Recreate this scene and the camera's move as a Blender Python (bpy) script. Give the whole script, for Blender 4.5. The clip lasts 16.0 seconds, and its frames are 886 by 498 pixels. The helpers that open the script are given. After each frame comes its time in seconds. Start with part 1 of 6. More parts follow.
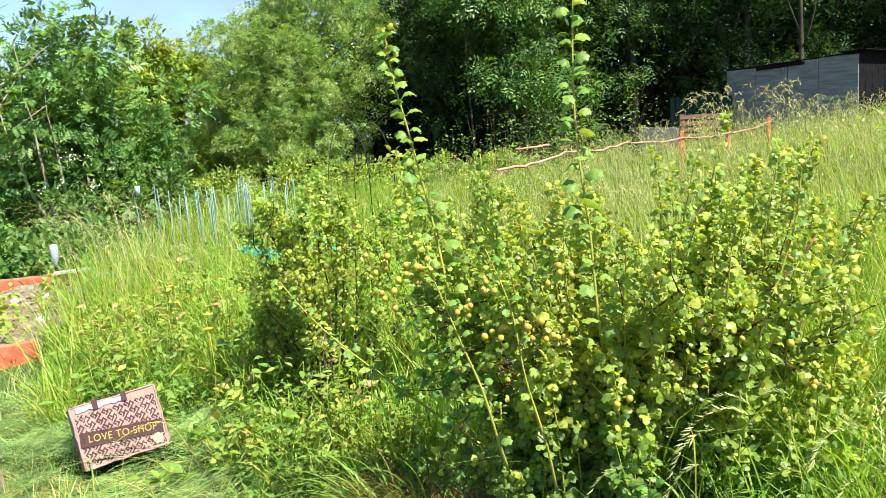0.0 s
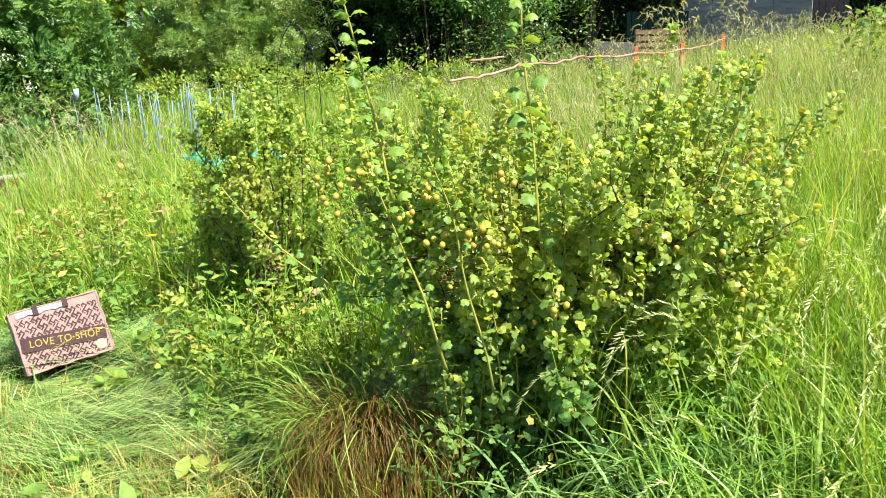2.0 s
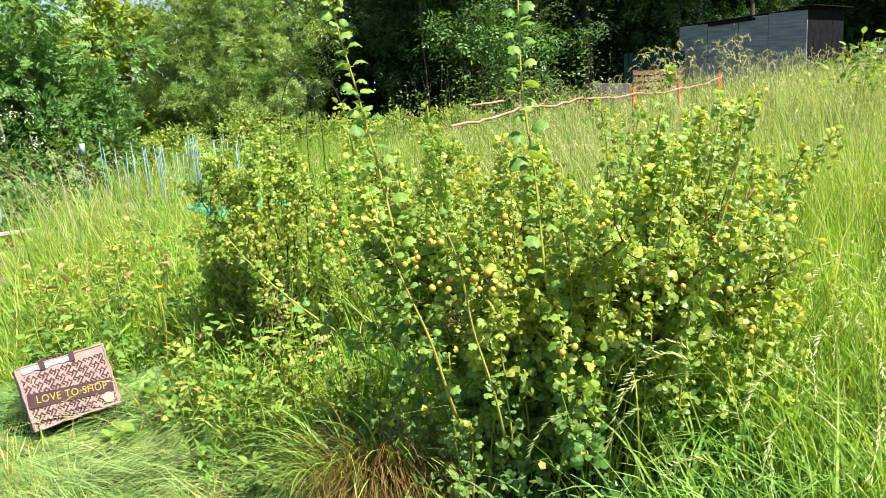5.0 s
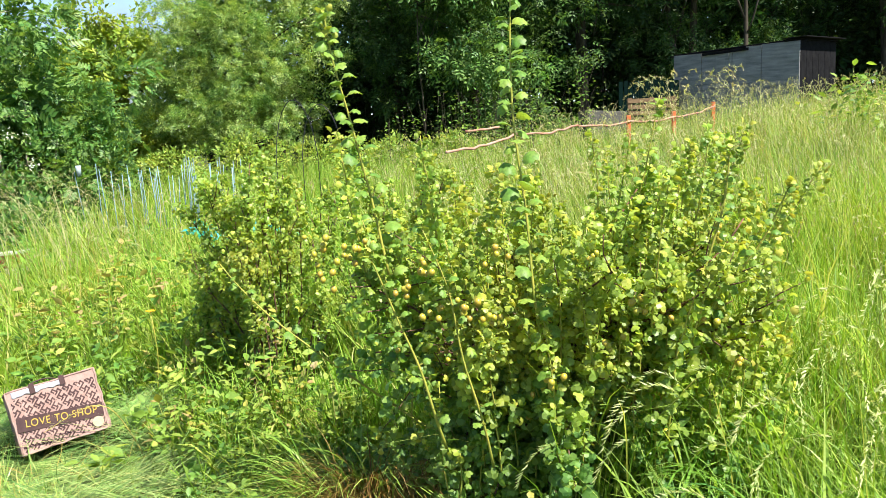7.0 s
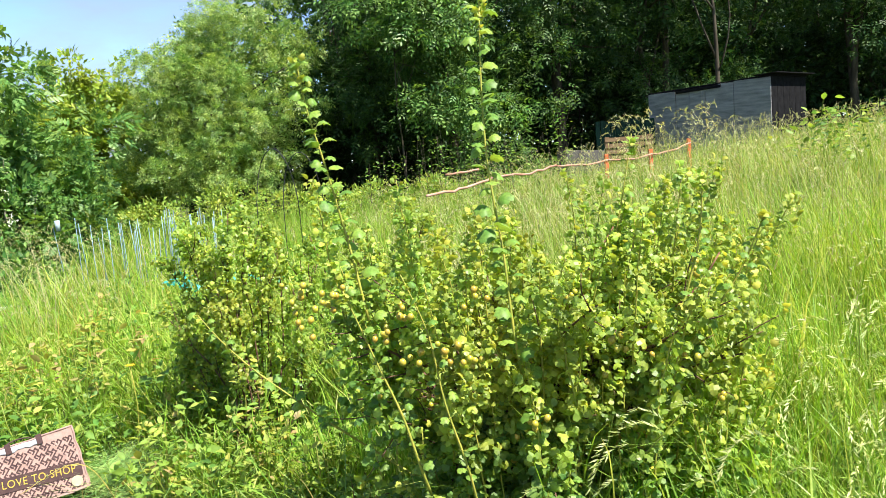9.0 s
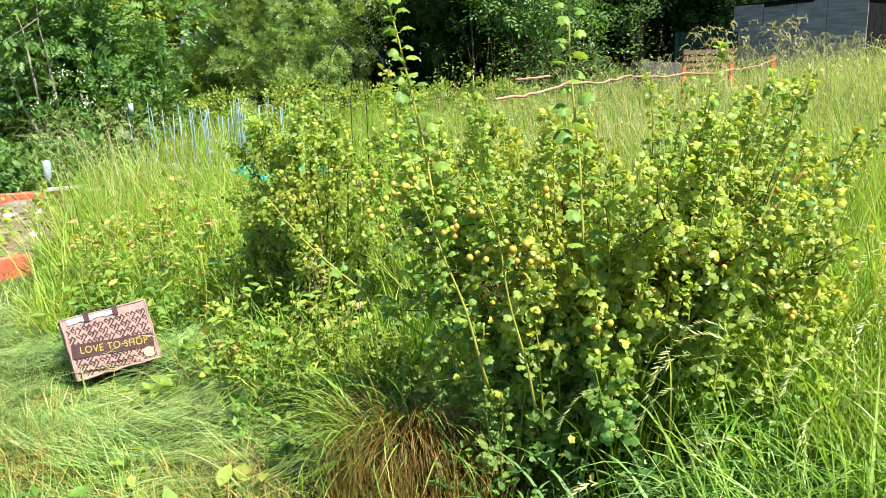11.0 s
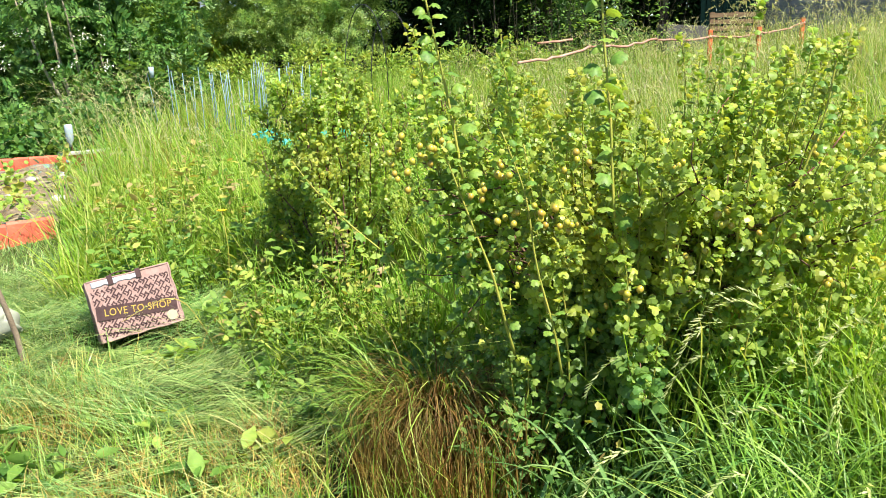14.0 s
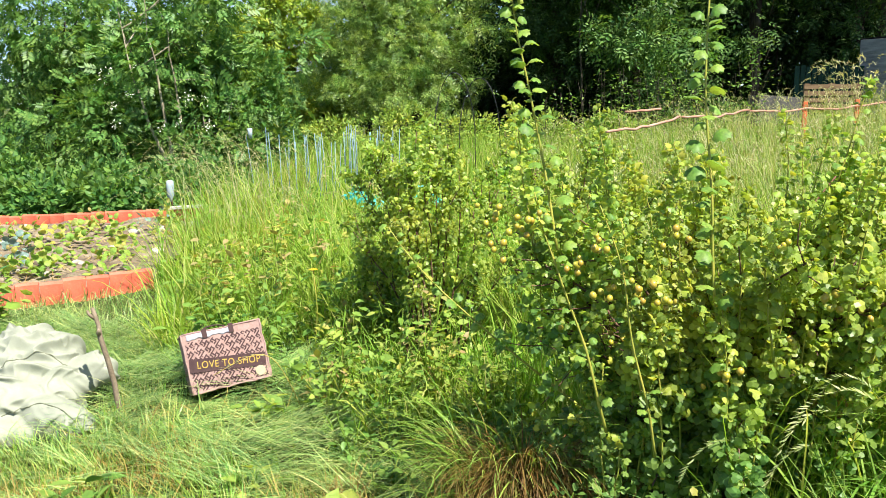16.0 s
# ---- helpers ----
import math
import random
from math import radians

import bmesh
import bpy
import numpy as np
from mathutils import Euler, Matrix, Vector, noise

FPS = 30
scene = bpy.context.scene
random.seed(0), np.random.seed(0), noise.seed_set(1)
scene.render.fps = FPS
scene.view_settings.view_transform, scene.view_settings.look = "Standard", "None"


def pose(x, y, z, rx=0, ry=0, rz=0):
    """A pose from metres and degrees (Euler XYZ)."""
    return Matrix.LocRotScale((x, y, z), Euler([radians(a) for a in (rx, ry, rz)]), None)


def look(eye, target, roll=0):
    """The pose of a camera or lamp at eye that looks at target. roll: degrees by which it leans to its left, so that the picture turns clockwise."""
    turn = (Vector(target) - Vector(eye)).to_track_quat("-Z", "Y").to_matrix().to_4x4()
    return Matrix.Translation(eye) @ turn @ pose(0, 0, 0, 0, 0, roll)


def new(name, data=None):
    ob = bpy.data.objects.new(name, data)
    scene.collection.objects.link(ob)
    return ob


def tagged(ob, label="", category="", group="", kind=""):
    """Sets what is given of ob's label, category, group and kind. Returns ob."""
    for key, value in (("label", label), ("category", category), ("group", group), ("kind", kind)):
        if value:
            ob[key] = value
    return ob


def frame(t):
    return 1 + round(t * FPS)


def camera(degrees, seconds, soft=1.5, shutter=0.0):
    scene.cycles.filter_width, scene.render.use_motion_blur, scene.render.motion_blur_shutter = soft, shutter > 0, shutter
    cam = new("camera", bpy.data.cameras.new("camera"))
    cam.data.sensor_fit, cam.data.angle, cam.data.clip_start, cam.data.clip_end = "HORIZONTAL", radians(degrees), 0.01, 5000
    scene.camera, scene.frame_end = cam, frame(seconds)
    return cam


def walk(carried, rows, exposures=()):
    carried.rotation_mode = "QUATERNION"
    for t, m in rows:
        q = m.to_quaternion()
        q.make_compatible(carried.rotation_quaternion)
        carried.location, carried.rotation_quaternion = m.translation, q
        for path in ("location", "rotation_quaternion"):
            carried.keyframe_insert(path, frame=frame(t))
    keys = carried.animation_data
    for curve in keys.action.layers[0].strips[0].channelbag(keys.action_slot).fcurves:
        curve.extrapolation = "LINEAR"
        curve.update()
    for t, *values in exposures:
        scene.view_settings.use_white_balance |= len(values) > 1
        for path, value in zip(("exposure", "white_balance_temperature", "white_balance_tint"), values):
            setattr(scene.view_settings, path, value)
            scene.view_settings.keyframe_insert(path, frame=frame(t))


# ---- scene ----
cam = camera(58.2, 16.0, soft=0.9)
EXPOSURE = 1.66
PATH = [
    (0, 0.0006, 0.0003, 1.5, 82.002, 3.5, 0.002),
    (0.5, 0.0124, -0.0059, 1.4884, 79.636, 2.928, -0.808),
    (1, 0.0174, -0.0136, 1.4825, 77.145, 2.327, -2.218),
    (1.5, 0.0213, -0.0136, 1.4815, 75.647, 1.885, -2.914),
    (2, 0.0288, -0.0041, 1.4793, 75.667, 2.014, -3.149),
    (2.5, 0.027, 0.0006, 1.4796, 75.813, 2.342, -3.348),
    (3, 0.0311, 0.004, 1.4806, 75.795, 2.635, -3.374),
    (3.5, 0.0221, 0.0022, 1.4817, 75.874, 2.868, -3.23),
    (4, 0.0279, -0.0094, 1.4807, 76.856, 3.283, -3.204),
    (4.2, 0.0275, -0.0095, 1.482, 77.46, 3.45, -3.08),
    (6.3, 0.024, -0.0017, 1.4842, 79.236, 3.633, -3.388),
    (6.5, 0.0203, -0.0092, 1.4905, 79.335, 3.274, -3.25),
    (7, 0.0395, -0.0222, 1.5006, 80.502, 2.947, -3.37),
    (7.5, 0.0533, -0.0371, 1.5041, 82.061, 4.01, -3.838),
    (8, 0.0644, -0.0366, 1.5072, 83.256, 4.431, -4.262),
    (8.5, 0.0562, -0.0356, 1.5055, 84.048, 4.535, -4.838),
    (9, 0.0581, -0.0203, 1.4998, 83.508, 4.629, -4.736),
    (9.5, 0.0451, 0.0066, 1.4948, 81.653, 4.498, -3.749),
    (9.7, 0.0425, 0.005, 1.491, 80.66, 3.9, -1.78),
    (11.8, 0.0174, -0.0138, 1.4659, 75.936, 1.078, -0.188),
    (12, 0.0205, -0.0138, 1.4661, 75.522, 1.02, -0.357),
    (12.5, 0.0244, -0.0077, 1.4669, 74.68, 0.946, -0.684),
    (13, 0.0225, -0.0004, 1.4672, 74.874, 1.042, -1.138),
    (13.5, 0.0205, 0.0098, 1.4668, 75.269, 1.451, -1.46),
    (14, 0.0017, 0.0236, 1.4557, 74.693, 1.645, 1.447),
    (14.5, -0.0041, 0.0165, 1.4553, 74.714, 1.898, 2.682),
    (15, -0.0109, 0.012, 1.4524, 74.689, 2.057, 3.511),
    (15.5, -0.0146, 0.006, 1.456, 74.981, 2.191, 4.196),
    (16, -0.0412, 0.0164, 1.4785, 79.28, 0.766, 7.428),
]
walk(cam, [(t, pose(x, y, z, rx, ry, rz)) for t, x, y, z, rx, ry, rz in PATH], exposures=[(0, EXPOSURE + 0.06), (1, EXPOSURE + 0.08), (7, EXPOSURE + 0.05), (9, EXPOSURE + 0.07), (12, EXPOSURE), (14, EXPOSURE - 0.03), (16, EXPOSURE - 0.08)])

# ---- world and sun ----
SUN = Vector((0.42, -0.38, 0.86)).normalized()
world = bpy.data.worlds.new("sky")
scene.world = world
world.use_nodes = True
wn, wl = world.node_tree.nodes, world.node_tree.links
wn.clear()
w_out, w_bg = wn.new("ShaderNodeOutputWorld"), wn.new("ShaderNodeBackground")
w_sky = wn.new("ShaderNodeTexSky")
w_sky.sky_type = "NISHITA"
w_sky.sun_disc = False
w_sky.sun_elevation = math.asin(SUN.z)
w_sky.sun_rotation = math.atan2(SUN.x, SUN.y)
w_sky.air_density, w_sky.dust_density, w_sky.ozone_density = 0.6, 0.0, 3.5
w_co, w_no, w_ra, w_mx = wn.new("ShaderNodeTexCoord"), wn.new("ShaderNodeTexNoise"), wn.new("ShaderNodeValToRGB"), wn.new("ShaderNodeMixRGB")
w_map = wn.new("ShaderNodeMapping")
w_map.inputs["Scale"].default_value = (2.2, 2.2, 6.0)
w_no.inputs["Scale"].default_value, w_no.inputs["Detail"].default_value, w_no.inputs["Roughness"].default_value = 1.3, 7.0, 0.55
w_ra.color_ramp.elements[0].position, w_ra.color_ramp.elements[1].position = 0.42, 0.70
w_mx.inputs["Color2"].default_value = (1.7, 1.9, 2.2, 1)
wl.new(w_co.outputs["Generated"], w_map.inputs["Vector"])
wl.new(w_map.outputs["Vector"], w_no.inputs["Vector"])
wl.new(w_no.outputs["Fac"], w_ra.inputs["Fac"])
wl.new(w_ra.outputs["Color"], w_mx.inputs["Fac"])
wl.new(w_sky.outputs["Color"], w_mx.inputs["Color1"])
wl.new(w_mx.outputs["Color"], w_bg.inputs["Color"])
w_bg.inputs["Strength"].default_value = 0.10
wl.new(w_bg.outputs["Background"], w_out.inputs["Surface"])
sun_data = bpy.data.lights.new("sun", "SUN")
sun_data.energy, sun_data.angle, sun_data.color = 4.5, radians(0.5), (1.0, 0.945, 0.855)
sun = new("sun", sun_data)
sun.matrix_world = look(SUN * 60, (0, 0, 0))

# ---- materials ----


def nodes_of(name):
    m = bpy.data.materials.new(name)
    m.use_nodes = True
    n, l = m.node_tree.nodes, m.node_tree.links
    return m, n, l, n["Principled BSDF"], n["Material Output"]


def ramp(n, stops):
    r = n.new("ShaderNodeValToRGB")
    e = r.color_ramp.elements
    while len(e) < len(stops):
        e.new(0.5)
    for i, (at, col) in enumerate(stops):
        e[i].position, e[i].color = at, (*col, 1)
    return r


def leaf_material(name, colours, translucent=0.4, rough=0.45, spec=0.35, back=1.35):
    """Thin foliage: each leaf or blade takes its own shade; light passes through."""
    m, n, l, bsdf, out = nodes_of(name)
    geo = n.new("ShaderNodeNewGeometry")
    r = ramp(n, [(i / max(1, len(colours) - 1), c) for i, c in enumerate(colours)])
    info, mixr, wrap = n.new("ShaderNodeObjectInfo"), n.new("ShaderNodeMath"), n.new("ShaderNodeMath")
    wrap.operation = "FRACT"
    l.new(geo.outputs["Random Per Island"], mixr.inputs[0])
    l.new(info.outputs["Random"], mixr.inputs[1])
    l.new(mixr.outputs["Value"], wrap.inputs[0])
    l.new(wrap.outputs["Value"], r.inputs["Fac"])
    tc, no = n.new("ShaderNodeTexCoord"), n.new("ShaderNodeTexNoise")
    no.inputs["Scale"].default_value, no.inputs["Detail"].default_value = 60.0, 3.0
    l.new(tc.outputs["Object"], no.inputs["Vector"])
    big = n.new("ShaderNodeTexNoise")
    big.inputs["Scale"].default_value, big.inputs["Detail"].default_value = 1.7, 2.0
    l.new(tc.outputs["Object"], big.inputs["Vector"])
    hs = n.new("ShaderNodeHueSaturation")
    mr, mr2 = n.new("ShaderNodeMapRange"), n.new("ShaderNodeMapRange")
    mr.inputs["To Min"].default_value, mr.inputs["To Max"].default_value = 0.72, 1.28
    mr2.inputs["From Min"].default_value, mr2.inputs["From Max"].default_value = 0.3, 0.7
    mr2.inputs["To Min"].default_value, mr2.inputs["To Max"].default_value = 0.478, 0.522
    l.new(no.outputs["Fac"], mr.inputs["Value"])
    l.new(big.outputs["Fac"], mr2.inputs["Value"])
    l.new(r.outputs["Color"], hs.inputs["Color"])
    mid, mr3, mu = n.new("ShaderNodeTexNoise"), n.new("ShaderNodeMapRange"), n.new("ShaderNodeMath")
    mid.inputs["Scale"].default_value, mid.inputs["Detail"].default_value = 5.5, 2.0
    mr3.inputs["From Min"].default_value, mr3.inputs["From Max"].default_value = 0.3, 0.7
    mr3.inputs["To Min"].default_value, mr3.inputs["To Max"].default_value = 0.74, 1.26
    mu.operation = "MULTIPLY"
    l.new(tc.outputs["Object"], mid.inputs["Vector"])
    l.new(mid.outputs["Fac"], mr3.inputs["Value"])
    l.new(mr.outputs["Result"], mu.inputs[0])
    l.new(mr3.outputs["Result"], mu.inputs[1])
    l.new(mu.outputs["Value"], hs.inputs["Value"])
    l.new(mr2.outputs["Result"], hs.inputs["Hue"])
    l.new(hs.outputs["Color"], bsdf.inputs["Base Color"])
    bsdf.inputs["Roughness"].default_value = rough
    bsdf.inputs["Specular IOR Level"].default_value = spec
    if translucent > 0:
        tr, mx, br = n.new("ShaderNodeBsdfTranslucent"), n.new("ShaderNodeMixShader"), n.new("ShaderNodeMixRGB")
        br.blend_type = "MULTIPLY"
        br.inputs["Fac"].default_value = 1.0
        br.inputs["Color2"].default_value = (back * 1.08, back, back * 0.48, 1)
        l.new(hs.outputs["Color"], br.inputs["Color1"])
        l.new(br.outputs["Color"], tr.inputs["Color"])
        mx.inputs["Fac"].default_value = translucent
        l.new(bsdf.outputs["BSDF"], mx.inputs[1])
        l.new(tr.outputs["BSDF"], mx.inputs[2])
        l.new(mx.outputs["Shader"], out.inputs["Surface"])
    return m


def rough_material(name, stops, scale=8.0, fine=90.0, rough=0.8, bump=0.3, spec=0.25, stretch=(1, 1, 1), per_object=0.0, metal=0.0, depth=0.01):
    """Solid surface with two scales of variation and fine relief."""
    m, n, l, bsdf, out = nodes_of(name)
    tc, mp = n.new("ShaderNodeTexCoord"), n.new("ShaderNodeMapping")
    mp.inputs["Scale"].default_value = stretch
    l.new(tc.outputs["Object"], mp.inputs["Vector"])
    a, b = n.new("ShaderNodeTexNoise"), n.new("ShaderNodeTexNoise")
    a.inputs["Scale"].default_value, a.inputs["Detail"].default_value = scale, 6.0
    b.inputs["Scale"].default_value, b.inputs["Detail"].default_value = fine, 4.0
    l.new(mp.outputs["Vector"], a.inputs["Vector"])
    l.new(mp.outputs["Vector"], b.inputs["Vector"])
    mix = n.new("ShaderNodeMath")
    mix.operation = "MULTIPLY_ADD"
    mix.inputs[1].default_value, mix.inputs[2].default_value = 0.4, -0.2
    l.new(b.outputs["Fac"], mix.inputs[0])
    add = n.new("ShaderNodeMath")
    l.new(a.outputs["Fac"], add.inputs[0])
    l.new(mix.outputs["Value"], add.inputs[1])
    r = ramp(n, stops)
    l.new(add.outputs["Value"], r.inputs["Fac"])
    col = r.outputs["Color"]
    if per_object:
        oi, mr, hs = n.new("ShaderNodeObjectInfo"), n.new("ShaderNodeMapRange"), n.new("ShaderNodeHueSaturation")
        mr.inputs["To Min"].default_value, mr.inputs["To Max"].default_value = 1 - per_object, 1 + per_object
        l.new(oi.outputs["Random"], mr.inputs["Value"])
        l.new(mr.outputs["Result"], hs.inputs["Value"])
        l.new(col, hs.inputs["Color"])
        col = hs.outputs["Color"]
    l.new(col, bsdf.inputs["Base Color"])
    bsdf.inputs["Roughness"].default_value, bsdf.inputs["Metallic"].default_value = rough, metal
    bsdf.inputs["Specular IOR Level"].default_value = spec
    if bump:
        bp = n.new("ShaderNodeBump")
        bp.inputs["Strength"].default_value, bp.inputs["Distance"].default_value = bump, depth
        l.new(add.outputs["Value"], bp.inputs["Height"])
        l.new(bp.outputs["Normal"], bsdf.inputs["Normal"])
    return m


M_SOIL = rough_material("soil_and_thatch", [(0.25, (0.034, 0.03, 0.012)), (0.5, (0.06, 0.075, 0.02)), (0.75, (0.08, 0.12, 0.025))], 3.0, 60, 0.95, 0.8, 0.1)
M_BED = rough_material("bed_soil", [(0.25, (0.07, 0.055, 0.038)), (0.55, (0.19, 0.15, 0.105)), (0.8, (0.34, 0.29, 0.21))], 6.0, 50, 0.95, 1.0, 0.1, depth=0.03)
M_TALL = leaf_material("tall_grass_blade", [(0.11, 0.22, 0.02), (0.17, 0.31, 0.028), (0.22, 0.36, 0.04), (0.30, 0.42, 0.07), (0.42, 0.42, 0.14)], 0.46, 0.5, 0.25)
M_BANK = leaf_material("bank_grass_blade", [(0.11, 0.22, 0.03), (0.185, 0.305, 0.045), (0.25, 0.355, 0.07), (0.335, 0.395, 0.12), (0.43, 0.41, 0.19)], 0.46, 0.55, 0.25)
M_LUSH = leaf_material("broad_grass_blade", [(0.14, 0.26, 0.035), (0.22, 0.35, 0.055), (0.34, 0.44, 0.10)], 0.44, 0.42, 0.4)
M_FLAT = leaf_material("flattened_grass_blade", [(0.07, 0.165, 0.04), (0.125, 0.25, 0.06), (0.20, 0.34, 0.09), (0.31, 0.44, 0.14), (0.47, 0.48, 0.18)], 0.24, 0.38, 0.45)
M_FINE = leaf_material("fine_grass_blade", [(0.10, 0.21, 0.035), (0.17, 0.31, 0.05), (0.24, 0.38, 0.075), (0.34, 0.44, 0.12), (0.44, 0.42, 0.13)], 0.36, 0.45, 0.35)
M_WIDE = leaf_material("wide_grass_blade", [(0.10, 0.22, 0.06), (0.16, 0.29, 0.085), (0.24, 0.37, 0.12)], 0.36, 0.38, 0.45)
M_LOOSE = leaf_material("loose_grass_strand", [(0.18, 0.30, 0.08), (0.30, 0.42, 0.13), (0.42, 0.50, 0.20), (0.50, 0.48, 0.20)], 0.3, 0.4, 0.45)
M_STRAW = leaf_material("dry_straw", [(0.22, 0.13, 0.03), (0.34, 0.225, 0.06), (0.48, 0.35, 0.11), (0.40, 0.33, 0.08)], 0.25, 0.55, 0.35)
M_SEED = leaf_material("grass_seed_head", [(0.26, 0.31, 0.11), (0.36, 0.36, 0.16), (0.42, 0.37, 0.21), (0.32, 0.38, 0.17)], 0.35, 0.6)
M_REDSEED = leaf_material("red_seed_head", [(0.30, 0.17, 0.13), (0.38, 0.25, 0.18)], 0.3, 0.6)
M_GOOSE = leaf_material("gooseberry_leaf", [(0.14, 0.235, 0.044), (0.205, 0.305, 0.056), (0.27, 0.36, 0.066), (0.36, 0.415, 0.08)], 0.52, 0.42, 0.42, 1.75)
# low leaves: the bush's own shade put into a darker green
M_LOWSHADE = leaf_material("low_shade_leaf", [(0.08, 0.175, 0.04), (0.125, 0.23, 0.05), (0.19, 0.295, 0.064)], 0.48, 0.45, 0.4, 1.7)
M_OLDRED = rough_material("reddish_old_branch", [(0.3, (0.09, 0.035, 0.025)), (0.6, (0.20, 0.09, 0.06)), (0.8, (0.30, 0.19, 0.14))], 22, 160, 0.8, 0.4)
M_TIP = leaf_material("young_gooseberry_leaf", [(0.23, 0.34, 0.045), (0.31, 0.39, 0.055), (0.44, 0.43, 0.07)], 0.40, 0.5, 0.3)
M_SHELL = leaf_material("shoot_leaf", [(0.11, 0.21, 0.035), (0.165, 0.27, 0.045), (0.24, 0.33, 0.055)], 0.38, 0.5, 0.3)
M_SHOOT = rough_material("green_shoot", [(0.3, (0.20, 0.24, 0.035)), (0.7, (0.34, 0.30, 0.055))], 20, 200, 0.5, 0.1)
M_BARK = rough_material("old_stem_bark", [(0.3, (0.05, 0.025, 0.018)), (0.55, (0.13, 0.07, 0.045)), (0.8, (0.22, 0.15, 0.10))], 25, 180, 0.85, 0.5)
M_TRUNK = rough_material("tree_bark", [(0.3, (0.026, 0.021, 0.014)), (0.55, (0.06, 0.05, 0.034)), (0.8, (0.11, 0.095, 0.066))], 6, 60, 0.9, 0.7, stretch=(1, 1, 0.25))
M_WEED = leaf_material("weed_leaf", [(0.075, 0.175, 0.03), (0.12, 0.245, 0.04), (0.20, 0.33, 0.06)], 0.40, 0.5, 0.3)
M_LIME = leaf_material("lime_weed_leaf", [(0.14, 0.26, 0.04), (0.22, 0.34, 0.055), (0.34, 0.40, 0.08)], 0.4, 0.55, 0.3)
M_YELLOW = leaf_material("yellowing_leaf", [(0.26, 0.31, 0.05), (0.38, 0.36, 0.07), (0.38, 0.28, 0.13), (0.20, 0.31, 0.05)], 0.4, 0.5)
M_ROWAN = leaf_material("pinnate_tree_leaf", [(0.055, 0.14, 0.03), (0.10, 0.21, 0.042), (0.18, 0.30, 0.07)], 0.38, 0.45, 0.35)
M_WILLOW = leaf_material("willow_leaf", [(0.09, 0.19, 0.04), (0.19, 0.31, 0.065), (0.36, 0.46, 0.14)], 0.40, 0.42, 0.5)
# woodland leaves with the wood's shade put into their colour
M_WOODSHADE = leaf_material("shaded_woodland_leaf", [(0.019, 0.053, 0.013), (0.034, 0.082, 0.018), (0.072, 0.135, 0.031)], 0.33, 0.5, 0.25)
M_ASH = leaf_material("ash_leaf", [(0.032, 0.085, 0.017), (0.055, 0.12, 0.023), (0.105, 0.19, 0.04)], 0.36, 0.5, 0.25)
M_GOLD = leaf_material("golden_hedge_leaf", [(0.15, 0.245, 0.03), (0.22, 0.31, 0.04), (0.30, 0.37, 0.05)], 0.4, 0.5, 0.3)
# brown dead straw, with some of the bush's shade put into its colour
M_DEAD = leaf_material("dead_tussock_straw", [(0.10, 0.05, 0.012), (0.17, 0.10, 0.023), (0.25, 0.17, 0.042), (0.15, 0.175, 0.034)], 0.28, 0.55, 0.3)
# hedge green, also used on plants whose shade is put into the colour
M_HEDGESHADE = leaf_material("hedge_and_shade_leaf", [(0.045, 0.12, 0.028), (0.085, 0.19, 0.04), (0.17, 0.29, 0.06)], 0.38, 0.5, 0.25)
M_PALEBARK = rough_material("pale_bark", [(0.3, (0.14, 0.12, 0.08)), (0.55, (0.28, 0.25, 0.17)), (0.8, (0.40, 0.37, 0.28))], 8, 60, 0.9, 0.5, stretch=(1, 1, 0.25))
M_BROME = leaf_material("brome_seed_head", [(0.32, 0.40, 0.15), (0.42, 0.47, 0.20), (0.52, 0.54, 0.28)], 0.45, 0.55, 0.3)
# near-black leaves: the deepest shade of the wood, put into the colour
M_DEEPSHADE = leaf_material("deep_shade_leaf", [(0.012, 0.032, 0.009), (0.02, 0.048, 0.013), (0.042, 0.082, 0.022)], 0.2, 0.5, 0.15)
M_FLOWER = leaf_material("white_blossom", [(0.75, 0.75, 0.68), (0.82, 0.80, 0.74)], 0.3, 0.6)
M_MARIGOLD = leaf_material("yellow_petal", [(0.75, 0.42, 0.02), (0.80, 0.52, 0.03)], 0.3, 0.5)

# ---- geometry helpers ----
RNG = np.random.default_rng(7)


def ground_h(x, y):
    """Height of the ground: nearly level on the one side, a bank rising on the other."""
    x, y = np.asarray(x, float), np.asarray(y, float)
    right = np.clip(x - 0.2, 0, None)
    bank = 0.148 * 9 * (1 - np.exp(-right / 9)) * np.clip((y + 6) / 8, 0, 1)
    left = 0.03 * np.clip(x, -9, 0)
    along = 0.02 * np.clip(y, -4, 12)
    return bank + left + along


def mesh_of(name, v, f, smooth=True):
    """A mesh from an array of corners and an array of equal-sided faces."""
    v, f = np.asarray(v, np.float32), np.asarray(f, np.int32)
    me = bpy.data.meshes.new(name)
    me.vertices.add(len(v))
    me.vertices.foreach_set("co", v.ravel())
    me.loops.add(f.size)
    me.loops.foreach_set("vertex_index", f.ravel())
    me.polygons.add(len(f))
    me.polygons.foreach_set("loop_start", np.arange(0, f.size, f.shape[1], dtype=np.int32))
    me.polygons.foreach_set("use_smooth", np.full(len(f), smooth))
    me.update(calc_edges=True)
    return me


def link(name, me, mat, parent=None, label=""):
    ob = new(name, me)
    if mat is not None:
        me.materials.append(mat)
    if parent is not None:
        ob.parent = parent
    return tagged(ob, label)


def unit(v):
    return v / np.maximum(np.linalg.norm(v, axis=-1, keepdims=True), 1e-9)


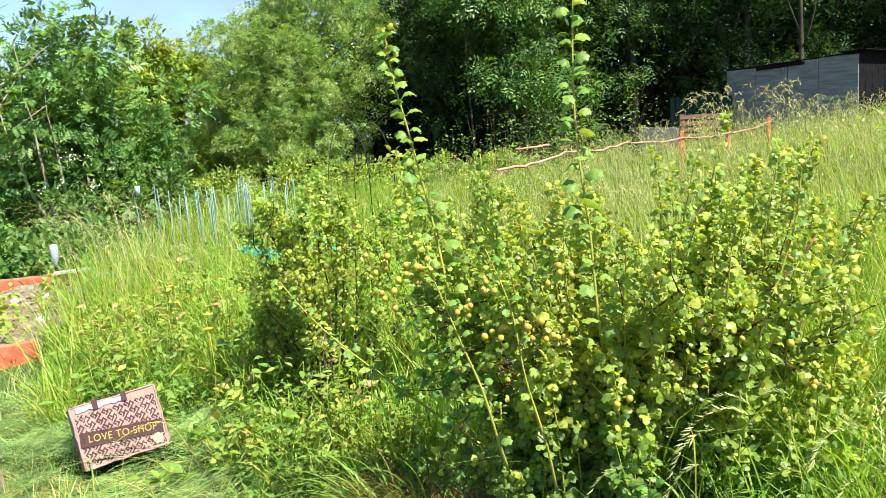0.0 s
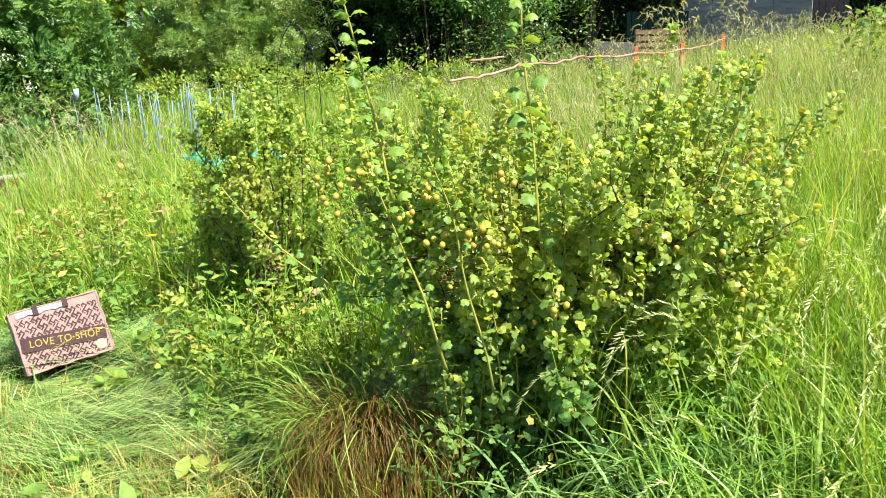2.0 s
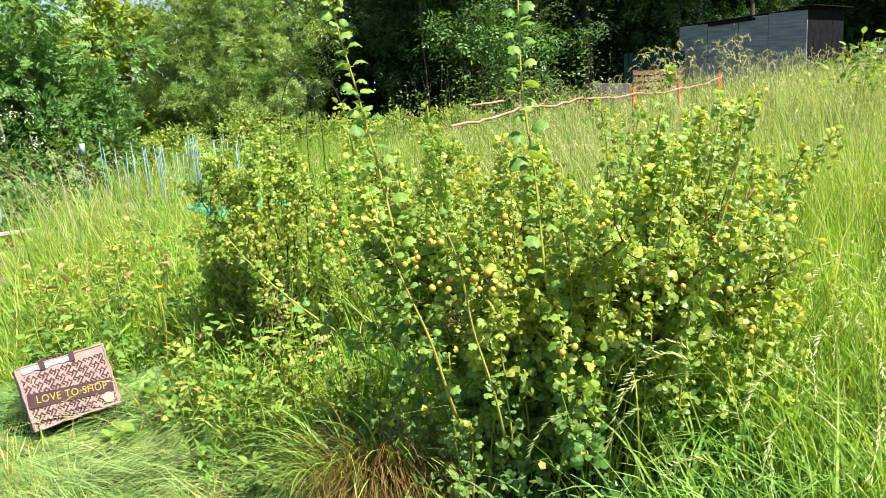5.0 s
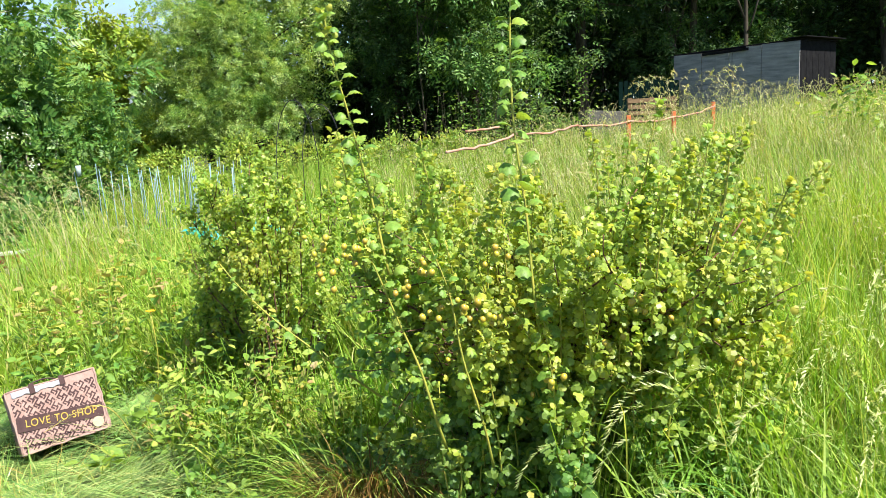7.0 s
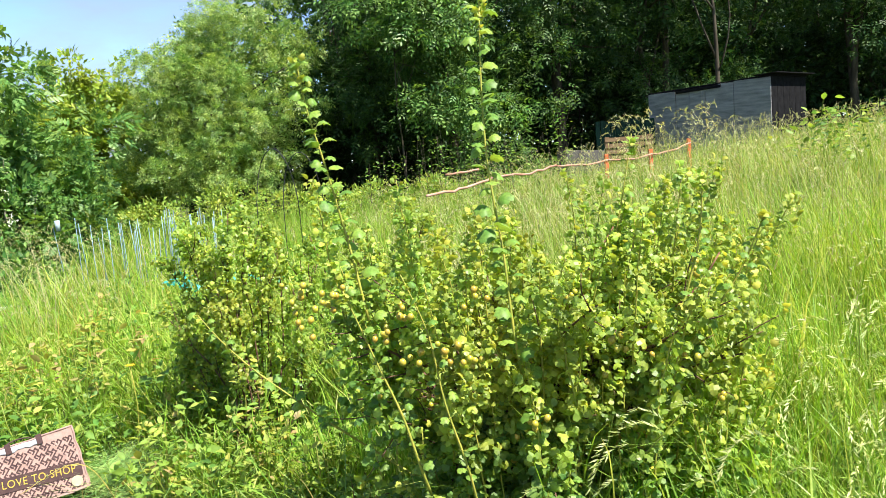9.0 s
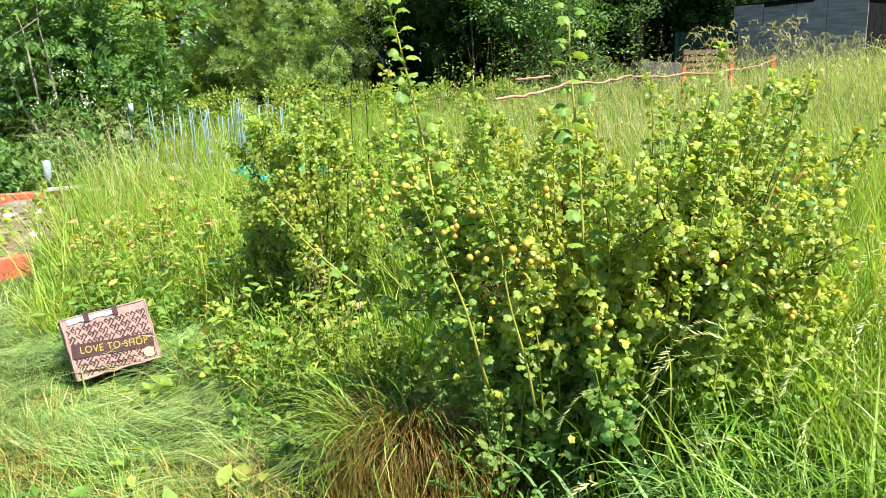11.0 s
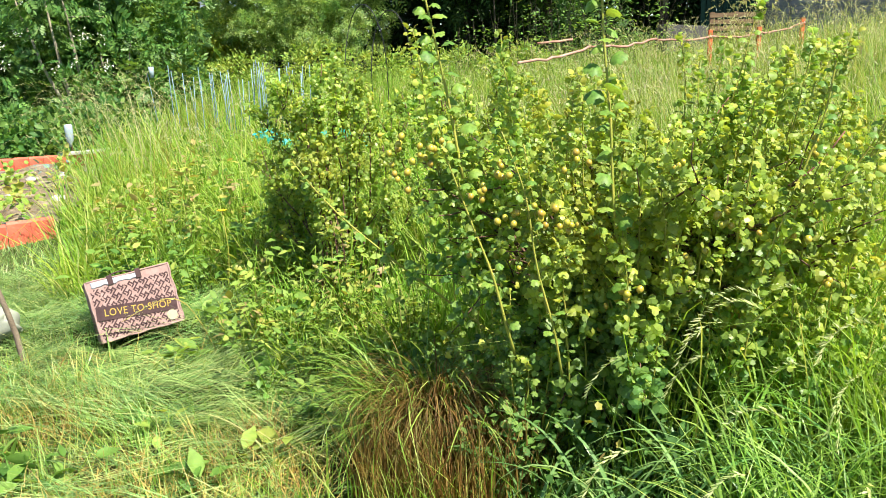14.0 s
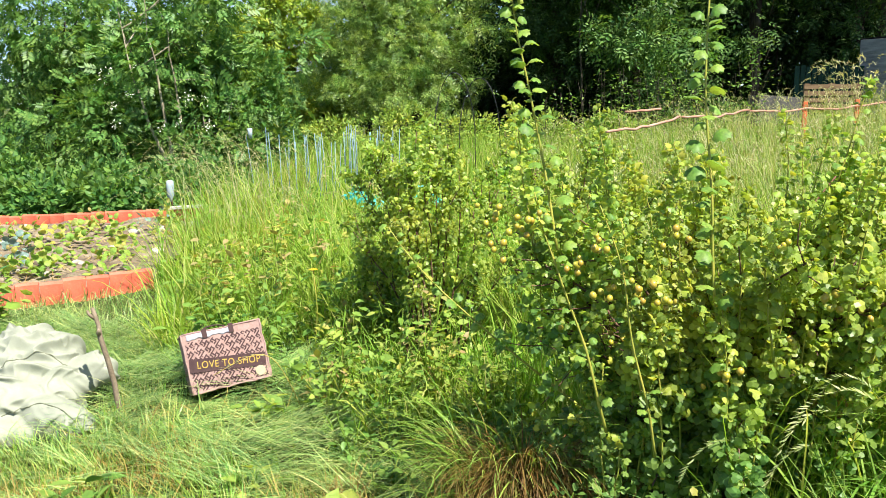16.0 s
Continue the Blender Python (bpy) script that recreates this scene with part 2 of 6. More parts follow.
def scatter(template, at, along, size, up=None, jitter=0.6, rng=RNG):
    """Copies of a small leaf shape (length on y, face on z) at places, each turned along its way."""
    tv, tf = template
    n = len(at)
    y = unit(along)
    ref = np.tile([0.0, 0.0, 1.0], (n, 1)) if up is None else up
    ref = unit(ref + rng.normal(0, jitter, (n, 3)))
    x = unit(np.cross(y, ref))
    z = np.cross(x, y)
    basis = np.stack([x, y, z], 1) * np.asarray(size).reshape(-1, 1, 1)
    v = np.einsum("kc,ncd->nkd", tv, basis) + at[:, None, :]
    f = (tf[None] + (np.arange(n) * len(tv))[:, None, None])
    return v.reshape(-1, 3), f.reshape(-1, tf.shape[1])


def join(parts):
    vs, fs, k = [], [], 0
    for v, f in parts:
        vs.append(v)
        fs.append(f + k)
        k += len(v)
    return np.concatenate(vs), np.concatenate(fs)


DIAMOND = (np.array([[0, 0, 0], [0.2, 0.45, 0.03], [0, 1, -0.08], [-0.2, 0.45, 0.03]]), np.array([[0, 1, 2], [0, 2, 3]]))
OVATE = (np.array([[0, 0, 0], [0.22, 0.25, 0.06], [0.25, 0.55, 0.05], [0, 1, -0.08], [-0.25, 0.55, 0.05], [-0.22, 0.25, 0.06], [0, 0.5, -0.02]]), np.array([[6, 0, 1], [6, 1, 2], [6, 2, 3], [6, 3, 4], [6, 4, 5], [6, 5, 0]]))
def rounded_leaf(k):
    """A rounded, shallowly lobed leaf, its rim curled down."""
    th = np.linspace(-np.pi / 2 + 0.25, 1.5 * np.pi - 0.25, k)
    r = 0.5 * (1 - 0.24 * np.abs(np.sin(2.5 * (th - np.pi / 2))) ** 1.6)
    o = np.column_stack([r * np.cos(th) * 1.08, 0.5 + r * np.sin(th)])
    o = np.vstack([[0, 0.1], o])
    th_all = np.concatenate([[0.0], th])
    z = -1.1 * o[:, 0] ** 2 - 0.7 * np.clip(o[:, 1] - 0.35, 0, None) ** 2 + 0.30 * np.abs(o[:, 0]) + 0.05 * np.sin(5 * th_all)
    v = np.vstack([[0, 0.5, 0.0], np.column_stack([o, z])])
    n = len(o)
    return v, np.array([[0, 1 + i, 1 + (i + 1) % n] for i in range(n)])


ROUND = rounded_leaf(18)


def cupped_leaf(dome, fold, points=((0.0, 0.0), (0.24, 0.10), (0.44, 0.30), (0.40, 0.47), (0.46, 0.66), (0.27, 0.78), (0.16, 0.95)), tip=0.93):
    """A gooseberry leaf: three to five rounded lobes, domed with its rim turned down, creased along the rib."""
    o = np.array(list(points) + [(0.0, tip)] + [(-x, y) for x, y in points[:0:-1]])
    z = dome * (0.20 - o[:, 0] ** 2 - (o[:, 1] - 0.45) ** 2) + fold * np.abs(o[:, 0])
    rib = np.array([[0, 0.30, dome * 0.19], [0, 0.62, dome * 0.18]])
    v = np.vstack([rib, np.column_stack([o, z])])
    n = len(o)
    f = [[0 if o[i, 1] + o[(i + 1) % n, 1] < 0.8 else 1, 2 + i, 2 + (i + 1) % n] for i in range(n)]
    i, j = [k for k in range(n) if 0.8 <= o[k, 1] + o[(k + 1) % n, 1]][0], [k for k in range(n) if 0.8 <= o[k, 1] + o[(k + 1) % n, 1]][-1]
    return v, np.array(f + [[0, 2 + i, 1], [0, 1, 2 + (j + 1) % n]])


DOME = cupped_leaf(0.95, 0.16)
SHELL_LEAF = cupped_leaf(1.15, 0.34, ((0.0, 0.0), (0.34, 0.24), (0.46, 0.52), (0.27, 0.66), (0.25, 0.88)), 0.98)


SPIKE = (np.array([[0, 0, 0], [0.09, 0.35, 0.02], [0, 1, 0], [-0.09, 0.35, 0.02]]), np.array([[0, 1, 2], [0, 2, 3]]))


def pinnate(pairs=4):
    """A feathered leaf: leaflets in pairs along a stalk and one at its end."""
    tv, tf = DIAMOND
    out = []
    for i in range(pairs):
        s = 0.22 + 0.62 * i / pairs
        for side in (-1, 1):
            a = side * radians(62)
            c, sn = math.cos(a), math.sin(a)
            q = tv * 0.42
            out.append((np.column_stack([q[:, 0] * c + q[:, 1] * sn, -q[:, 0] * sn + q[:, 1] * c + s, q[:, 2] - 0.12 * s * s]), tf))
    out.append((tv * 0.42 + [0, 0.8, -0.1], tf))
    return join(out)


PINNATE = pinnate()
SPRAY = pinnate(2)


def blades(x, y, length, width, lean, curl, heading=None, base=None, seg=4, rng=RNG, swerve=0.35):
    """Grass blades: tapered strips that bend over along a heading, and swerve a little to one side."""
    n = len(x)
    z = ground_h(x, y) if base is None else base
    a = rng.uniform(0, 2 * np.pi, n) if heading is None else heading
    s = np.linspace(0, 1, seg + 1)
    th = lean[:, None] + curl[:, None] * s[None] ** 1.5
    step = (length / seg)[:, None]
    turn = a[:, None] + (rng.normal(0, swerve, n) * 2)[:, None] * s[None] ** 1.3
    run = np.sin(th[:, :-1]) * step
    ox = np.concatenate([np.zeros((n, 1)), np.cumsum(run * np.cos(turn[:, :-1]), 1)], 1)
    oy = np.concatenate([np.zeros((n, 1)), np.cumsum(run * np.sin(turn[:, :-1]), 1)], 1)
    up = np.concatenate([np.zeros((n, 1)), np.cumsum(np.cos(th[:, :-1]) * step, 1)], 1)
    cx, cy, cz = x[:, None] + ox, y[:, None] + oy, z[:, None] + up
    tw = a + np.pi / 2 + rng.normal(0, 0.5, n)
    w = width[:, None] * (1 - s[None] ** 2.2) * 0.5 + 0.0003
    dx, dy = np.cos(tw)[:, None] * w, np.sin(tw)[:, None] * w
    v = np.stack([np.stack([cx - dx, cy - dy, cz], -1), np.stack([cx + dx, cy + dy, cz], -1)], 2).reshape(n, -1, 3)
    q = np.array([[2 * i, 2 * i + 1, 2 * i + 3, 2 * i + 2] for i in range(seg)])
    f = q[None] + (np.arange(n) * (2 * seg + 2))[:, None, None]
    tips = np.stack([cx[:, -1], cy[:, -1], cz[:, -1]], -1)
    ends = unit(tips - np.stack([cx[:, -2], cy[:, -2], cz[:, -2]], -1))
    return (v.reshape(-1, 3), f.reshape(-1, 4)), tips, ends


def plume(tips, ends, length, rng=RNG, per=16, spike=0.016, droop=0.6, spread=0.5):
    """Seed heads: small spikelets along a drooping axis beyond each stem's tip."""
    n = len(tips)
    s = np.linspace(0, 1, per)[None, :, None]
    d = ends[:, None, :] + np.array([0, 0, -droop])[None, None] * s
    at = tips[:, None, :] + np.asarray(length).reshape(-1, 1, 1) * s * unit(d)
    way = unit(d + rng.normal(0, spread, (n, per, 3)))
    size = rng.uniform(0.7, 1.3, (n, per)) * spike
    return scatter(SPIKE, at.reshape(-1, 3), way.reshape(-1, 3), size.ravel(), rng=rng)


def tube(points, radii, sides=6):
    """A tapered round stem through points."""
    p = np.asarray(points, float)
    r = np.broadcast_to(np.asarray(radii, float), (len(p),))
    t = unit(np.gradient(p, axis=0))
    ref = np.where(np.abs(t[:, 2:3]) > 0.9, [[1.0, 0, 0]], [[0, 0, 1.0]])
    x = unit(np.cross(t, ref))
    y = np.cross(t, x)
    a = np.arange(sides) * 2 * np.pi / sides
    ring = p[:, None] + r[:, None, None] * (np.cos(a)[None, :, None] * x[:, None] + np.sin(a)[None, :, None] * y[:, None])
    f = []
    for i in range(len(p) - 1):
        for j in range(sides):
            k = (j + 1) % sides
            f.append([i * sides + j, i * sides + k, (i + 1) * sides + k, (i + 1) * sides + j])
    v = np.concatenate([ring.reshape(-1, 3), p[:1], p[-1:]])
    for j in range(sides):
        k = (j + 1) % sides
        f.append([len(v) - 2, k, j, j])
        f.append([len(v) - 1, (len(p) - 1) * sides + j, (len(p) - 1) * sides + k, (len(p) - 1) * sides + k])
    return v, np.array(f)


def tube_mesh(name, stems, sides=6):
    v, f = join([tube(p, r, sides) for p, r in stems])
    return clean(name, v, f)


def clean(name, v, f):
    """A mesh whose faces may repeat their last corner."""
    me = bpy.data.meshes.new(name)
    me.from_pydata([tuple(q) for q in v], [], [tuple(dict.fromkeys(int(i) for i in q)) for q in f])
    for p in me.polygons:
        p.use_smooth = True
    me.update()
    return me


def bent(a, b, bow=0.1, n=7, rng=RNG, wobble=0.02):
    """A gently bowed, uneven line from a to b."""
    a, b = np.asarray(a, float), np.asarray(b, float)
    s = np.linspace(0, 1, n)[:, None]
    side = unit(rng.normal(0, 1, 3)) * bow * np.linalg.norm(b - a)
    p = a + (b - a) * s + np.sin(np.pi * s) * side
    p[1:-1] += rng.normal(0, wobble, (n - 2, 3)) * np.linalg.norm(b - a) * 0.3
    return p


def box_mesh(name, sx, sy, sz, bevel=0.004, at=(0, 0, 0), turn=None):
    """A bevelled block with its middle at a place."""
    bm = bmesh.new()
    bmesh.ops.create_cube(bm, size=1.0)
    bmesh.ops.scale(bm, vec=(sx, sy, sz), verts=bm.verts)
    if bevel:
        bmesh.ops.bevel(bm, geom=bm.edges[:], offset=min(bevel, 0.4 * min(sx, sy, sz)), segments=2, affect="EDGES", profile=0.7)
    if turn is not None:
        bmesh.ops.transform(bm, matrix=turn, verts=bm.verts)
    bmesh.ops.translate(bm, vec=at, verts=bm.verts)
    me = bpy.data.meshes.new(name)
    bm.to_mesh(me)
    bm.free()
    return me


def root(name, at=(0, 0, 0), label="", category="", group="", kind=""):
    ob = new(name)
    ob.matrix_world = Matrix.Translation(at)
    ob.empty_display_size = 0.2
    return tagged(ob, label, category, group, kind)


def clumps(blobs, count, per, radius, rng=RNG, shell=0.35, droop=0.25):
    """Places and ways of leaves: bunches on the skins of ellipsoids (x, y, z, rx, ry, rz)."""
    b = np.array(blobs, float)
    area = b[:, 3] * b[:, 5] + b[:, 4] * b[:, 5] + b[:, 3] * b[:, 4]
    k = rng.choice(len(b), count, p=area / area.sum())
    d = unit(rng.normal(0, 1, (count, 3)))
    q = 1 - shell * rng.random(count) ** 1.6
    mid = b[k, :3] + d * b[k, 3:] * q[:, None]
    rad = radius * rng.uniform(0.5, 1.4, count)
    e = unit(rng.normal(0, 1, (count, per, 3)) + 0.9 * d[:, None])
    at = mid[:, None] + e * (rad[:, None] * rng.uniform(0.25, 1.0, (count, per)))[..., None] * [1, 1, 0.75]
    way = unit(e * 0.8 + d[:, None] * 0.5 + rng.normal(0, 0.45, (count, per, 3)) - np.array([0, 0, droop]))
    nrm = unit(d[:, None] * 0.6 + rng.normal(0, 0.4, (count, per, 3)) + np.array([0, 0, 0.8]))
    return at.reshape(-1, 3), way.reshape(-1, 3), nrm.reshape(-1, 3)

# ---- ground ----


def axis(near, far, step, n):
    a = np.arange(-near, near + 1e-6, step)
    g = near + (far - near) * (np.linspace(0, 1, n)[1:] ** 2.5)
    return np.concatenate([-g[::-1], a, g])


def build_ground():
    gx, gy = axis(14, 600, 0.35, 18), axis(26, 600, 0.35, 18)
    x, y = np.meshgrid(gx, gy)
    z = ground_h(x, y)
    z = z + 0.02 * np.sin(x * 3.1 + 1.3 * np.sin(y * 2.3)) * np.cos(y * 2.7) * (np.hypot(x, y) < 30)
    v = np.stack([x, y, z], -1).reshape(-1, 3)
    w = len(gx)
    i, j = np.meshgrid(np.arange(w - 1), np.arange(len(gy) - 1))
    k = (j * w + i).ravel()
    f = np.stack([k, k + 1, k + w + 1, k + w], 1)
    ob = link("ground", mesh_of("ground", v, f), M_SOIL, None, "rough allotment ground under thatch and grass")
    return tagged(ob, category="ground", kind="structure")


build_ground()

# ---- grass ----


def region(n, x0, x1, y0, y1, keep=None, rng=RNG, near=1.0):
    """Random places in a stretch of the plan, denser towards its front edge."""
    fringe = min(0.25, 0.06 * min(x1 - x0, y1 - y0))
    x = rng.uniform(x0, x1, n) + rng.normal(0, fringe, n)
    y = y0 + (y1 - y0) * rng.random(n) ** near + rng.normal(0, fringe, n)
    if keep is not None:
        k = keep(x, y)
        x, y = x[k], y[k]
    return x, y


def patch(x, y):
    """A slow, uneven field from 0 to 1, for tussocks and bare spots."""
    return 0.5 + 0.25 * np.sin(x * 2.7 + 1.7 * np.sin(y * 1.9)) + 0.25 * np.sin(y * 3.3 + 1.1 * np.sin(x * 2.1 + 2))


def grass(name, label, mat, x, y, length, width, lean, curl, heading=None, seg=4, base=None, swerve=0.3):
    (v, f), tips, ends = blades(x, y, length, width, lean, curl, heading, base, seg, RNG, swerve)
    ob = link(name, mesh_of(name, v, f), mat, None, label)
    tagged(ob, category="grass", kind="stuff")
    return tips, ends


def heads(name, label, mat, tips, ends, length, **kw):
    v, f = plume(tips, ends, length, **kw)
    ob = link(name, mesh_of(name, v, f), mat, None, label)
    return tagged(ob, category="grass", kind="stuff")


def tufts(x, y, k, spread, rng=RNG):
    """Blades in tufts: k round each place, each leaning away from the tuft's middle."""
    n = len(x)
    a = rng.uniform(0, 2 * np.pi, (n, k))
    d = spread * np.sqrt(rng.random((n, k))) * rng.uniform(0.4, 1.5, (n, 1))
    drift = rng.normal(0, 0.9, (n, 1)) + np.pi
    head = np.where(rng.random((n, k)) < 0.45, drift + rng.normal(0, 0.5, (n, k)), a)
    return (x[:, None] + d * np.cos(a)).ravel(), (y[:, None] + d * np.sin(a)).ravel(), head.ravel(), np.repeat(rng.uniform(0.6, 1.3, n), k)


def in_bed(x, y):
    return (x < -2.95) & (y > 5.0 + 0.0 * x) & (y < 9.6)


def meadow(x, y):
    """The standing meadow: the bank and the ground behind the bushes."""
    return (x > 1.05 - 0.28 * np.clip(y - 2.6, 0, 6)) & ~in_bed(x, y)


def build_grass():
    r = RNG
    # standing meadow on the bank, near part
    x, y = region(2900, 0.8, 4.6, 1.3, 5.0, meadow)
    x, y, head, scale = tufts(x, y, 9, 0.055)
    n = len(x)
    tall = (0.40 + 0.30 * patch(x, y)) * scale
    grass("tall_grass", "tall fresh green meadow grass on the bank", M_TALL, x, y, tall * r.uniform(0.6, 1.35, n), r.uniform(0.003, 0.007, n), np.abs(r.normal(0.12, 0.16, n)), np.abs(r.normal(0.75, 0.6, n)), head, seg=4)
    # far part of the bank
    x, y = region(5000, -0.6, 13.0, 5.0, 17.5, lambda a, b: meadow(a, b) & (a < 2.5 + 0.75 * b) & ~((a > 5.6) & (b > 16.2)), near=0.9)
    x, y, head, scale = tufts(x, y, 9, 0.10)
    n = len(x)
    grass("tall_grass", "tall meadow grass higher on the bank, paler", M_BANK, x, y, (0.34 + 0.24 * patch(x, y)) * scale * r.uniform(0.6, 1.3, n), r.uniform(0.006, 0.011, n), np.abs(r.normal(0.12, 0.16, n)), np.abs(r.normal(0.8, 0.6, n)), head, seg=3)
    # flowering stems with seed heads over the meadow
    x, y = region(1300, 0.9, 5.0, 2.2, 6.0, meadow)
    n = len(x)
    t, e = grass("seed_stems", "thin flowering grass stems in the meadow", M_TALL, x, y, r.uniform(0.65, 0.95, n), np.full(n, 0.0022), np.abs(r.normal(0.06, 0.06, n)), np.abs(r.normal(0.45, 0.25, n)), seg=6)
    heads("seed_heads", "pale feathery grass seed heads", M_SEED, t, e, r.uniform(0.06, 0.12, n), per=14, spike=0.016)
    x, y = region(2400, -0.5, 12.0, 6.0, 16.5, lambda a, b: meadow(a, b) & (a < 2.5 + 0.75 * b) & ~((a > 5.6) & (b > 16.2)))
    n = len(x)
    t, e = grass("seed_stems", "thin flowering grass stems far up the bank", M_BANK, x, y, r.uniform(0.5, 0.82, n), np.full(n, 0.004), np.abs(r.normal(0.08, 0.08, n)), np.abs(r.normal(0.6, 0.3, n)), seg=5)
    heads("seed_heads", "pale drooping seed heads against the wood", M_SEED, t, e, r.uniform(0.10, 0.18, n), per=12, spike=0.04, spread=0.3)
    # pale, bowed culms all over the bank
    x, y = region(6500, -0.4, 11.0, 4.0, 15.5, lambda a, b: meadow(a, b) & (a < 2.0 + 0.75 * b))
    n = len(x)
    grass("dry_culms", "pale thin bowed grass culms on the bank", M_SEED, x, y, r.uniform(0.45, 0.85, n), r.uniform(0.003, 0.005, n), np.abs(r.normal(0.1, 0.1, n)), np.abs(r.normal(1.3, 0.6, n)), heading=r.normal(np.pi * 0.9, 0.9, n), seg=6)
    # reddish foxtail heads
    x, y = region(110, 3.0, 7.0, 11.0, 14.5, lambda a, b: (a > 0.33 * b) & (a < 0.47 * b))
    n = len(x)
    t, e = grass("seed_stems", "tall seeding grass stems before the shed", M_SEED, x, y, r.uniform(0.85, 1.25, n), np.full(n, 0.006), np.abs(r.normal(0.1, 0.06, n)), np.abs(r.normal(0.7, 0.25, n)), heading=r.normal(np.pi, 0.6, n), seg=6)
    heads("seed_heads", "tall drooping seed heads before the shed", M_SEED, t, e, r.uniform(0.18, 0.28, n), per=20, spike=0.06, spread=0.25, droop=0.9)
    x, y = region(46, 1.25, 3.2, 2.2, 3.6, None)
    n = len(x)
    t, e = grass("seed_stems", "thin stems of foxtail grass", M_TALL, x, y, r.uniform(0.6, 0.78, n), np.full(n, 0.0022), np.abs(r.normal(0.05, 0.05, n)), np.abs(r.normal(0.12, 0.1, n)), seg=5)
    heads("foxtail_heads", "narrow reddish foxtail seed heads", M_REDSEED, t, e, r.uniform(0.05, 0.08, n), per=18, spike=0.009, spread=0.25, droop=0.1)
    # broad lush grass in front of the bush's side
    x, y = region(3400, 0.22, 2.0, 1.45, 2.6, lambda a, b: a > 0.66 + 0.4 * (b - 1.9))
    n = len(x)
    grass("broad_grass", "lush broad-bladed grass beside the bush", M_LUSH, x, y, r.uniform(0.28, 0.68, n), 0.003 + 0.009 * r.random(n) ** 2, np.abs(r.normal(0.15, 0.2, n)), np.abs(r.normal(2.1, 0.8, n)), seg=8)
    x, y = region(150, 0.12, 1.3, 1.72, 2.12, lambda a, b: a > 0.16)
    n = len(x)
    grass("broad_grass", "wide arching blue-green blades before the bush", M_WIDE, x, y, r.uniform(0.30, 0.62, n), r.uniform(0.008, 0.014, n), np.abs(r.normal(0.25, 0.15, n)), np.abs(r.normal(2.2, 0.5, n)), seg=10)
    # grass under the bush: shade comes from the dark leaf colour
    x, y = region(3600, 0.0, 1.3, 1.3, 2.5, lambda a, b: a > 0.12)
    n = len(x)
    grass("short_grass", "short grass under the bush, shade put into its colour", M_HEDGESHADE, x, y, r.uniform(0.08, 0.26, n), r.uniform(0.003, 0.007, n), np.abs(r.normal(0.4, 0.3, n)), np.abs(r.normal(1.0, 0.6, n)), seg=3)
    x, y = region(90, 0.5, 2.3, 1.45, 2.5, lambda a, b: a > 0.70 + 0.5 * (b - 1.9))
    n = len(x)
    grass("broad_grass", "long pale arching blades over the lush grass", M_LUSH, x, y, r.uniform(0.6, 0.95, n), r.uniform(0.007, 0.012, n), np.abs(r.normal(0.2, 0.15, n)), np.abs(r.normal(1.9, 0.5, n)), seg=10)
    x, y = region(300, 0.7, 2.6, 1.5, 2.7, lambda a, b: a > 0.82 + 0.5 * (b - 1.9))
    n = len(x)
    t, e = grass("seed_stems", "arching stems of drooping brome", M_LUSH, x, y, r.uniform(0.5, 0.85, n), np.full(n, 0.0028), np.abs(r.normal(0.1, 0.1, n)), np.abs(r.normal(1.2, 0.4, n)), seg=7)
    heads("brome_heads", "silvery drooping brome seed heads", M_BROME, t, e, r.uniform(0.12, 0.22, n), per=36, spike=0.023, droop=1.0, spread=0.22)
    # tall grass growing up through and behind the bush
    x, y = region(1900, -0.35, 1.55, 2.75, 3.9, lambda a, b: a + 0.35 * b > 1.05)
    n = len(x)
    grass("tall_grass", "tall sunlit grass behind the bush", M_TALL, x, y, r.uniform(0.5, 0.95, n), r.uniform(0.004, 0.009, n), np.abs(r.normal(0.1, 0.1, n)), np.abs(r.normal(0.8, 0.5, n)), seg=5)
    x, y = region(420, 0.45, 1.25, 2.15, 2.75, None)
    n = len(x)
    grass("tall_grass", "long grass grown up through the bush's flank", M_TALL, x, y, r.uniform(0.5, 0.9, n), r.uniform(0.004, 0.008, n), np.abs(r.normal(0.12, 0.12, n)), np.abs(r.normal(0.9, 0.5, n)), seg=5)
    # flattened long grass, combed over
    def flat(a, b):
        return (((a + 2.62) / 0.50) ** 2 + ((b - 3.28) / 0.42) ** 2 > 1) & (a < 0.15 + 0.1 * np.sin(b * 5)) & (((a + 0.06) / 0.38) ** 2 + ((b - 2.2) / 0.46) ** 2 > 1) & ~((a > -0.7) & (b > 3.1)) & (b < 3.9 + 0.25 * np.sin(a * 3) + 0.9 * (a < -1.9))
    def near_edge(a, b):
        return b < 2.72 - 0.5 * (a + 1.1) + 0.12 * np.sin(a * 7)
    lx, ly = region(4300, -3.6, 0.3, 1.3, 5.0, flat)
    kept = ~near_edge(lx, ly) | (r.random(len(lx)) < 0.22)
    lx, ly = lx[kept], ly[kept]
    m, k = len(lx), 12
    clump = 0.5 * np.sin(lx * 5.3 + 2.0 * np.sin(ly * 4.1)) + 0.5 * np.sin(ly * 6.7 + 1.5 * np.sin(lx * 4.4))
    lh = 0.05 + 0.22 * np.sin(lx * 1.9 + 0.8 + ly) + 0.2 * np.sin(ly * 2.6 + 1.4 * lx) + 0.35 * clump + r.normal(0, 0.28, m)
    lh = np.where(r.random(m) < 0.35, lh + np.pi, lh)
    across, along = r.normal(0, 0.016, (m, k)), r.normal(0, 0.06, (m, k))
    x = (lx[:, None] + along * np.cos(lh)[:, None] - across * np.sin(lh)[:, None]).ravel()
    y = (ly[:, None] + along * np.sin(lh)[:, None] + across * np.cos(lh)[:, None]).ravel()
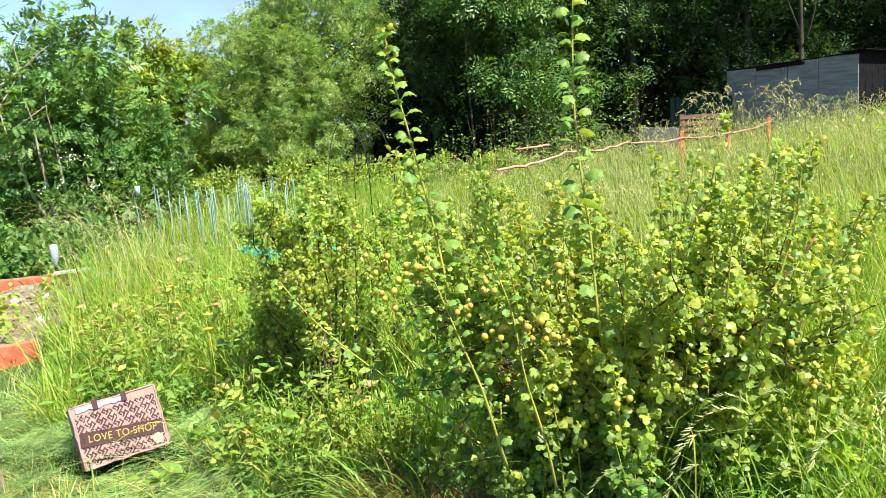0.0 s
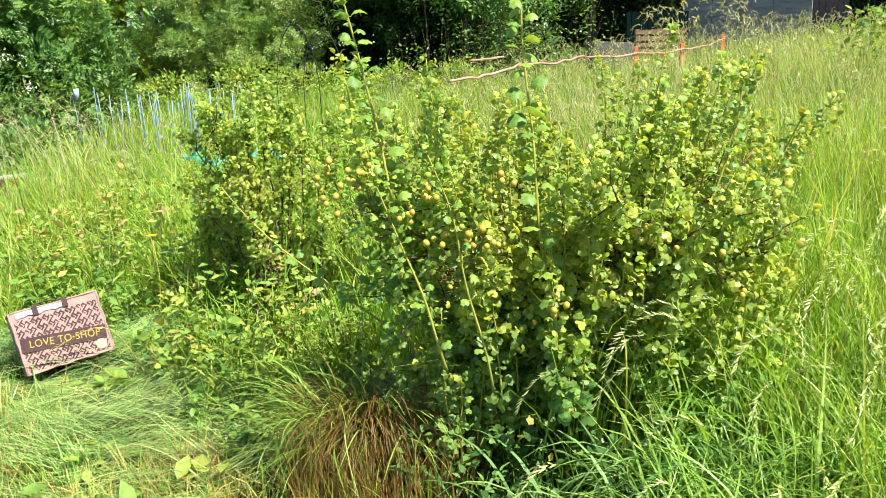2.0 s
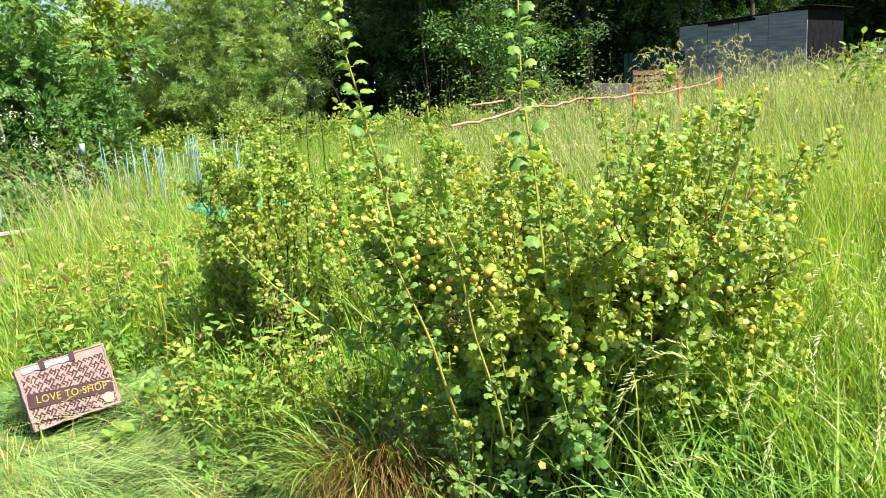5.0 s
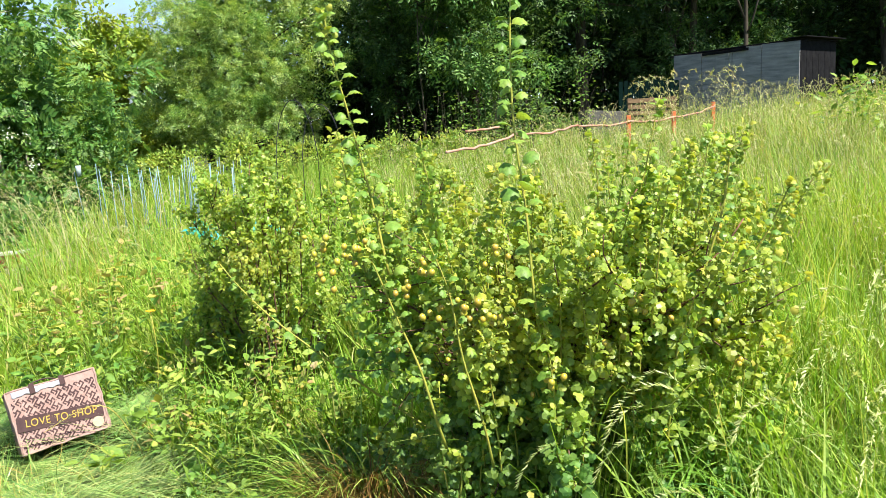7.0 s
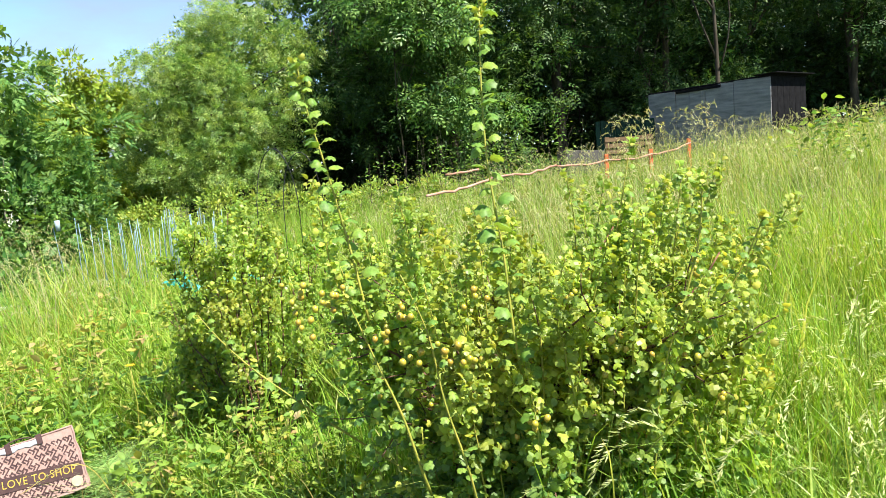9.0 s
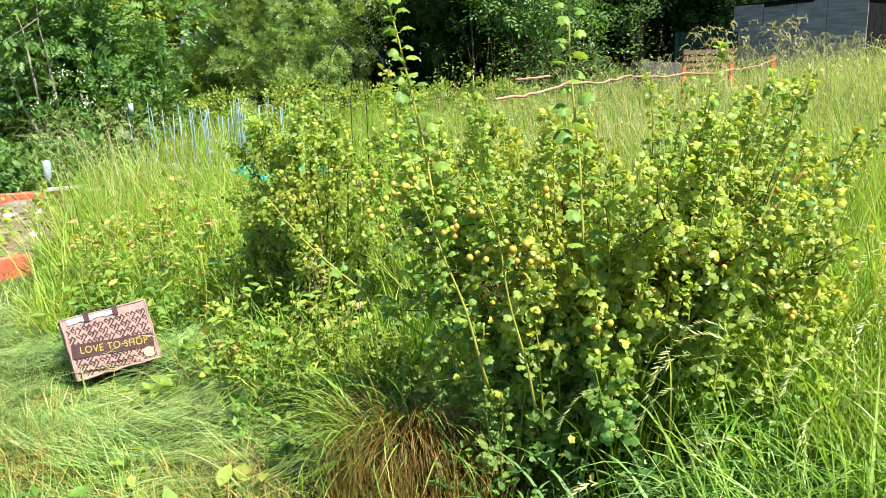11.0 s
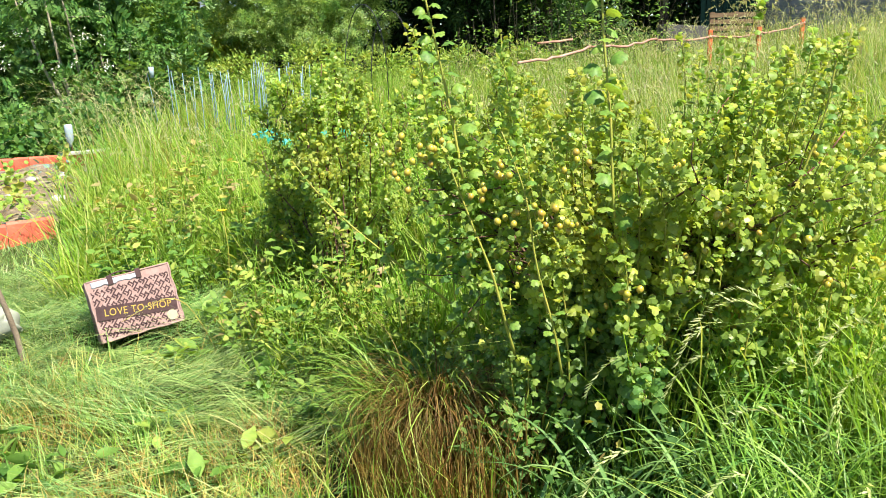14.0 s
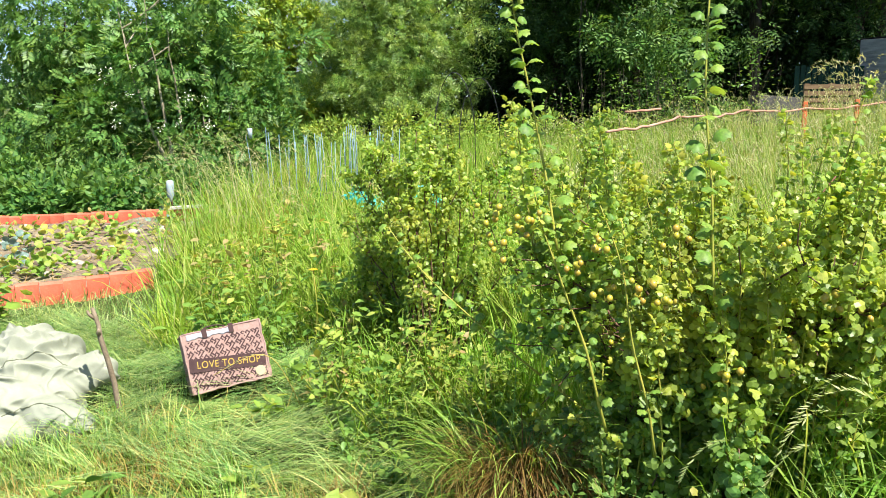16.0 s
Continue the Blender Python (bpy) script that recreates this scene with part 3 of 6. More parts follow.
    n = len(x)
    head = np.repeat(lh, k) + r.normal(0, 0.22, n)
    near_bag = (np.abs(x + 1.6) < 0.35) & (y > 3.12) & (y < 3.6)
    rise = np.where(near_bag, 0.012, np.repeat(r.uniform(0.0, 0.09, m), k) + r.uniform(0.0, 0.02, n))
    lean = np.where(near_bag, 1.5, np.repeat(r.normal(1.22, 0.16, m), k) + r.normal(0, 0.08, n))
    grass("flattened_grass", "long trampled grass lying flat, combed sideways", M_FLAT, x, y, np.repeat(r.uniform(0.13, 0.36, m), k) * r.uniform(0.6, 1.15, n), 0.0016 + 0.0034 * r.random(n) ** 2, lean, np.repeat(r.normal(0.45, 0.25, m), k), head, seg=4, base=ground_h(x, y) + rise, swerve=0.2)
    x, y = region(1500, -3.6, 0.2, 1.3, 4.6, lambda a, b: flat(a, b) & ~near_edge(a, b + 0.3) & ~((np.abs(a + 1.6) < 0.35) & (b > 2.9) & (b < 3.7)))
    n = len(x)
    side = np.where(r.random(n) < 0.5, 0.0, np.pi)
    grass("loose_strands", "loose pale strands lying over the trampled grass", M_LOOSE, x, y, r.uniform(0.12, 0.32, n), 0.002 + 0.0032 * r.random(n) ** 2, np.abs(r.normal(1.2, 0.2, n)), np.abs(r.normal(0.75, 0.35, n)), heading=side + r.normal(0, 0.32, n), seg=7, base=ground_h(x, y) + r.uniform(0.02, 0.09, n), swerve=0.3)
    x, y = region(2300, -3.6, 0.2, 1.3, 3.9, lambda a, b: flat(a, b) & near_edge(a, b - 0.15))
    x, y, head, scale = tufts(x, y, 10, 0.045)
    n = len(x)
    grass("short_grass", "fine short upright grass near the path", M_FINE, x, y, scale * r.uniform(0.07, 0.21, n), 0.0016 + 0.003 * r.random(n) ** 2, np.abs(r.normal(0.45, 0.3, n)), np.abs(r.normal(1.0, 0.6, n)), head + r.normal(0, 0.7, n), seg=4)
    x, y = region(9500, -3.6, 0.2, 1.3, 5.4, lambda a, b: flat(a, b) & ~((np.abs(a + 1.6) < 0.35) & (b > 2.9) & (b < 3.7)))
    n = len(x)
    grass("short_grass", "short upright grass in the trampled patch", M_TALL, x, y, r.uniform(0.05, 0.15, n), r.uniform(0.003, 0.005, n), np.abs(r.normal(0.3, 0.3, n)), np.abs(r.normal(0.6, 0.5, n)), seg=3)
    x, y = region(2600, -3.4, 0.2, 1.5, 3.4, lambda a, b: flat(a, b) & (patch(a * 1.4, b * 1.3) > 0.55))
    n = len(x)
    grass("dry_grass", "straw-coloured dead grass among the green", M_STRAW, x, y, r.uniform(0.10, 0.3, n), r.uniform(0.002, 0.004, n), r.normal(1.25, 0.22, n), r.normal(0.4, 0.3, n), seg=3, base=ground_h(x, y) + 0.02)
    x, y = region(9000, -2.6, 0.0, 1.3, 2.9, lambda a, b: flat(a, b) & near_edge(a, b) & (patch(a * 2.2, b * 2.0) > 0.42))
    n = len(x)
    grass("dry_grass", "short straw-coloured stubble where the grass was cut", M_STRAW, x, y, r.uniform(0.06, 0.2, n), r.uniform(0.0018, 0.004, n), np.abs(r.normal(0.8, 0.4, n)), r.normal(0.6, 0.5, n), seg=4, base=ground_h(x, y) + 0.02)
    # path between heap and raised bed
    x, y = region(15000, -6.5, -1.7, 3.0, 5.75, lambda a, b: (b < 5.72) & (a > -1.1 * b) & (((a + 2.62) / 0.50) ** 2 + ((b - 3.28) / 0.42) ** 2 > 1))
    n = len(x)
    grass("short_grass", "short pale grass on the path by the bed", M_FLAT, x, y, r.uniform(0.06, 0.16, n), r.uniform(0.003, 0.006, n), np.abs(r.normal(0.6, 0.5, n)), np.abs(r.normal(0.7, 0.5, n)), seg=3)
    # weedy belt of tall grass between the trampled patch and the canes
    def belt(a, b):
        edge = np.where(b < 5.8, -0.52 * b, -3.02 - 0.32 * (b - 5.8))
        return (a > edge + 0.1 * np.sin(b * 4)) & (a < 0.1) & (b > 3.95 + 0.3 * np.sin(a * 3) - 0.8 * (a > -0.9))
    x, y = region(3300, -4.2, 0.2, 3.1, 9.2, belt, near=1.2)
    x, y, head, scale = tufts(x, y, 9, 0.06)
    n = len(x)
    tall = (0.36 + 0.30 * patch(x * 1.3, y * 1.3)) * np.clip(0.55 + (y - 3.4) * 0.22, 0.55, 1.05)
    grass("tall_grass", "tall weedy grass in front of the canes", M_TALL, x, y, tall * scale * r.uniform(0.55, 1.3, n), 0.004 + 0.009 * r.random(n) ** 1.5, np.abs(r.normal(0.22, 0.28, n)), np.abs(r.normal(1.5, 0.8, n)), head)
    x, y = region(170, -3.75, -2.3, 6.2, 8.3, belt)
    n = len(x)
    t, e = grass("seed_stems", "tall straw-coloured seeding grass by the canes", M_SEED, x, y, r.uniform(0.8, 1.15, n), np.full(n, 0.0045), np.abs(r.normal(0.08, 0.08, n)), np.abs(r.normal(0.8, 0.3, n)), heading=r.normal(np.pi, 0.8, n), seg=6)
    heads("seed_heads", "tall drooping straw-coloured seed heads", M_SEED, t, e, r.uniform(0.14, 0.24, n), per=22, spike=0.022, spread=0.18, droop=1.0)
    x, y = region(230, -4.0, -0.8, 5.2, 8.8, belt)
    n = len(x)
    t, e = grass("seed_stems", "arching seeding grass stems by the bed", M_STRAW, x, y, r.uniform(0.6, 0.95, n), np.full(n, 0.003), np.abs(r.normal(0.08, 0.08, n)), np.abs(r.normal(0.7, 0.3, n)), seg=6)
    heads("seed_heads", "straw-coloured drooping seed heads by the bed", M_SEED, t, e, r.uniform(0.09, 0.16, n), per=16, spike=0.028, spread=0.25, droop=0.8)
    # between the raised bed and the trees, and further round
    x, y = region(15000, -6.0, 1.5, 9.4, 18.0, lambda a, b: a > -3.9 - 0.12 * (b - 9.4))
    n = len(x)
    grass("tall_grass", "rough grass and weeds before the trees", M_TALL, x, y, r.uniform(0.3, 0.75, n), r.uniform(0.008, 0.016, n), np.abs(r.normal(0.12, 0.15, n)), np.abs(r.normal(0.6, 0.4, n)), seg=3)
    # the rest of the plot, round and behind the eye
    x, y = region(2300, -9.0, 8.0, -6.0, 3.4, lambda a, b: (b < 1.3) | (a < -3.4) | (a > 4.4))
    x, y, head, scale = tufts(x, y, 8, 0.14)
    n = len(x)
    grass("short_grass", "rough short grass over the rest of the plot", M_FLAT, x, y, scale * r.uniform(0.12, 0.34, n), r.uniform(0.012, 0.022, n), np.abs(r.normal(0.45, 0.35, n)), np.abs(r.normal(0.7, 0.5, n)), head, seg=2)
    # far field beside the trees
    x, y = region(6000, -26.0, -9.5, 16.0, 40.0, None)
    n = len(x)
    grass("far_grass", "sunlit grass of the field beyond", M_TALL, x, y, r.uniform(0.3, 0.7, n), r.uniform(0.03, 0.05, n), np.abs(r.normal(0.15, 0.15, n)), np.abs(r.normal(0.6, 0.4, n)), seg=2)


build_grass()


def build_straw_tuft():
    """The dead tussock at the foot of the bush: a curtain of straw hanging from a crown, green blades combed over it."""
    r = RNG
    n = 750
    a = r.normal(-1.6, 1.0, n)
    d = 0.14 * np.sqrt(r.random(n))
    x, y = -0.10 + d * np.cos(a) * 1.25, 2.46 + d * np.sin(a) * 0.7
    base = ground_h(x, y) + 0.22 * r.random(n) ** 0.6
    grass("straw_tussock", "dead golden-brown tussock of dry grass by the bush", M_DEAD, x, y, r.uniform(0.20, 0.40, n), r.uniform(0.0022, 0.0045, n), np.abs(r.normal(0.3, 0.3, n)), r.normal(2.5, 0.6, n), heading=a + r.normal(0, 0.3, n), seg=8, base=base, swerve=0.12)
    n = 1300
    a, d = r.uniform(0, 2 * np.pi, n), 0.30 * np.sqrt(r.random(n))
    x, y = -0.08 + d * np.cos(a), 2.26 + d * np.sin(a) * 0.75
    grass("straw_litter", "upright dead stems and litter under the tussock", M_DEAD, x, y, r.uniform(0.14, 0.40, n), r.uniform(0.002, 0.005, n), np.abs(r.normal(0.12, 0.14, n)), np.abs(r.normal(0.5, 0.5, n)), seg=5)
    n = 230
    a, d = r.normal(-2.5, 0.7, n), 0.2 * np.sqrt(r.random(n))
    x, y = -0.10 + d * np.cos(a) * 1.3, 2.52 + d * np.sin(a) * 0.6
    grass("tussock_blades", "green blades combed over the dead tussock", M_LUSH, x, y, r.uniform(0.28, 0.58, n), r.uniform(0.004, 0.010, n), np.abs(r.normal(0.35, 0.2, n)), r.normal(1.9, 0.45, n), heading=a + r.normal(0, 0.35, n), seg=8, base=ground_h(x, y) + 0.16 * r.random(n))
    n = 200
    x, y = r.normal(-0.1, 0.2, n), r.uniform(1.9, 2.25, n)
    grass("tussock_blades", "fresh thin blades rising through the straw", M_TALL, x, y, r.uniform(0.12, 0.34, n), r.uniform(0.002, 0.005, n), np.abs(r.normal(0.15, 0.15, n)), r.normal(0.8, 0.5, n), seg=5)


build_straw_tuft()

# ---- gooseberry bushes ----


def berry_mesh():
    bm = bmesh.new()
    bmesh.ops.create_uvsphere(bm, u_segments=10, v_segments=7, radius=1.0)
    for v in bm.verts:
        v.co.z *= 1.12
        v.co.z -= 1.05
    tip = bmesh.ops.create_cone(bm, cap_ends=False, segments=6, radius1=0.10, radius2=0.22, depth=0.35)
    bmesh.ops.translate(bm, vec=(0, 0, -2.30), verts=tip["verts"])
    me = bpy.data.meshes.new("berry")
    bm.to_mesh(me)
    bm.free()
    for p in me.polygons:
        p.use_smooth = True
    return me


def berry_material():
    m, n, l, bsdf, out = nodes_of("gooseberry_skin")
    tc, wv, r = n.new("ShaderNodeTexCoord"), n.new("ShaderNodeTexNoise"), ramp(n, [(0.35, (0.31, 0.24, 0.025)), (0.6, (0.38, 0.285, 0.035)), (0.75, (0.42, 0.33, 0.07))])
    mp = n.new("ShaderNodeMapping")
    mp.inputs["Scale"].default_value = (2.5, 2.5, 0.5)
    l.new(tc.outputs["Object"], mp.inputs["Vector"])
    l.new(mp.outputs["Vector"], wv.inputs["Vector"])
    l.new(wv.outputs["Fac"], r.inputs["Fac"])
    oi, hs, mr = n.new("ShaderNodeObjectInfo"), n.new("ShaderNodeHueSaturation"), n.new("ShaderNodeMapRange")
    mr.inputs["To Min"].default_value, mr.inputs["To Max"].default_value = 0.48, 0.53
    l.new(oi.outputs["Random"], mr.inputs["Value"])
    l.new(mr.outputs["Result"], hs.inputs["Hue"])
    l.new(r.outputs["Color"], hs.inputs["Color"])
    l.new(hs.outputs["Color"], bsdf.inputs["Base Color"])
    bsdf.inputs["Roughness"].default_value = 0.35
    bsdf.inputs["Subsurface Weight"].default_value = 0.0
    return m


M_BERRY = berry_material()
BERRY = berry_mesh()
BERRY.materials.append(M_BERRY)


def along_line(p, s):
    """Points at fractions s of a polyline, and the ways there."""
    k = np.clip(s * (len(p) - 1), 0, len(p) - 1.001)
    i = k.astype(int)
    return p[i] + (p[i + 1] - p[i]) * (k - i)[:, None], unit(p[i + 1] - p[i])


def spur_leaves(stems, per_m, size, rng, tuft=5, low=0.15):
    """Rosettes of leaves on short spurs along woody stems, facing out and up."""
    at, way, nrm = [], [], []
    for p in stems:
        length = np.linalg.norm(np.diff(p, axis=0), axis=1).sum()
        k = max(2, int(length * per_m))
        s = low + (1 - low) * rng.random(k) ** 0.75
        c, t = along_line(p, s)
        n = unit(unit(c * [1, 1, 0.0] + 1e-6) * 0.45 + [0, -0.15, 0.6] + rng.normal(0, 0.45, (k, 3)))
        e1 = unit(np.cross(n, rng.normal(0, 1, (k, 3))))
        e2 = np.cross(n, e1)
        for j in range(tuft):
            a = 2 * np.pi * j / tuft + rng.normal(0, 0.6, (k, 1))
            d = np.cos(a) * e1 + np.sin(a) * e2
            at.append(c + n * rng.uniform(0.0, 0.03, (k, 1)) + t * rng.normal(0, 0.012, (k, 1)) + d * rng.uniform(0.003, 0.024, (k, 1)))
            way.append(unit(d + n * rng.uniform(-0.3, 1.0, (k, 1)) + rng.normal(0, 0.3, (k, 3))))
            nrm.append(unit(n + [0.05, -0.3, 0.2] + rng.normal(0, 0.5, (k, 3))))
    at, way = np.concatenate(at), np.concatenate(way)
    return at, way, size * (0.42 + 0.95 * rng.random(len(at)) ** 1.4), np.concatenate(nrm)


BIG_LEAF = mesh_of("leaf", *DOME)
BIG_LEAF.materials.append(M_SHELL)


def curve_through(points, n=14):
    """A smooth line through a few points."""
    p = np.array(points, float)
    t = np.concatenate([[0], np.cumsum(np.linalg.norm(np.diff(p, axis=0), axis=1))])
    s = np.linspace(0, t[-1], n)
    q = np.stack([np.interp(s, t, p[:, i]) for i in range(3)], -1)
    for _ in range(2):
        q[1:-1] = 0.5 * q[1:-1] + 0.25 * (q[:-2] + q[2:])
    return q


def set_leaves(p, rng, parent, big, small, gap, start=0.0, stalk=0.014):
    """Single leaves on short stalks, set alternately up a long shoot; each a part of it."""
    length = np.linalg.norm(np.diff(p, axis=0), axis=1).sum()
    s, k, turn = start, 0, rng.uniform(0, 6)
    while s < length * 0.985:
        u = s / length
        c, t = along_line(p, np.array([u]))
        turn += 2.4 + rng.normal(0, 0.3)
        d = Vector((math.cos(turn), math.sin(turn) * 0.9, rng.uniform(-0.1, 0.35))).normalized()
        foot = Vector(c[0])
        reach = foot + d * stalk * (1.15 - 0.7 * u)
        link("leaf_stalk", tube_mesh("leaf_stalk", [(np.array([foot, reach + d * 0.004]), np.array([0.0014, 0.0010]))], 4), M_SHOOT, parent)
        size = (big + (small - big) * u ** 1.4) * rng.uniform(0.78, 1.15)
        nrm = Vector((rng.normal(0, 0.4), rng.normal(-0.42, 0.35), 0.8)).normalized()
        lx = d.cross(nrm).normalized()
        basis = Matrix((lx, d, lx.cross(d))).transposed().to_4x4()
        leaf = new("leaf", BIG_LEAF)
        leaf.parent = parent
        leaf.matrix_local = Matrix.Translation(reach) @ basis @ Matrix.Diagonal((size * rng.uniform(0.9, 1.1), size, size * rng.uniform(1.0, 2.2), 1))
        s += gap * (1.15 - 0.55 * u) * rng.uniform(0.7, 1.3)
        k += 1
    return k


def thorns(p, rng, count, size=0.009):
    """Sharp spines in threes at the nodes of a shoot."""
    out = []
    for u in np.sort(rng.random(count)):
        c, t = along_line(p, np.array([u]))
        for _ in range(3):
            d = unit(rng.normal(0, 1, 3) * [1, 1, 0.4])
            out.append((np.stack([c[0], c[0] + d * size * rng.uniform(0.6, 1.2)]), np.array([0.0012, 0.0003])))
    return out


def build_gooseberry():
    """A vase of arching thorny branches, narrow at the foot, with tufted upright rods and a few long new shoots."""
    rng = np.random.default_rng(21)
    foot = np.array([0.45, 2.55, 0.07])
    bush = root("gooseberry_bush", foot, "large gooseberry bush laden with ripe yellow-green berries", "bush")
    old, twigs = [], []
    for i in range(120):
        a = rng.uniform(0, 2 * np.pi)
        high = i < 58
        out = np.sqrt(rng.random()) if high else 0.35 + 0.65 * rng.random()
        top = rng.uniform(0.66, 1.0) if high else rng.uniform(0.25, 0.66)
        wide = ((0.30 if high else 0.40) + (0.40 if high else 0.30) * min(1, top / 0.95)) * out
        if not high and i % 3:
            a = rng.uniform(3.2, 6.2)
        tip = np.array([math.cos(a) * wide, math.sin(a) * wide * 0.78, top])
        if i >= 112:
            tip = np.array([rng.uniform(0.30, 0.68), rng.uniform(-0.46, -0.30), rng.uniform(0.66, 0.98)])
            a, out = math.atan2(tip[1], tip[0]), 0.9
        b = np.array([rng.normal(0, 0.06), rng.normal(0, 0.05), 0])
        s = np.linspace(0, 1, 9)[:, None]
        bow = np.array([0, 0, 0.17]) * np.sin(np.pi * s) * out - np.array([math.cos(a), math.sin(a), 0]) * 0.10 * np.sin(np.pi * s) * out
        p = b + (tip - b) * s + bow + rng.normal(0, 0.010, (9, 3)) * (s > 0)
        old.append((p, np.linspace(0.008, 0.0028, 9)))
        for _ in range(6):
            c, t = along_line(p, np.array([rng.uniform(0.3, 0.97)]))
            d = unit(t[0] * 0.5 + rng.normal(0, 0.6, 3) + np.array([math.cos(a) * 0.3, math.sin(a) * 0.3 - 0.12, 0.15]))
            q = bent(c[0], c[0] + d * rng.uniform(0.08, 0.24), 0.08, 5, rng)
            twigs.append((q, np.linspace(0.003, 0.0013, 5)))
    for k, (p, rr) in enumerate(old[:14]):
        link("stem", tube_mesh("stem", [(p, rr)], 6), M_BARK, bush, "brown woody stem" if k == 0 else "")
    tagged(link("branchwork", tube_mesh("branchwork", old[14:] + twigs, 4), M_BARK, bush, "brown thorny twigs"), kind="stuff")
    lines = [p for p, _ in old] + [p for p, _ in twigs]
    at, way, size, nrm = spur_leaves(lines, 46, 0.032, rng, tuft=4, low=0.3)
    reach = np.hypot(at[:, 0] / (0.30 + 0.38 * np.clip(at[:, 2], 0, 1)), at[:, 1] / (0.24 + 0.30 * np.clip(at[:, 2], 0, 1)))
    keep = (reach > 0.62) | (at[:, 2] > 0.86) | (rng.random(len(at)) < 0.10)
    keep &= rng.random(len(at)) < np.where(at[:, 1] < 0.02, np.where(at[:, 0] > 0.2, 0.62, 0.80), 0.20)
    at, way, size, nrm = at[keep], way[keep], size[keep], nrm[keep]
    size *= np.clip(1.22 - 0.42 * at[:, 2], 0.75, 1.15)
    # leaves low down take the darker green, in place of shade
    in_shade = at[:, 2] + 0.25 * at[:, 0] + rng.normal(0, 0.10, len(at)) < 0.52
    for which, mat, name, label in ((~in_shade, M_GOOSE, "foliage", "small lobed mid-green leaves"), (in_shade, M_LOWSHADE, "old_foliage", "larger low leaves, shade put into their darker green")):
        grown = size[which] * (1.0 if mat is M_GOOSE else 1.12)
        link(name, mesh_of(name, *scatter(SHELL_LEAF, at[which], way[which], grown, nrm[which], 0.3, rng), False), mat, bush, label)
    # long new shoots, foot first: points, leaf sizes at foot and tip, gap between leaves, bare length at the foot
    long_shoots = [
        ([(0.47, 2.13, 0.60), (0.43, 2.15, 0.76), (0.397, 2.16, 0.98), (0.392, 2.18, 1.22), (0.362, 2.2, 1.46), (0.368, 2.24, 1.73), (0.385, 2.27, 1.93)], 0.060, 0.044, 0.028, 0.12, 0.0050),
        ([(-0.01, 2.42, 1.02), (-0.047, 2.45, 1.246), (-0.083, 2.45, 1.425), (-0.112, 2.45, 1.566), (-0.143, 2.45, 1.687), (-0.157, 2.45, 1.83)], 0.058, 0.036, 0.022, 0.0, 0.0048),
        ([(0.13, 2.16, 0.55), (0.104, 2.12, 0.65), (0.07, 2.12, 0.80), (0.013, 2.12, 0.948), (-0.024, 2.12, 1.054), (-0.065, 2.12, 1.168)], 0.036, 0.028, 0.06, 0.12, 0.0048),
        ([(0.26, 2.12, 0.50), (0.235, 2.08, 0.65), (0.18, 2.08, 0.847), (0.158, 2.08, 1.037), (0.089, 2.08, 1.213)], 0.036, 0.028, 0.05, 0.1, 0.0040),
        ([(0.12, 2.58, 0.42), (-0.06, 2.6, 0.556), (-0.201, 2.6, 0.67), (-0.423, 2.6, 0.868), (-0.529, 2.6, 0.993), (-0.57, 2.6, 1.06)], 0.054, 0.032, 0.05, 0.34, 0.0048),
        ([(0.74, 2.28, 0.70), (0.816, 2.2, 0.862), (0.898, 2.2, 0.988), (0.968, 2.2, 1.215), (0.983, 2.2, 1.40)], 0.044, 0.026, 0.024, 0.04, 0.0055),
        ([(0.72, 2.5, 0.86), (0.76, 2.5, 1.019), (0.797, 2.5, 1.165), (0.833, 2.5, 1.31), (0.878, 2.5, 1.53)], 0.040, 0.022, 0.026, 0.0, 0.0038),
        ([(0.86, 2.2, 0.82), (0.98, 2.16, 1.0), (1.06, 2.14, 1.12), (1.12, 2.12, 1.27)], 0.042, 0.026, 0.024, 0.0, 0.0045),
    ]
    spines = []
    tips_at, tips_way, tips_size = [], [], []
    for pts, big, small, gap, bare, r in long_shoots:
        p = curve_through(pts, 18) - foot
        tall = link("shoot", tube_mesh("shoot", [(p, np.linspace(r, r * 0.4, 18))], 7), M_SHOOT, bush, "tall straight yellow-green shoot")
        set_leaves(p, rng, tall, big, small, gap, bare)
        spines += thorns(p, rng, 16)
        k = 20
        tips_at.append(p[-1] + rng.normal(0, 0.008, (k, 3)) - np.outer(rng.random(k) * 0.08, [0, 0, 1]))
        tips_way.append(unit(rng.normal(0, 0.6, (k, 3)) + [0, 0, 0.8]))
        tips_size.append(rng.uniform(0.014, 0.026, k))
    tagged(link("spine_growth", tube_mesh("spine_growth", spines, 3), M_SHOOT, bush, "straw-coloured spines on the shoots"), kind="stuff")
    # upright rods tufted with leaves, over and among the branches
    rods, at2, way2, size2, nrm2, shade2 = [], [], [], [], [], []
    for i in range(206):
        c, t = along_line(old[rng.integers(58)][0], np.array([rng.uniform(0.6, 0.98)]))
        c = c[0]
        if i < 34:
            c = np.array([rng.uniform(0.22, 0.74), rng.uniform(-0.38, 0.35), rng.uniform(0.62, 0.95)])
        elif i < 68:
            c = np.array([rng.uniform(-0.30, 0.60), rng.uniform(-0.46, -0.26), rng.uniform(0.26, 0.62)])
        elif i >= 196:
            c = np.array([rng.uniform(-0.10, 0.66), rng.uniform(-0.54, -0.38), rng.uniform(0.34, 0.84)])
        elif i < 84:
            c = np.array([rng.uniform(-0.40, 0.10), rng.uniform(-0.40, -0.15), rng.uniform(0.10, 0.36)])
        up = rng.uniform(0.16, 0.40) if i % 3 else rng.uniform(0.34, 0.58)
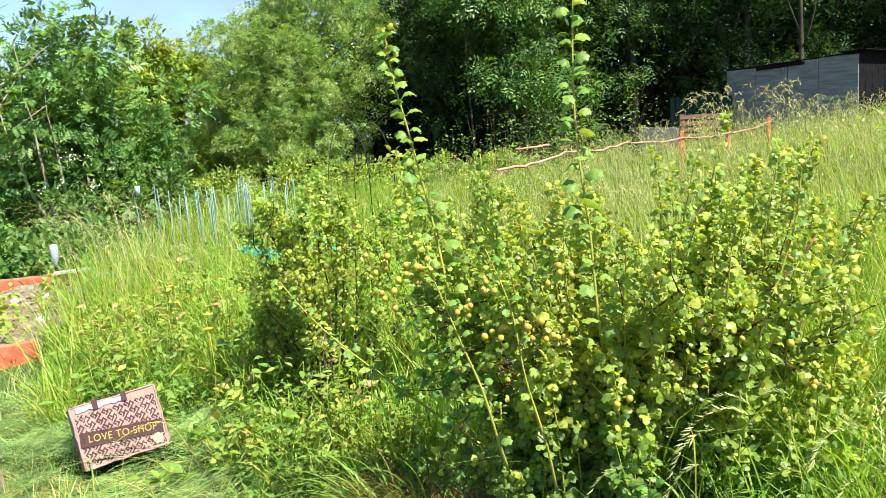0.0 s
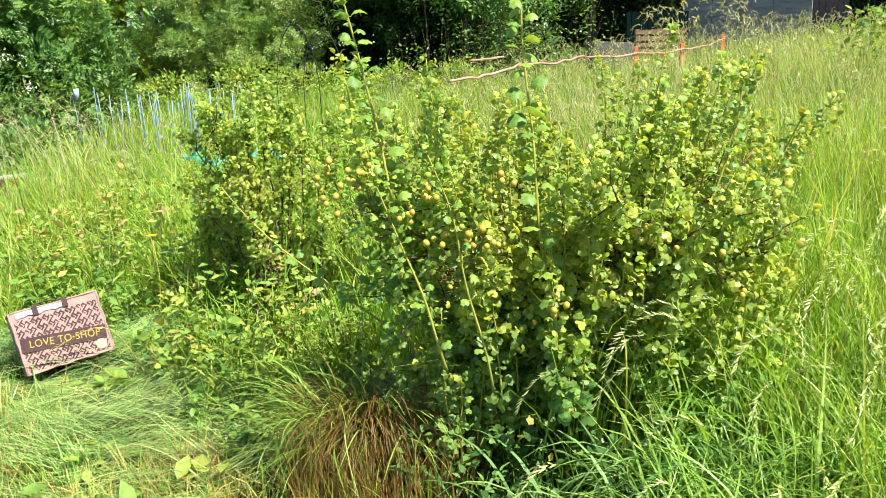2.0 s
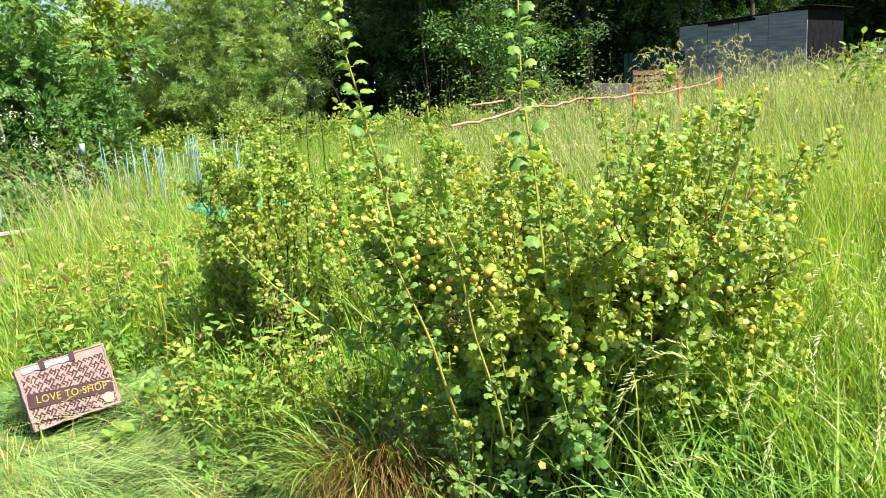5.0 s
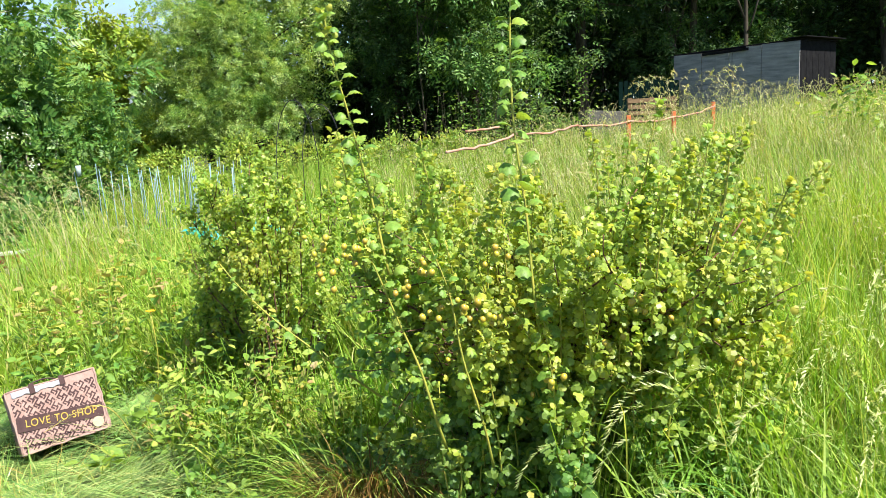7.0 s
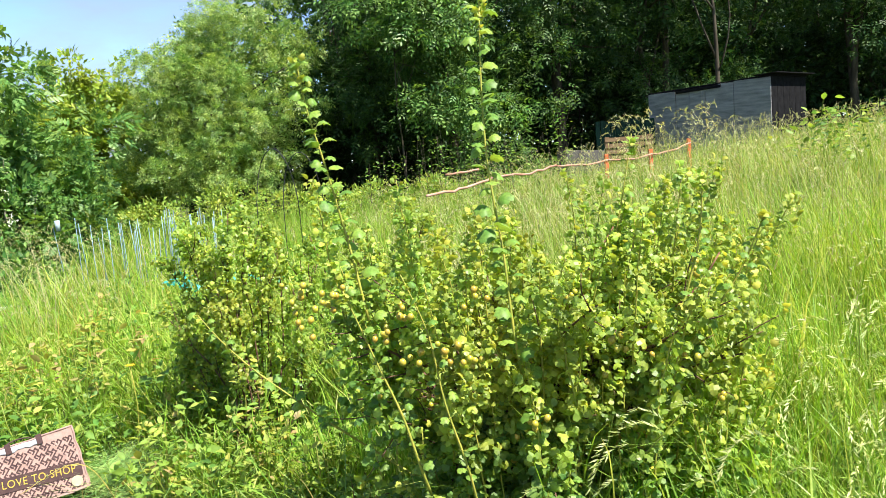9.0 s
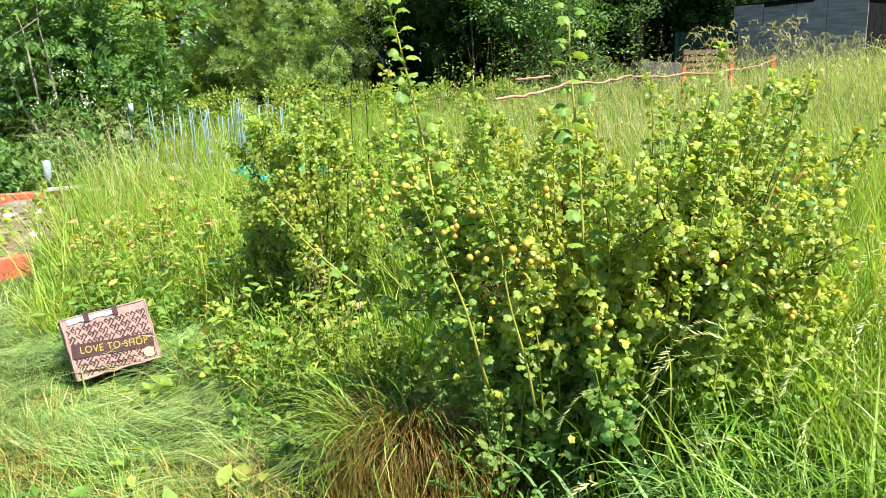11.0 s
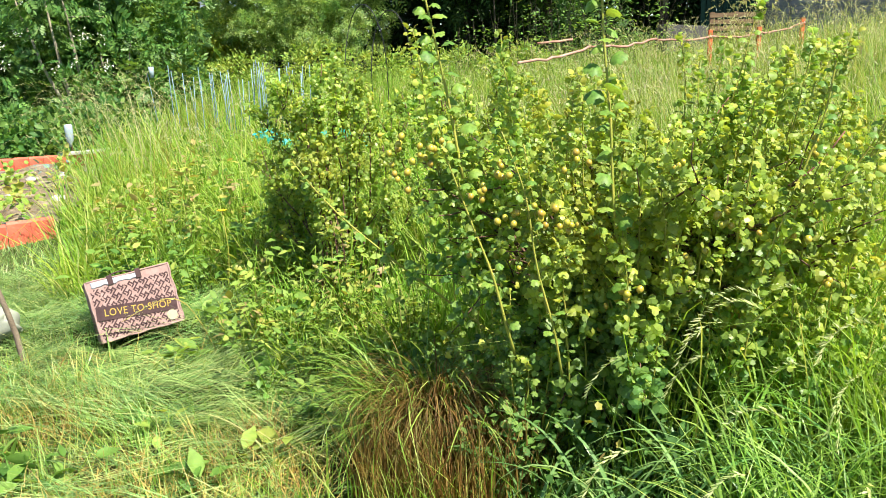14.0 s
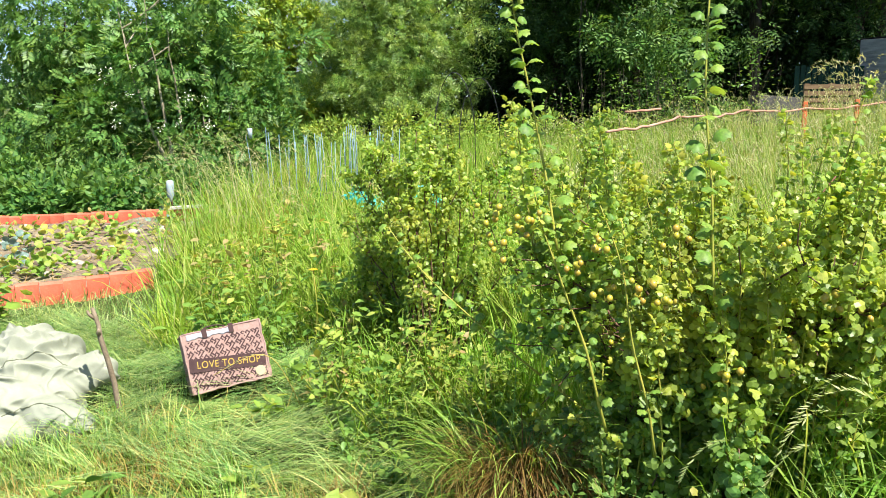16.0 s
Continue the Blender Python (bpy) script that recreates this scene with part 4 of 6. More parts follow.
        tip = c + np.array([rng.normal(0, 0.04) + 0.16 * c[0], rng.normal(0, 0.04), up])
        tip[2] = min(tip[2], 1.36 + rng.normal(0, 0.06))
        if tip[2] - c[2] < 0.1:
            continue
        p = bent(c, tip, 0.04, 8, rng, 0.015)
        rods.append((p, np.linspace(0.0034, 0.0014, 8)))
        length = np.linalg.norm(tip - c)
        nodes = int(length / 0.024)
        for j in range(nodes):
            u = (j + rng.random()) / nodes
            q, t = along_line(p, np.array([min(u, 0.99)]))
            k = 3
            d = unit(rng.normal(0, 1, (k, 3)) * [1, 1, 0.45] + [0, -0.15, 0.05])
            way2.append(d)
            at2.append(q + d * 0.007)
            size2.append(rng.uniform(0.025, 0.045, k) * (1.05 - 0.5 * u))
            nrm2.append(unit(np.array([0.12, -0.55, 0.62]) + rng.normal(0, 0.42, (k, 3))))
            shade2.append(np.full(k, q[0][2] + 0.2 * q[0][0] + rng.normal(0, 0.08) < 0.56))
        k = 18 if tip[2] > 0.8 else 6
        tips_at.append(p[-1] + rng.normal(0, 0.012, (k, 3)) - np.outer(rng.random(k) ** 1.5 * 0.12, [0, 0, 1]))
        tips_way.append(unit(rng.normal(0, 0.6, (k, 3)) + [0, 0, 0.6]))
        tips_size.append(rng.uniform(0.016, 0.031, k))
    for k, s in enumerate(rods):
        link("shoot", tube_mesh("shoot", [s], 5), M_SHOOT, bush, "straight yellow-green young shoot" if k == 0 else "")
    at2, way2, size2, nrm2, shade2 = (np.concatenate(q) for q in (at2, way2, size2, nrm2, shade2))
    for which, mat, label in ((~shade2, M_GOOSE, "cupped leaves in tufts up the shoots"), (shade2, M_LOWSHADE, "cupped leaves on the low shoots, darkened for shade")):
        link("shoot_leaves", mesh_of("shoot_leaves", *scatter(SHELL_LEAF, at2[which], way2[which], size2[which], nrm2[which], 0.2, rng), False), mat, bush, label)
    for p in lines[:120] + lines[120::3]:
        k = 4
        tips_at.append(p[-1] + rng.normal(0, 0.012, (k, 3)))
        tips_way.append(unit(rng.normal(0, 0.7, (k, 3)) + [0, 0, 0.6]))
        tips_size.append(rng.uniform(0.014, 0.028, k))
    link("new_leaves", mesh_of("new_leaves", *scatter(SHELL_LEAF, np.concatenate(tips_at), np.concatenate(tips_way), np.concatenate(tips_size), jitter=0.4, rng=rng)), M_TIP, bush, "bright yellow-green new leaves at the tips")
    # two old reddish branches standing bare above the leaves
    for pts in ([(0.60, 2.5, 0.9), (0.648, 2.46, 1.03), (0.71, 2.45, 1.13), (0.79, 2.46, 1.24)], [(0.74, 2.3, 0.85), (0.86, 2.26, 0.98), (0.97, 2.24, 1.05), (1.04, 2.24, 1.16)]):
        p = curve_through(pts, 10) - foot
        link("stem", tube_mesh("stem", [(p, np.linspace(0.0042, 0.002, 10))], 7), M_OLDRED, bush, "bare reddish-brown branch")
    # berries hang below the branches in twos and threes, most on the sunny side
    cluster = [(-0.20, 2.16, 1.165, 5), (-0.13, 2.13, 1.15, 5), (-0.07, 2.10, 1.17, 4), (-0.16, 2.14, 1.10, 5), (0.03, 2.1, 1.05, 6), (0.10, 2.08, 1.10, 5), (0.66, 2.02, 0.98, 7), (0.72, 2.02, 0.95, 4), (0.44, 2.08, 0.76, 5), (0.20, 2.06, 1.0, 7), (0.26, 2.05, 0.97, 6), (0.30, 2.12, 1.12, 4), (0.10, 2.1, 0.97, 5), (0.84, 2.03, 0.93, 4), (0.56, 2.1, 1.1, 4), (0.62, 2.1, 0.85, 4)]
    places = [np.array([x, y, z]) - foot + rng.normal(0, 0.02, 3) for x, y, z, k in cluster for _ in range(k)]
    while len(places) < 296:
        p = lines[rng.integers(len(lines))]
        c, _ = along_line(p, np.array([rng.uniform(0.4, 1.0)]))
        if c[0][1] < -0.05 and c[0][2] > 0.38:
            for _ in range(rng.integers(2, 5)):
                places.append(c[0] + rng.normal(0, 0.017, 3) + [0, rng.uniform(-0.06, -0.02), -0.012])
    for q in places:
        b = new("berry", BERRY)
        b.parent = bush
        s = rng.uniform(0.0072, 0.0105)
        b.matrix_local = Matrix.Translation(q) @ Euler((rng.normal(0, 0.3), rng.normal(0, 0.3), rng.uniform(0, 6))).to_matrix().to_4x4() @ Matrix.Diagonal((s, s, s, 1))
    low = np.array([[0.33, 2.0, 0.42], [0.36, 2.02, 0.45], [0.40, 2.0, 0.36], [0.36, 1.99, 0.33]], float) - foot
    link("dying_leaves", mesh_of("dying_leaves", *scatter(ROUND, low, rng.normal(0, 1, (4, 3)), np.full(4, 0.026), rng=rng)), M_YELLOW, bush, "a few yellow dying leaves")
    return bush


build_gooseberry()


def build_currant(foot, reach, top, stems, seed, label, per_m=74, leaf=0.0215):
    """A smaller fruit bush behind: upright woody stems, small leaves, pale tips."""
    rng = np.random.default_rng(seed)
    foot = np.array([foot[0], foot[1], float(ground_h(foot[0], foot[1]))])
    bush = root("currant_bush", foot, label, "bush")
    wood, fine = [], []
    for i in range(stems):
        a, o = rng.uniform(0, 2 * np.pi), reach * np.sqrt(rng.random())
        tip = np.array([math.cos(a) * o, math.sin(a) * o * 0.8, top * rng.uniform(0.6, 1.0) * (1 - 0.25 * o / reach)])
        p = bent(np.array([rng.normal(0, 0.05), rng.normal(0, 0.05), 0]), tip, 0.08, 8, rng)
        wood.append((p, np.linspace(0.006, 0.002, 8)))
        for _ in range(6):
            c, t = along_line(p, np.array([rng.uniform(0.3, 0.97)]))
            q = bent(c[0], c[0] + unit(t[0] * 0.9 + rng.normal(0, 0.5, 3) + [0, 0, 0.4]) * rng.uniform(0.06, 0.20), 0.08, 5, rng)
            fine.append((q, np.linspace(0.003, 0.0015, 5)))
    for s in wood[:8]:
        link("stem", tube_mesh("stem", [s], 5), M_BARK, bush)
    tagged(link("branchwork", tube_mesh("branchwork", wood[8:] + fine, 4), M_BARK, bush, "dark thin twigs"), kind="stuff")
    lines = [p for p, _ in wood] + [p for p, _ in fine]
    at, way, size, nrm = spur_leaves(lines, per_m, leaf * 1.2, rng, tuft=4, low=0.05)
    keep = rng.random(len(at)) < np.clip(0.35 + 0.75 * at[:, 2] / top, 0, 1)
    at, way, size, nrm = at[keep], way[keep], size[keep], nrm[keep]
    # lower leaves get the darker colour that stands in for shade
    in_shade = at[:, 2] + rng.normal(0, 0.15, len(at)) < 0.22 * top
    for which, mat, name, kind_of in ((~in_shade, M_GOOSE, "foliage", "small dense green leaves"), (in_shade, M_LOWSHADE, "old_foliage", "lower leaves, darkened for shade")):
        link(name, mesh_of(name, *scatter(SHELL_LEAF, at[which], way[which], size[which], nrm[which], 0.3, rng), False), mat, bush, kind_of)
    ta = np.concatenate([np.repeat(p[-1:], 5, 0) + rng.normal(0, 0.022, (5, 3)) for p in lines])
    link("new_leaves", mesh_of("new_leaves", *scatter(SHELL_LEAF, ta, unit(rng.normal(0, 0.6, ta.shape) + [0, 0, 0.7]), rng.uniform(0.014, 0.027, len(ta)), rng=rng)), M_TIP, bush, "pale yellow-green growing tips")
    return bush


build_currant((-0.62, 4.0), 0.52, 1.42, 20, 31, "upright fruit bush with shade-dark lower leaves and yellow tips")
build_currant((0.12, 4.3), 0.62, 1.46, 28, 32, "leafy fruit bush standing behind the gooseberry")
build_currant((-0.90, 4.35), 0.24, 0.72, 12, 33, "small fruit bush with yellowing leaves")

# ---- trees ----


def build_tree(name, foot, stems, blobs, leaf, mat, count, per, radius, size, label, seed, droop=0.25, shell=0.35, trunk_r=0.1, limbs=14, jitter=0.5, inner=0, bark=None, lumps=0, lump=0.7):
    """A tree or tall shrub: tapered trunks, limbs that reach into the crown, and a crown of many leaves in uneven bunches."""
    rng = np.random.default_rng(seed)
    z0 = float(ground_h(foot[0], foot[1]))
    foot = np.array([foot[0], foot[1], z0])
    tree = root(name, foot, label, "tree")
    b = np.array(blobs, float)
    trunks, boles = [], []
    for k, (dx, dy, top) in enumerate(stems):
        p = bent(np.array([dx * 0.15, dy * (0.15 if bark is None else 0.9), -0.1]), np.array([dx, dy, top]), 0.05, 9, rng, 0.015)
        trunks.append(p)
        boles.append(link("trunk", tube_mesh("trunk", [(p, np.linspace(trunk_r, trunk_r * 0.10, 9))], 9), bark or M_TRUNK, tree))
    for _ in range(limbs):
        which = rng.integers(len(trunks))
        p = trunks[which]
        c, t = along_line(p, np.array([rng.uniform(0.25, 0.9)]))
        q = b[rng.integers(len(b))]
        end = q[:3] + unit(rng.normal(0, 1, 3)) * q[3:] * rng.uniform(0.4, 0.85)
        link("limb", tube_mesh("limb", [(bent(c[0], end, 0.12, 7, rng), np.linspace(trunk_r * 0.38, trunk_r * 0.08, 7))], 6), bark or M_TRUNK, boles[which])
    skin = b
    if lumps:
        size_of = b[:, 3] * b[:, 5]
        q = b[rng.choice(len(b), lumps, p=size_of / size_of.sum())]
        mid = q[:, :3] + unit(rng.normal(0, 1, (lumps, 3)) + [0, -0.25, 0.15]) * q[:, 3:] * rng.uniform(0.62, 0.98, (lumps, 1))
        wide = lump * rng.uniform(0.55, 1.3, (lumps, 1))
        skin = np.hstack([mid, wide * rng.uniform(0.8, 1.2, (lumps, 1)), wide, wide * rng.uniform(0.6, 0.95, (lumps, 1))])
    at, way, nrm = clumps(skin, count, per, radius, rng, shell, droop)
    keep = at[:, 2] > 0.02
    at, way, nrm = at[keep], way[keep], nrm[keep]
    v, f = scatter(leaf, at, way, size * rng.uniform(0.6, 1.3, len(at)), nrm, jitter, rng)
    if inner:
        q = b[rng.integers(len(b), size=inner)]
        p = q[:, :3] + unit(rng.normal(0, 1, (inner, 3))) * q[:, 3:] * (0.8 * rng.random((inner, 1)) ** 0.5)
        p[:, 2] = np.maximum(p[:, 2], 0.1)
        v, f = join([(v, f), scatter(leaf, p, rng.normal(0, 1, p.shape) - [0, 0, 0.4], size * rng.uniform(1.2, 2.2, inner), rng=rng)])
    link("crown", mesh_of("crown", v, f), mat, tree)
    return tree


def build_trees():
    # feather-leaved tree beside the raised bed, with several thin stems
    build_tree("rowan_tree", (-6.2, 13.3), [(-1.05, -0.20, 3.0), (-0.5, -0.4, 3.4), (-0.25, -0.3, 2.9), (0.25, 0.2, 2.0)],
               [(-1.6, 0.9, 2.5, 1.5, 1.3, 1.35), (0.2, 0.9, 2.2, 1.35, 1.3, 1.25), (-0.3, 0.7, 3.6, 1.35, 1.2, 1.0), (0.6, 0.9, 1.3, 0.9, 0.8, 0.9), (-0.7, 1.6, 1.2, 2.0, 0.8, 1.1), (-1.9, 0.3, 0.7, 1.1, 0.6, 0.7), (0.5, 0.0, 0.6, 0.9, 0.6, 0.6)],
               PINNATE, M_ROWAN, 600, 10, 0.42, 0.22, "bushy multi-stemmed tree with dark green feathered leaves", 51, 0.35, 0.55, 0.036, 10, inner=600, bark=M_PALEBARK, lumps=34, lump=0.65)
    build_tree("rowan_tree", (-9.8, 14.6), [(-0.4, 0.1, 3.0), (0.5, 0.3, 3.2)],
               [(-0.2, 0.2, 2.5, 1.7, 1.4, 1.5), (0.6, 0.0, 3.1, 1.3, 1.2, 1.0), (-0.6, 0, 1.2, 1.3, 1.1, 0.8)],
               PINNATE, M_ROWAN, 400, 9, 0.42, 0.24, "feather-leaved tree thick with foliage to the ground", 52, 0.35, 0.55, 0.06, 8)
    build_tree("elder_shrub", (-5.9, 13.4), [(-0.3, 0, 1.3), (0.4, 0.1, 1.4)],
               [(0, 0, 0.8, 0.9, 0.7, 0.75), (0.8, 0.2, 0.7, 0.7, 0.6, 0.6)], DIAMOND, M_HEDGESHADE, 170, 18, 0.24, 0.10, "dark green elder shrub under the tree", 53, 0.2, 0.5, 0.03, 6)
    build_tree("bramble_shrub", (-8.3, 12.6), [(0, 0, 0.7), (0.6, 0.1, 0.6)],
               [(0, 0, 0.45, 1.1, 0.6, 0.5), (-1.6, 0.2, 0.4, 1.1, 0.6, 0.5)], DIAMOND, M_HEDGESHADE, 170, 18, 0.2, 0.09, "low bramble hedge with sunlit leaves", 54, 0.2, 0.5, 0.02, 6)
    for x, y, w, h, sd in ((-4.9, 10.2, 0.6, 0.40, 91), (-5.8, 10.0, 0.8, 0.42, 92), (-7.0, 9.9, 0.9, 0.48, 93), (-8.3, 9.9, 1.0, 0.50, 94), (-9.6, 10.0, 1.1, 0.6, 95), (-5.4, 11.4, 0.9, 0.5, 96), (-6.9, 11.3, 1.0, 0.5, 97), (-8.6, 11.4, 1.1, 0.6, 98)):
        build_tree("bramble_shrub", (x, y), [(0, 0, h * 0.8), (0.2, 0.1, h * 0.7)], [(0, 0, h * 0.4, w, 0.7, h * 0.5), (0.3, 0.1, h * 0.7, w * 0.5, 0.5, h * 0.35)],
                   OVATE, M_HEDGESHADE, 130, 20, 0.2, 0.10, "dark leafy brambles between the bed and the trees", sd, 0.1, 0.6, 0.02, 5)
    # pale willow, broad and rounded
    build_tree("willow_tree", (-3.5, 21.0), [(-1.4, 0, 4.0), (0.2, 0.2, 5.0), (1.5, 0.1, 4.2)],
               [(-0.1, 0, 3.2, 2.3, 2.0, 2.5), (-1.2, 0.2, 2.4, 1.4, 1.7, 1.8), (1.2, 0.0, 2.8, 1.35, 1.5, 2.2), (-0.8, 0.0, 4.0, 1.4, 1.4, 1.6), (0.5, 0, 4.5, 1.6, 1.4, 1.3), (-0.6, -0.4, 1.6, 2.2, 1.4, 1.2)],
               SPRAY, M_WILLOW, 1250, 26, 0.22, 0.155, "large rounded willow with silvery green leaves", 55, 0.1, 0.4, 0.14, 16, inner=3500, lumps=80, lump=0.62)
    build_tree("maple_tree", (-5.6, 24.5), [(0.2, 0, 3.6)], [(0.3, 0, 3.0, 1.5, 1.5, 2.0), (-0.5, 0, 2.0, 1.5, 1.4, 1.3), (1.3, -1.0, 1.6, 1.6, 1.2, 1.2)],
               DIAMOND, M_ASH, 420, 18, 0.4, 0.2, "green broadleaf tree beyond the willow", 56, 0.2, 0.5, 0.12, 8)
    for x, y, s, sd in ((-8.4, 24.0, 1.2, 57), (-11.6, 29.0, 0.95, 58), (-15.0, 30.0, 1.0, 59), (-20.0, 31.0, 1.1, 60)):
        build_tree("hawthorn_tree", (x, y), [(0, 0, 2.8 * s)], [(0, 0, 2.3 * s, 2.0 * s, 1.7, 1.9 * s), (0.8, 0, 1.2, 1.7, 1.4, 1.1)],
                   DIAMOND, M_GOLD, 560, 26, 0.3, 0.19, "yellow-green hedge tree at the field's far side", sd, 0.2, 0.45, 0.1, 6, inner=2600, lumps=30, lump=0.8)
    # low light-green scrub in front of the willow
    for x, y, w, h, sd in ((-4.6, 15.8, 0.9, 0.8, 61), (-3.2, 16.4, 1.0, 0.95, 62), (-1.8, 16.0, 0.9, 0.8, 63), (-0.3, 15.5, 0.8, 0.7, 64), (0.9, 15.0, 0.8, 0.65, 65)):
        build_tree("bramble_shrub", (x, y), [(0, 0, h), (0.2, 0.1, h * 0.8)], [(0, 0, h * 0.55, w, 0.7, h * 0.6), (0.3, 0.1, h * 0.85, w * 0.5, 0.5, h * 0.35)],
                   DIAMOND, M_LIME, 110, 26, 0.22, 0.085, "light green scrub at the foot of the trees", sd, 0.1, 0.5, 0.02, 5)
    # dark wood on the higher ground: hanging outer boughs, inside shaded through leaf colour
    k = 70
    for x, y, h, w in ((0.2, 23.4, 9.5, 2.3), (2.3, 21.6, 9.0, 1.95), (5.6, 23.0, 10.5, 2.5), (8.4, 22.6, 10.0, 2.6), (11.2, 23.5, 10.5, 2.7), (14.2, 22.5, 10.0, 2.7), (17.4, 22.0, 10.0, 2.8), (21.0, 22.0, 10.0, 3.0)):
        k += 1
        # past x 6, an added unseen top lobe juts forward to cast shade
        build_tree("woodland_tree", (x, y), [(0.2, 0.1, h * 0.9), (-0.5, 0.2, h * 0.7)],
                   [(0, 0, h * 0.62, w, w * 0.9, h * 0.34), (0.5, -0.5, h * 0.36, w * 0.95, w * 0.75, h * 0.2), (-0.7, -0.7, h * 0.5, w * 0.7, w * 0.7, h * 0.22), (0.2, -2.6 if x > 6 else 0.9, h * 0.86, w * 1.05, 2.4, h * 0.13)] + ([(0, -0.4, h * 0.15, w * 0.95, w * 0.5, h * 0.12)] if 2 < x < 5 else []),
                   SPRAY, M_ASH if 2 < x < 5 else M_WOODSHADE, 330, 19, 0.55, 0.27, "tall dark broadleaf tree at the edge of the wood", k, 0.6, 0.5, 0.13, 10, inner=300, lumps=20, lump=1.0)
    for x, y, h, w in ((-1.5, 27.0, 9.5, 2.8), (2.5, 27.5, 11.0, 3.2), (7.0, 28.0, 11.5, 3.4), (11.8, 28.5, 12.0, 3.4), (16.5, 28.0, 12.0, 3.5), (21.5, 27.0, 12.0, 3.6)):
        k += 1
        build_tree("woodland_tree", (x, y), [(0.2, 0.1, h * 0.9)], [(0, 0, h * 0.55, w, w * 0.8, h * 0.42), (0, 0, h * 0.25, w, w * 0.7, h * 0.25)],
                   DIAMOND, M_WOODSHADE, 340, 14, 0.75, 0.37, "tall tree deeper in the wood", k, 0.3, 0.6, 0.2, 5)
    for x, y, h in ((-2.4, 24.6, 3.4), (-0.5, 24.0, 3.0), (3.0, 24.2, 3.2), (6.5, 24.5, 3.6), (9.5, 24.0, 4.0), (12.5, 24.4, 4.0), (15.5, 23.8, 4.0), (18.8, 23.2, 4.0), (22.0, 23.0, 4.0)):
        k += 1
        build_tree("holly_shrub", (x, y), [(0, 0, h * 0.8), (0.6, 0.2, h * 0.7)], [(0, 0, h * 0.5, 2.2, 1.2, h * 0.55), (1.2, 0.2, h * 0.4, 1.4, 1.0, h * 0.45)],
                   DIAMOND, M_DEEPSHADE, 230, 18, 0.5, 0.26, "dense shrub under the trees of the wood, shade in its leaf colour", k, 0.2, 0.6, 0.06, 6)
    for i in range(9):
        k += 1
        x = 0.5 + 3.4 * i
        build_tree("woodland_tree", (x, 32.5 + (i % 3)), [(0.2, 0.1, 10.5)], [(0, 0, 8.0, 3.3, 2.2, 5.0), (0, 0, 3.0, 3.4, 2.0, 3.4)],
                   DIAMOND, M_DEEPSHADE, 420, 16, 0.8, 0.46, "tall tree deep in the wood, shade put into its leaf colour", k, 0.3, 0.7, 0.2, 4)
    # lighter leaf colour stands in for sun on this tree's boughs
    build_tree("woodland_tree", (0.8, 20.2), [(0.1, 0.6, 6.4)], [(-0.6, -0.5, 4.9, 1.0, 0.8, 0.55), (0.9, -0.6, 4.6, 1.2, 0.8, 0.6), (0.2, -0.1, 5.8, 1.5, 0.9, 0.6), (0.9, -0.4, 2.6, 1.0, 0.7, 0.5), (1.9, -0.3, 2.4, 1.0, 0.6, 0.5)],
               SPRAY, M_ROWAN, 120, 15, 0.5, 0.32, "ash tree with sunlit hanging boughs before the wood", 89, 0.6, 0.5, 0.03, 8)
    build_tree("woodland_tree", (8.9, 20.3), [(-0.5, 0.1, 7.5)], [(-0.3, 0, 6.4, 1.8, 1.5, 1.5)], DIAMOND, M_WOODSHADE, 120, 16, 0.5, 0.2, "slender tree with a bare trunk behind the shed", 90, 0.4, 0.5, 0.075, 5)


build_trees()

# ---- shed, fence and things on the bank ----
M_FELT = rough_material("grey_shed_board", [(0.3, (0.11, 0.115, 0.12)), (0.55, (0.185, 0.19, 0.195)), (0.8, (0.27, 0.272, 0.272))], 4, 60, 0.85, 0.4, stretch=(0.6, 0.6, 4), per_object=0.12)
M_ROOF = rough_material("black_roofing_felt", [(0.3, (0.005, 0.005, 0.006)), (0.7, (0.013, 0.013, 0.014))], 8, 90, 0.95, 0.5, 0.05)
# dark green paint, made darker still to hold the trees' shade
M_GREENSLAT = rough_material("shaded_green_paint", [(0.3, (0.0012, 0.006, 0.005)), (0.7, (0.003, 0.012, 0.010))], 8, 70, 0.95, 0.2, 0.04, per_object=0.15)
M_PALLET = rough_material("weathered_pallet_wood", [(0.3, (0.07, 0.042, 0.02)), (0.6, (0.125, 0.082, 0.043)), (0.8, (0.18, 0.13, 0.075))], 5, 80, 0.85, 0.4, stretch=(0.4, 3, 3), per_object=0.15)
M_CONCRETE = rough_material("grey_concrete", [(0.3, (0.05, 0.048, 0.043)), (0.7, (0.10, 0.095, 0.085))], 4, 90, 0.95, 0.5)
M_REDPOST = rough_material("orange_red_paint", [(0.3, (0.42, 0.09, 0.03)), (0.65, (0.62, 0.16, 0.06)), (0.85, (0.66, 0.28, 0.14))], 6, 60, 0.6, 0.3, per_object=0.15)
M_ROPE = rough_material("faded_pink_rope", [(0.3, (0.27, 0.13, 0.085)), (0.6, (0.38, 0.22, 0.16)), (0.8, (0.46, 0.33, 0.25))], 5, 120, 0.85, 0.6)


